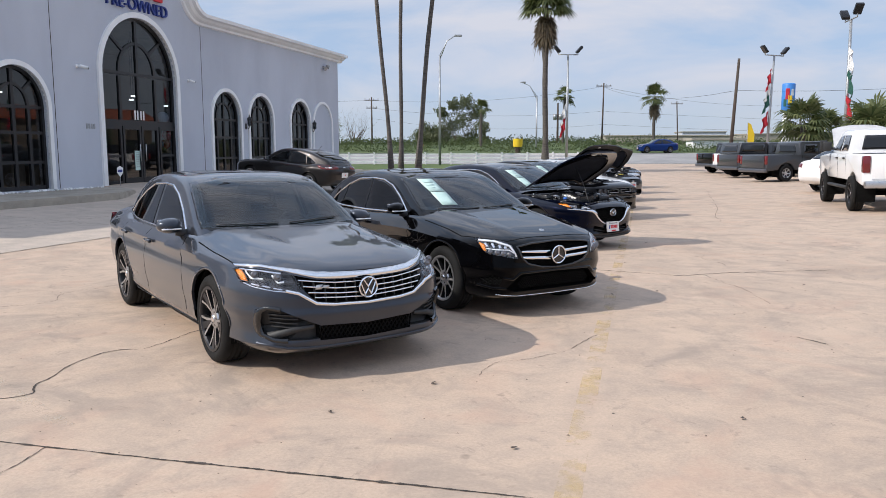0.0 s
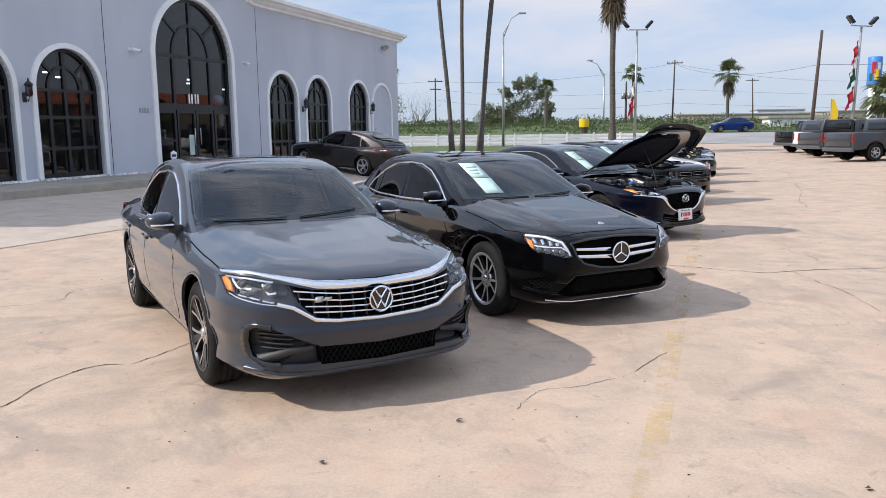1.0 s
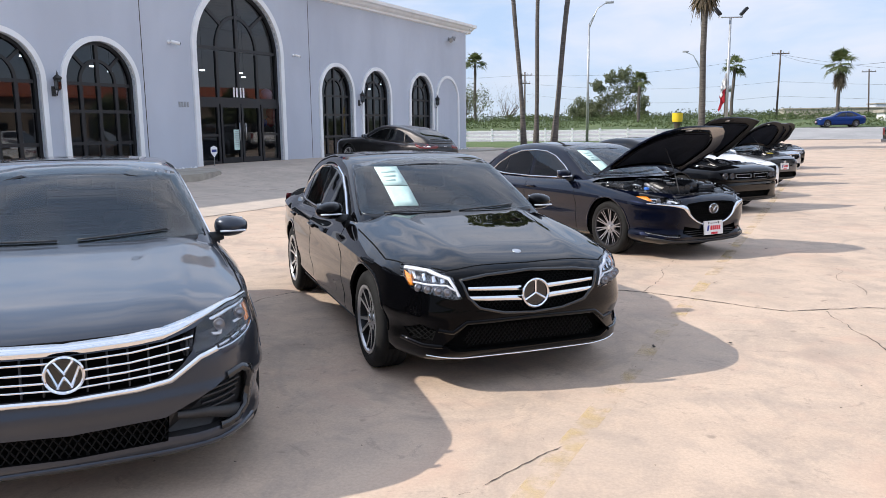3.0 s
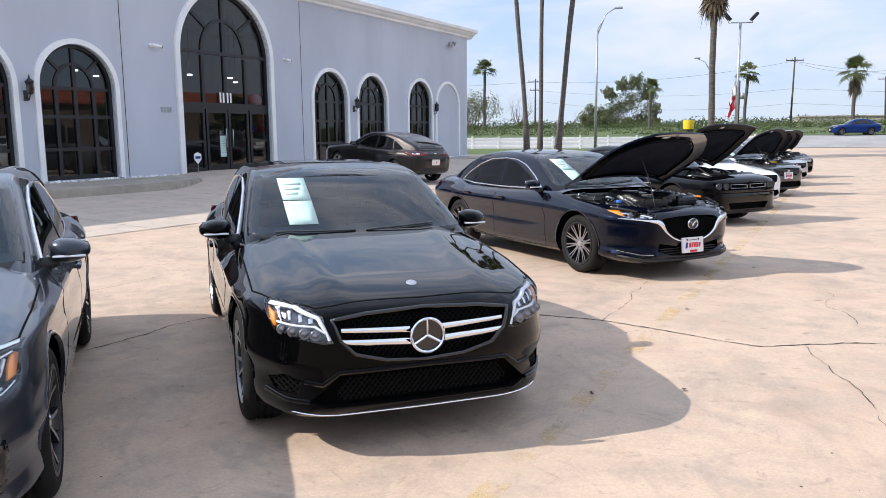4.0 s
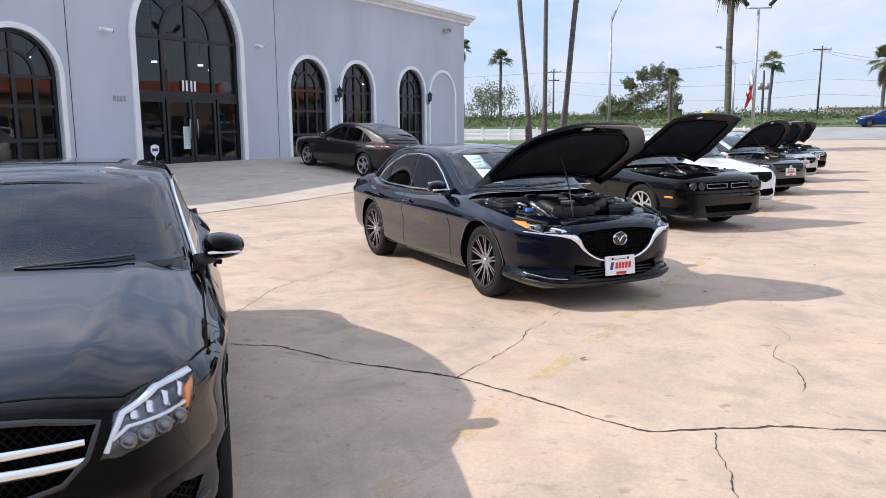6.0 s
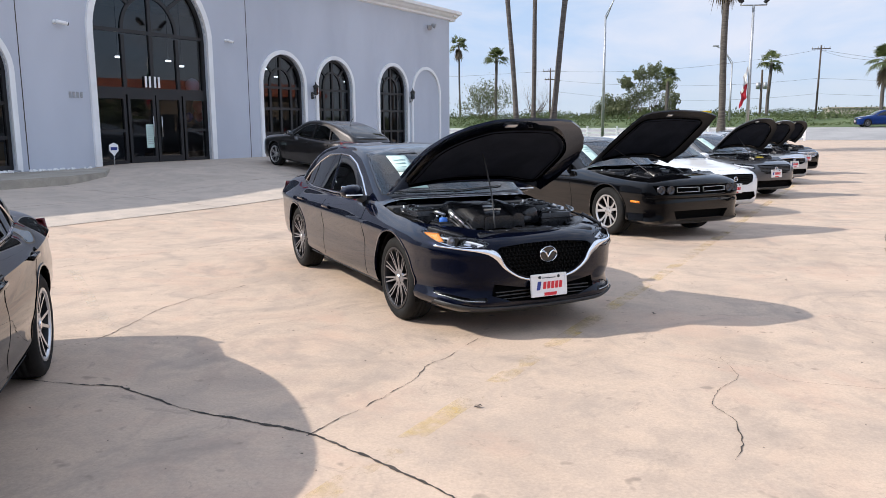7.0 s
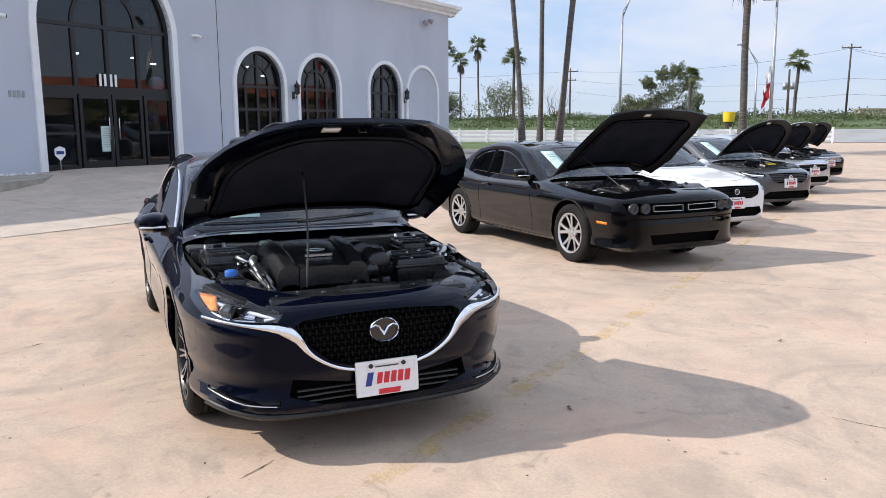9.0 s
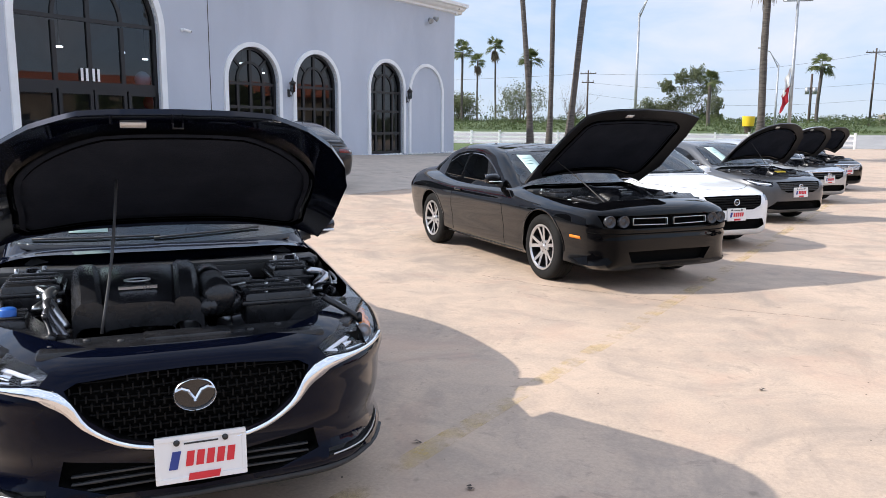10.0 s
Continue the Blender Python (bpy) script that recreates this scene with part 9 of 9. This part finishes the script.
def fan_palm(name, x, y, z, height, head, label, seed, lean=(0, 0), trunk=0.22, skirt=True, count=46, low=-35):
    r = random.Random(seed)
    t = empty(name, pose(x, y, z), label, "palm tree")
    bm = bmesh.new()
    n = 26
    pts, radii = [], []
    for k in range(n + 1):
        f = k / n
        pts.append(Vector((lean[0] * f ** 1.2, lean[1] * f, height * f)) + Vector((0.03 * math.sin(9 * f), 0, 0)))
        radii.append(trunk * (1.35 - 0.5 * min(1, f * 6) - 0.12 * f) * r.uniform(0.96, 1.05))
    tube(bm, pts, radii, 12)
    part("trunk", bm, M_PALMBARK, t, "grey ringed palm trunk")
    top = pts[-1]
    bm = bmesh.new()
    for k in range(count):
        a, e = r.uniform(0, 6.28), radians(r.uniform(low, 80))
        frond(bm, top + Vector((0, 0, r.uniform(-0.1, 0.25) * head)), Vector((math.cos(a) * math.cos(e), math.sin(a) * math.cos(e), math.sin(e))), head * r.uniform(0.85, 1.1), r, 0.9 if e < 0.5 else 0.5)
    part("crown", bm, M_FROND, t, "green fan-shaped fronds")
    if skirt:
        bm = bmesh.new()
        for k in range(count):
            a, e = r.uniform(0, 6.28), radians(r.uniform(-88, -64))
            frond(bm, top + Vector((0, 0, -r.uniform(0.0, 0.5) * head)), Vector((math.cos(a) * math.cos(e), math.sin(a) * math.cos(e), math.sin(e))), head * r.uniform(0.6, 0.95), r, 0.8, 9)
        part("skirt", bm, M_DEADFROND, t, "dry brown hanging fronds")
    return t


def shrub_mass(name, spots, label, seed, mat=M_SHRUB, size=0.35, per=300, base=0.0):
    """A low growth that nobody could count, as clumps of leaves."""
    r, bm = random.Random(seed), []
    for x, y, w, h in spots:
        for k in range(per):
            a, d = r.uniform(0, 6.28), r.random() ** 0.5
            zz = r.random() ** 0.8 * h * (1 - 0.6 * d * d)
            leaf_quad(bm, Vector((x + math.cos(a) * d * w, y + math.sin(a) * d * w * 0.6, base + min(zz, h * 1.1))), size * r.uniform(0.6, 1.5), r)
    return tagged(part(name, leaf_mesh(bm), mat), label, "bushes", kind="stuff")


fan_palm("palm_tree", -3.76, 47.7, 0.1, 15.0, 1.7, "tall leaning palm with a bare grey trunk", 11, (-1.22, 0.0), 0.15)
fan_palm("palm_tree", -3.30, 49.8, 0.1, 15.5, 1.7, "tall straight palm with a bare grey trunk", 12, (0.12, 0.27), 0.145)
fan_palm("palm_tree", -2.15, 48.6, 0.1, 15.0, 1.7, "tall palm leaning away with a bare grey trunk", 13, (1.42, 0.6), 0.18)
fan_palm("palm_tree", 7.15, 60.5, 0.0, 12.3, 2.3, "stout fan palm with a dry brown skirt", 14, (-0.1, 0), 0.26, True, 90, -12)
fan_palm("palm_tree", 17.2, 124.0, 0.0, 9.6, 2.0, "far fan palm above the road", 15, (0.3, 0), 0.28, False, 26)
fan_palm("palm_tree", 29.6, 116.0, 0.0, 9.0, 2.3, "far fan palm with a small skirt", 16, (0, 0), 0.28, True, 26)
fan_palm("palm_tree", 3.9, 112.0, 0.0, 7.2, 1.7, "dark palm beside a leafy tree", 17, (0, 0), 0.28, False, 26)
fan_palm("palm_tree", -18.9, 114.0, 0.0, 10.4, 1.9, "far fan palm by the road", 18, (0, 0), 0.25, False, 30)
fan_palm("palm_tree", -35.5, 145.0, 0.0, 13.0, 1.9, "slender far palm above the trees", 19, (0, 0), 0.2, True, 26)
fan_palm("palm_tree", -32.3, 146.0, 0.0, 15.6, 2.0, "slender far palm above the trees", 20, (-0.3, 0), 0.2, True, 26)
fan_palm("palm_tree", -31.0, 122.0, 0.0, 12.4, 2.0, "far palm beside the showroom wall", 30, (0, 0), 0.22, False, 26)
for k, (x, y, h, s) in enumerate(((21.3, 47.8, 3.0, 1.9), (23.6, 50.0, 2.6, 1.8), (25.5, 49.0, 2.3, 1.8), (19.6, 36.8, 2.3, 1.8), (22.6, 40.5, 2.2, 1.9))):
    fan_palm("low_palm", x, y, 0.0, h, s, "low bushy fan palm behind the trucks", 40 + k, (0, 0), 0.22, False, 40)
leafy_tree("leafy_tree", 1.2, 128.0, 0.0, 9.0, 6.6, "spreading grey-green tree across the road", 21, 17000, size=0.135,
           lobes=[(-3.9, 2.3, 1.6), (-1.9, 5.2, 1.8), (-3.2, 7.4, 1.1), (-1.2, 8.6, 1.3), (0.8, 9.0, 1.35), (0.1, 6.1, 1.9), (2.4, 7.2, 1.45), (3.4, 4.9, 1.3), (1.9, 3.4, 1.6), (-0.5, 2.5, 1.5), (3.8, 2.9, 1.0)])
leafy_tree("leafy_tree", -3.6, 130.0, 0.0, 7.0, 7.0, "low leafy tree across the road", 22, 6000, size=0.17)
leafy_tree("leafy_tree", -20.6, 116.0, 0.0, 9.0, 5.5, "loose leafy tree across the road", 23, 3200, size=0.14)
leafy_tree("leafy_tree", -33.0, 125.0, 0.0, 8.4, 6.0, "leafy tree beyond the showroom", 24, 5000, size=0.16)
leafy_tree("bare_tree", -18.6, 146.0, 0.0, 10.2, 9.0, "leafless pale tree across the road", 25, 0, bare=True)
r_ = random.Random(3)
shrub_mass("brush", [(x + r_.uniform(-3, 3), 135 + r_.uniform(-14, 14) + 0.02 * x, 5.0, r_.uniform(1.6, 2.3)) for x in range(-110, 170, 4)], "green brush bank beyond the road", 51, per=450, size=0.17, base=1.6)
for y_, base_, seed_ in ((99, 1.0, 61), (107, 1.5, 62), (115, 2.1, 63)):
    shrub_mass("brush", [(x + r_.uniform(-2, 2), y_ + r_.uniform(-3, 3), 3.2, r_.uniform(0.5, 1.3)) for x in range(-100, 150, 4)], "rough green weeds on the grass bank", seed_, per=230, size=0.14, base=base_)
shrub_mass("brush", [(x + r_.uniform(-8, 8), 330 + r_.uniform(-30, 30), 14.0, r_.uniform(4.5, 8.5)) for x in range(-230, 330, 9)], "far dark treeline on the horizon", 52, M_FARLEAF, 0.42, 1100)
shrub_mass("brush", [(27 + 2.6 * k + r_.uniform(-1, 1), 74 + r_.uniform(-3, 3), 2.6, r_.uniform(1.6, 3.2)) for k in range(16)], "dark scrub behind the trucks", 53, M_LEAF, 0.18, 600)
shrub_mass("brush", [(8.5, 103, 2.4, 2.2), (24.5, 101, 1.8, 1.6), (18, 108, 2, 1.6)], "shrubs beside the road", 54, per=700, size=0.16)


# ---- poles, lamps, fence ----
def utility_pole(x, y, h, lean=(0, 0), arms=1, box_=False, rad=0.16, label="dark wooden utility pole with crossarm"):
    t = empty("utility_pole", pose(x, y, 0), label, "utility pole")
    bm = bmesh.new()
    tube(bm, [(0, 0, -0.2), (lean[0] * 0.5, 0, h * 0.5), (lean[0], lean[1], h)], [rad, rad * 0.85, rad * 0.65], 10)
    part("pole", bm, M_POLE, t)
    for k in range(arms):
        z = h - 0.5 - 1.3 * k
        bm = bmesh.new()
        w = 1.2 - 0.3 * k
        box(bm, lean[0] - w, lean[0] + w, -0.06, 0.06, z - 0.07, z + 0.07, 0.01)
        part("crossarm", bm, M_POLE, t)
        for j in range(4):
            bm = bmesh.new()
            lathe(bm, [(0.0, 0.25), (0.05, 0.22), (0.06, 0.1), (0.03, 0.0)], 8, "z", centre=(lean[0] - w + 0.1 + j * (2 * w - 0.2) / 3, 0, z + 0.07))
            part("insulator", bm, M_STEEL, t)
    if box_:
        bm = bmesh.new()
        for s in (-1, 1):
            lathe(bm, [(0.0, 0.9), (0.28, 0.88), (0.28, 0.0), (0.0, 0.0)], 12, "z", centre=(s * 0.45, 0, h - 2.6))
        part("transformer", fix(bm), M_STEEL, t)
    return t


utility_pole(-13.8, 131.0, 10.1, (0.0, 0), 2)
utility_pole(24.0, 127.0, 12.0, (0.15, 0), 1)
utility_pole(47.0, 164.0, 11.2, (-0.6, 0), 1)
utility_pole(16.3, 123.0, 8.6, (0, 0), 0, True, 0.2, "dark pole with grey transformers")
utility_pole(23.5, 66.5, 9.0, (0.45, 0), 0, False, 0.16, "thick brown leaning wooden pole")
utility_pole(66.0, 150.0, 10.0, (0, 0), 1)


def flood_pole(x, y, h, flags, label, turn=0, tilt=0.0):
    t = empty("lot_light", pose(x, y, 0, 0, tilt, turn), label, "lot light", "lot lights")
    bm = bmesh.new()
    tube(bm, [(0, 0, 0), (0, 0, h)], [0.11, 0.07], 12)
    box(bm, -0.2, 0.2, -0.2, 0.2, 0.0, 0.25, 0.02)
    part("pole", bm, M_STEEL, t, "pale steel pole")
    bm = bmesh.new()
    tube(bm, [(-0.75, 0, h), (0.75, 0, h)], 0.04, 8)
    for s in (-1, 1):
        tube(bm, [(s * 0.75, 0, h - 0.02), (s * 0.75, 0, h + 0.25)], 0.035, 8)
    part("bracket", bm, M_STEEL, t)
    for s in (-1, 1):
        bm = bmesh.new()
        box(bm, -0.09, 0.09, -0.20, 0.20, -0.3, 0.3, 0.03, pose(s * 0.85, 0, h + 0.38, 0, s * 42, 0))
        o = part("flood_lamp", bm, M_DARKALLOY, t, "black flood lamp head", 35)
        bm = bmesh.new()
        box(bm, s * 0.096 - 0.008, s * 0.096 + 0.008, -0.17, 0.17, -0.26, 0.26, 0.004, pose(s * 0.85, 0, h + 0.38, 0, s * 42, 0))
        part("lamp_glass", bm, M_GLOSSBLACK, o)
    for z, mat, wd in flags:
        bm = bmesh.new()
        cols, rows = 7, 6
        grid = [[bm.verts.new((-0.12 - wd * i / cols + 0.04 * math.sin(j), 0.10 * math.sin(i * 1.3 + j * 0.8), z - 1.0 * j / rows - 0.10 * i)) for j in range(rows + 1)] for i in range(cols + 1)]
        for i in range(cols):
            for j in range(rows):
                bm.faces.new((grid[i][j], grid[i + 1][j], grid[i + 1][j + 1], grid[i][j + 1])).smooth = True
        part("flag", bm, mat, t, "limp flag")
    return t


flood_pole(8.55, 58.7, 8.45, [(4.9, M_WHITEFLAG, 0.28), (4.0, M_REDFLAG, 0.38)], "steel lot light with two floods and a limp flag", 10)
flood_pole(22.6, 56.5, 8.1, [(7.2, M_REDFLAG, 0.3), (6.4, M_WHITEFLAG, 0.35), (5.6, M_GREENFLAG, 0.45), (4.2, M_REDFLAG, 0.45)], "steel lot light with two floods and limp flags", 15, 2)
flood_pole(20.75, 41.5, 8.2, [(6.9, M_WHITEFLAG, 0.3), (5.7, M_GREENFLAG, 0.4), (4.4, M_REDFLAG, 0.4)], "steel lot light with two floods and limp flags", 85, 1.5)


def street_lamp(x, y, h, arm, label):
    t = empty("street_lamp", pose(x, y, 0), label, "street lamp")
    bm = bmesh.new()
    tube(bm, [(0, 0, 0), (0, 0, h - 1.8)], [0.13, 0.08], 10)
    tube(bm, [(0, 0, h - 2.2), (arm * 0.45, 0, h - 0.5), (arm, 0, h)], 0.045, 8)
    tube(bm, [(0, 0, h - 1.8), (arm * 0.5, 0, h - 0.4)], 0.03, 6)
    part("pole", bm, M_STEEL, t, "galvanised steel pole")
    bm = bmesh.new()
    box(bm, arm - 0.15, arm + 0.55, -0.14, 0.14, h - 0.12, h + 0.06, 0.05)
    part("lamp_head", bm, M_STEEL, t, "cobra-head lamp", 35)


street_lamp(-1.25, 73.0, 11.9, 1.5, "tall galvanised street lamp by the fence")
street_lamp(10.7, 101.0, 10.0, -2.0, "street lamp over the road")


def rail_fence(name, points, posts, label):
    t = empty(name, Matrix(), label, "fence")
    a, b = Vector(points[0]), Vector(points[1])
    run = b - a
    ang = math.degrees(math.atan2(run.y, run.x))
    bm = bmesh.new()
    box(bm, -0.07, 0.07, -0.07, 0.07, -0.1, 1.18, 0.01)
    prism(bm, [(-0.09, -0.09), (0.09, -0.09), (0.09, 0.09), (-0.09, 0.09)], 0.05, pose(0, 0, 1.18))
    first = part("post", bm, M_FENCE, t)
    first.matrix_basis = pose(a.x, a.y, 0, 0, 0, ang)
    for k in range(1, posts + 1):
        p = a + run * k / posts
        shared("post", first, t, pose(p.x, p.y, 0, 0, 0, ang))
    seg = run.length / posts
    bm = bmesh.new()
    box(bm, 0, seg, -0.025, 0.025, -0.07, 0.07, 0.008)
    rail = part("rail", bm, M_FENCE, t)
    rail.matrix_basis = pose(a.x, a.y, 0.30, 0, 0, ang)
    for k in range(posts):
        for z in (0.30, 0.66, 1.02):
            if k or z != 0.30:
                p = a + run * k / posts
                shared("rail", rail, t, pose(p.x, p.y, z, 0, 0, ang))


rail_fence("white_fence", [(-62, 73.5, 0), (14.6, 75.8, 0)], 31, "white three-rail vinyl fence along the road")


def wire(points, sag, rad=0.02):
    bm = bmesh.new()
    for a, b in zip(points, points[1:]):
        a, b = Vector(a), Vector(b)
        tube(bm, [a.lerp(b, k / 12) - AZ * sag * 4 * (k / 12) * (1 - k / 12) for k in range(13)], rad, 4)
    return tagged(part("power_line", bm, M_GAP), "dark overhead power line between poles", "cable")


wire([(-120, 128, 9.6), (-13.8, 131, 9.6), (24.0, 127, 11.4), (66, 150, 9.6)], 1.1, 0.018)
wire([(-13.8, 131, 8.3), (24.0, 127, 7.5), (130, 160, 7.0)], 1.0, 0.016)
wire([(-13.8, 131, 6.6), (24.0, 127, 5.4), (130, 160, 5.5)], 1.2, 0.016)
wire([(24.0, 127, 11.4), (24.0, 66.8, 6.4), (60, 60, 9.5)], 1.2, 0.015)

# signs and far buildings
t = empty("drum_sign", pose(43, 101.5, 0), "painted drum sign on a pole", "sign")
bm = bmesh.new()
lathe(bm, [(0.0, 6.2), (0.55, 6.2), (0.55, 0.0)], 20, "z")
part("pole", bm, M_TRIM, t, "stout white column", True)
bm = bmesh.new()
lathe(bm, [(0.0, 9.8), (0.74, 9.75), (0.8, 9.6), (0.8, 6.4), (0.74, 6.2), (0.0, 6.2)], 32, "z")
part("drum", bm, plain("drum_blue", (0.05, 0.22, 0.60), 0.4), t, "blue drum with painted blotches", True)
for ang, z, w, h, mt in ((-120, 8.4, 0.5, 1.4, M_REDFLAG), (-95, 7.6, 0.5, 1.2, M_YELLOW), (-75, 8.6, 0.4, 0.8, M_WHITEFLAG), (-140, 7.3, 0.4, 0.9, M_GREENFLAG)):
    bm = bmesh.new()
    rows = [[bm.verts.new((0.81 * math.cos(radians(ang + d * w * 35)), 0.81 * math.sin(radians(ang + d * w * 35)), z + e * h / 2)) for e in (-1, 1)] for d in (-1, 0, 1)]
    for a, b in zip(rows, rows[1:]):
        bm.faces.new((a[0], b[0], b[1], a[1]))
    part("painted_patch", bm, mt, t)
t = empty("yellow_figure_sign", pose(7.9, 96.0, 0), "yellow bucket-shaped roadside sign on a stand", "sign")
bm = bmesh.new()
lathe(bm, [(0.0, 2.75), (0.62, 2.75), (0.58, 2.0), (0.55, 1.75), (0.0, 1.75)], 20, "z")
part("bucket", bm, M_YELLOW, t, "", 35)
bm = bmesh.new()
lathe(bm, [(0.45, 1.75), (0.30, 1.2), (0.5, 0.8), (0.0, 0.8)], 16, "z")
part("stand", bm, M_POLE, t, "", True)
bm = bmesh.new()
lathe(bm, [(0.0, 0.8), (0.7, 0.8), (0.8, 0.1), (0.8, 0.0)], 16, "z")
part("base", bm, M_ORANGE, t, "", True)
t = empty("feather_banner", pose(22.7, 60.5, 0), "yellow feather banner behind the trucks", "banner")
bm = bmesh.new()
prism(bm, [(0, 0.8), (0.5, 1.2), (0.55, 2.6), (0.25, 3.4), (0, 3.5)], 0.02, Matrix(((1, 0, 0, 0), (0, 0, 1, 0), (0, 1, 0, 0), (0, 0, 0, 1))))
part("cloth", bm, M_YELLOW, t)
bm = bmesh.new()
tube(bm, [(0, 0, 0), (0, 0, 3.5)], 0.025)
part("pole", bm, M_STEEL, t)


def far_building(x, y, w, d, h, mat, label, seed):
    r = random.Random(seed)
    t = empty("far_building", pose(x, y, 0, 0, 0, r.uniform(-6, 6)), label, "building")
    bm = bmesh.new()
    box(bm, -w / 2, w / 2, -d / 2, d / 2, -0.3, h)
    part("wall", bm, mat, t)
    bm = bmesh.new()
    box(bm, -w / 2 - 0.3, w / 2 + 0.3, -d / 2 - 0.3, d / 2 + 0.3, h, h + 0.35)
    part("roof", bm, M_WALK, t)
    n = int(w / 5)
    for k in range(n):
        bm = bmesh.new()
        cx = -w / 2 + w * (k + 0.5) / n
        box(bm, cx - 0.8, cx + 0.8, -d / 2 - 0.05, -d / 2 + 0.05, h * 0.3, h * 0.7)
        part("window", bm, M_GLOSSBLACK, t)


# the shops across the lot that the showroom glass mirrors
t = empty("strip_mall", pose(56, 50, 0, 0, 0, 90), "low strip mall with darkened tan walls and a red tiled roof", "building")
bm = bmesh.new()
box(bm, -27, 27, -6, 6, -0.2, 5.2)
# tan darkened: shade and blocking trucks are put into the wall colour
part("wall", bm, mottled("darkened_tan_render", (0.13, 0.10, 0.075), (0.19, 0.15, 0.11), 0.8, 30.0, 0.85), t)
bm = bmesh.new()
prism(bm, [(-6.8, 4.9), (6.8, 4.9), (6.8, 5.2), (3.5, 6.6), (-3.5, 6.6), (-6.8, 5.2)], 55, pose(-27.5, 0, 0) @ Matrix(((0, 0, 1, 0), (1, 0, 0, 0), (0, 1, 0, 0), (0, 0, 0, 1))))
part("roof", fix(bm), mottled("red_tile", (0.30, 0.075, 0.035), (0.42, 0.12, 0.06), 2.0, 12.0, 0.8, relief=0.6, dist=0.05), t, "red clay tiled roof")
for k in range(9):
    for name_, y0, y1, z1 in (("shop_window", -1.9, 1.0, 2.7), ("shop_door", 1.2, 2.2, 2.4)):
        bm = bmesh.new()
        box(bm, -24 + 6 * k + y0, -24 + 6 * k + y1, 5.96, 6.03, 0.1 if name_ == "shop_door" else 0.5, z1)
        part(name_, bm, M_GLOSSBLACK, t)

far_building(70, 262, 40, 15, 5.4, M_WALK, "long white warehouse in the distance", 1)
far_building(118, 270, 40, 15, 6.0, M_WALK, "long white warehouse in the distance", 2)
far_building(94, 300, 16, 12, 7.4, M_STUCCO, "pale grey distant block", 3)
far_building(-7.4, 230, 4.5, 4, 3.4, M_ORANGE, "orange house far across the field", 4)
far_building(36, 108, 7, 3, 2.6, M_TRIM, "small white shed by the road", 5)
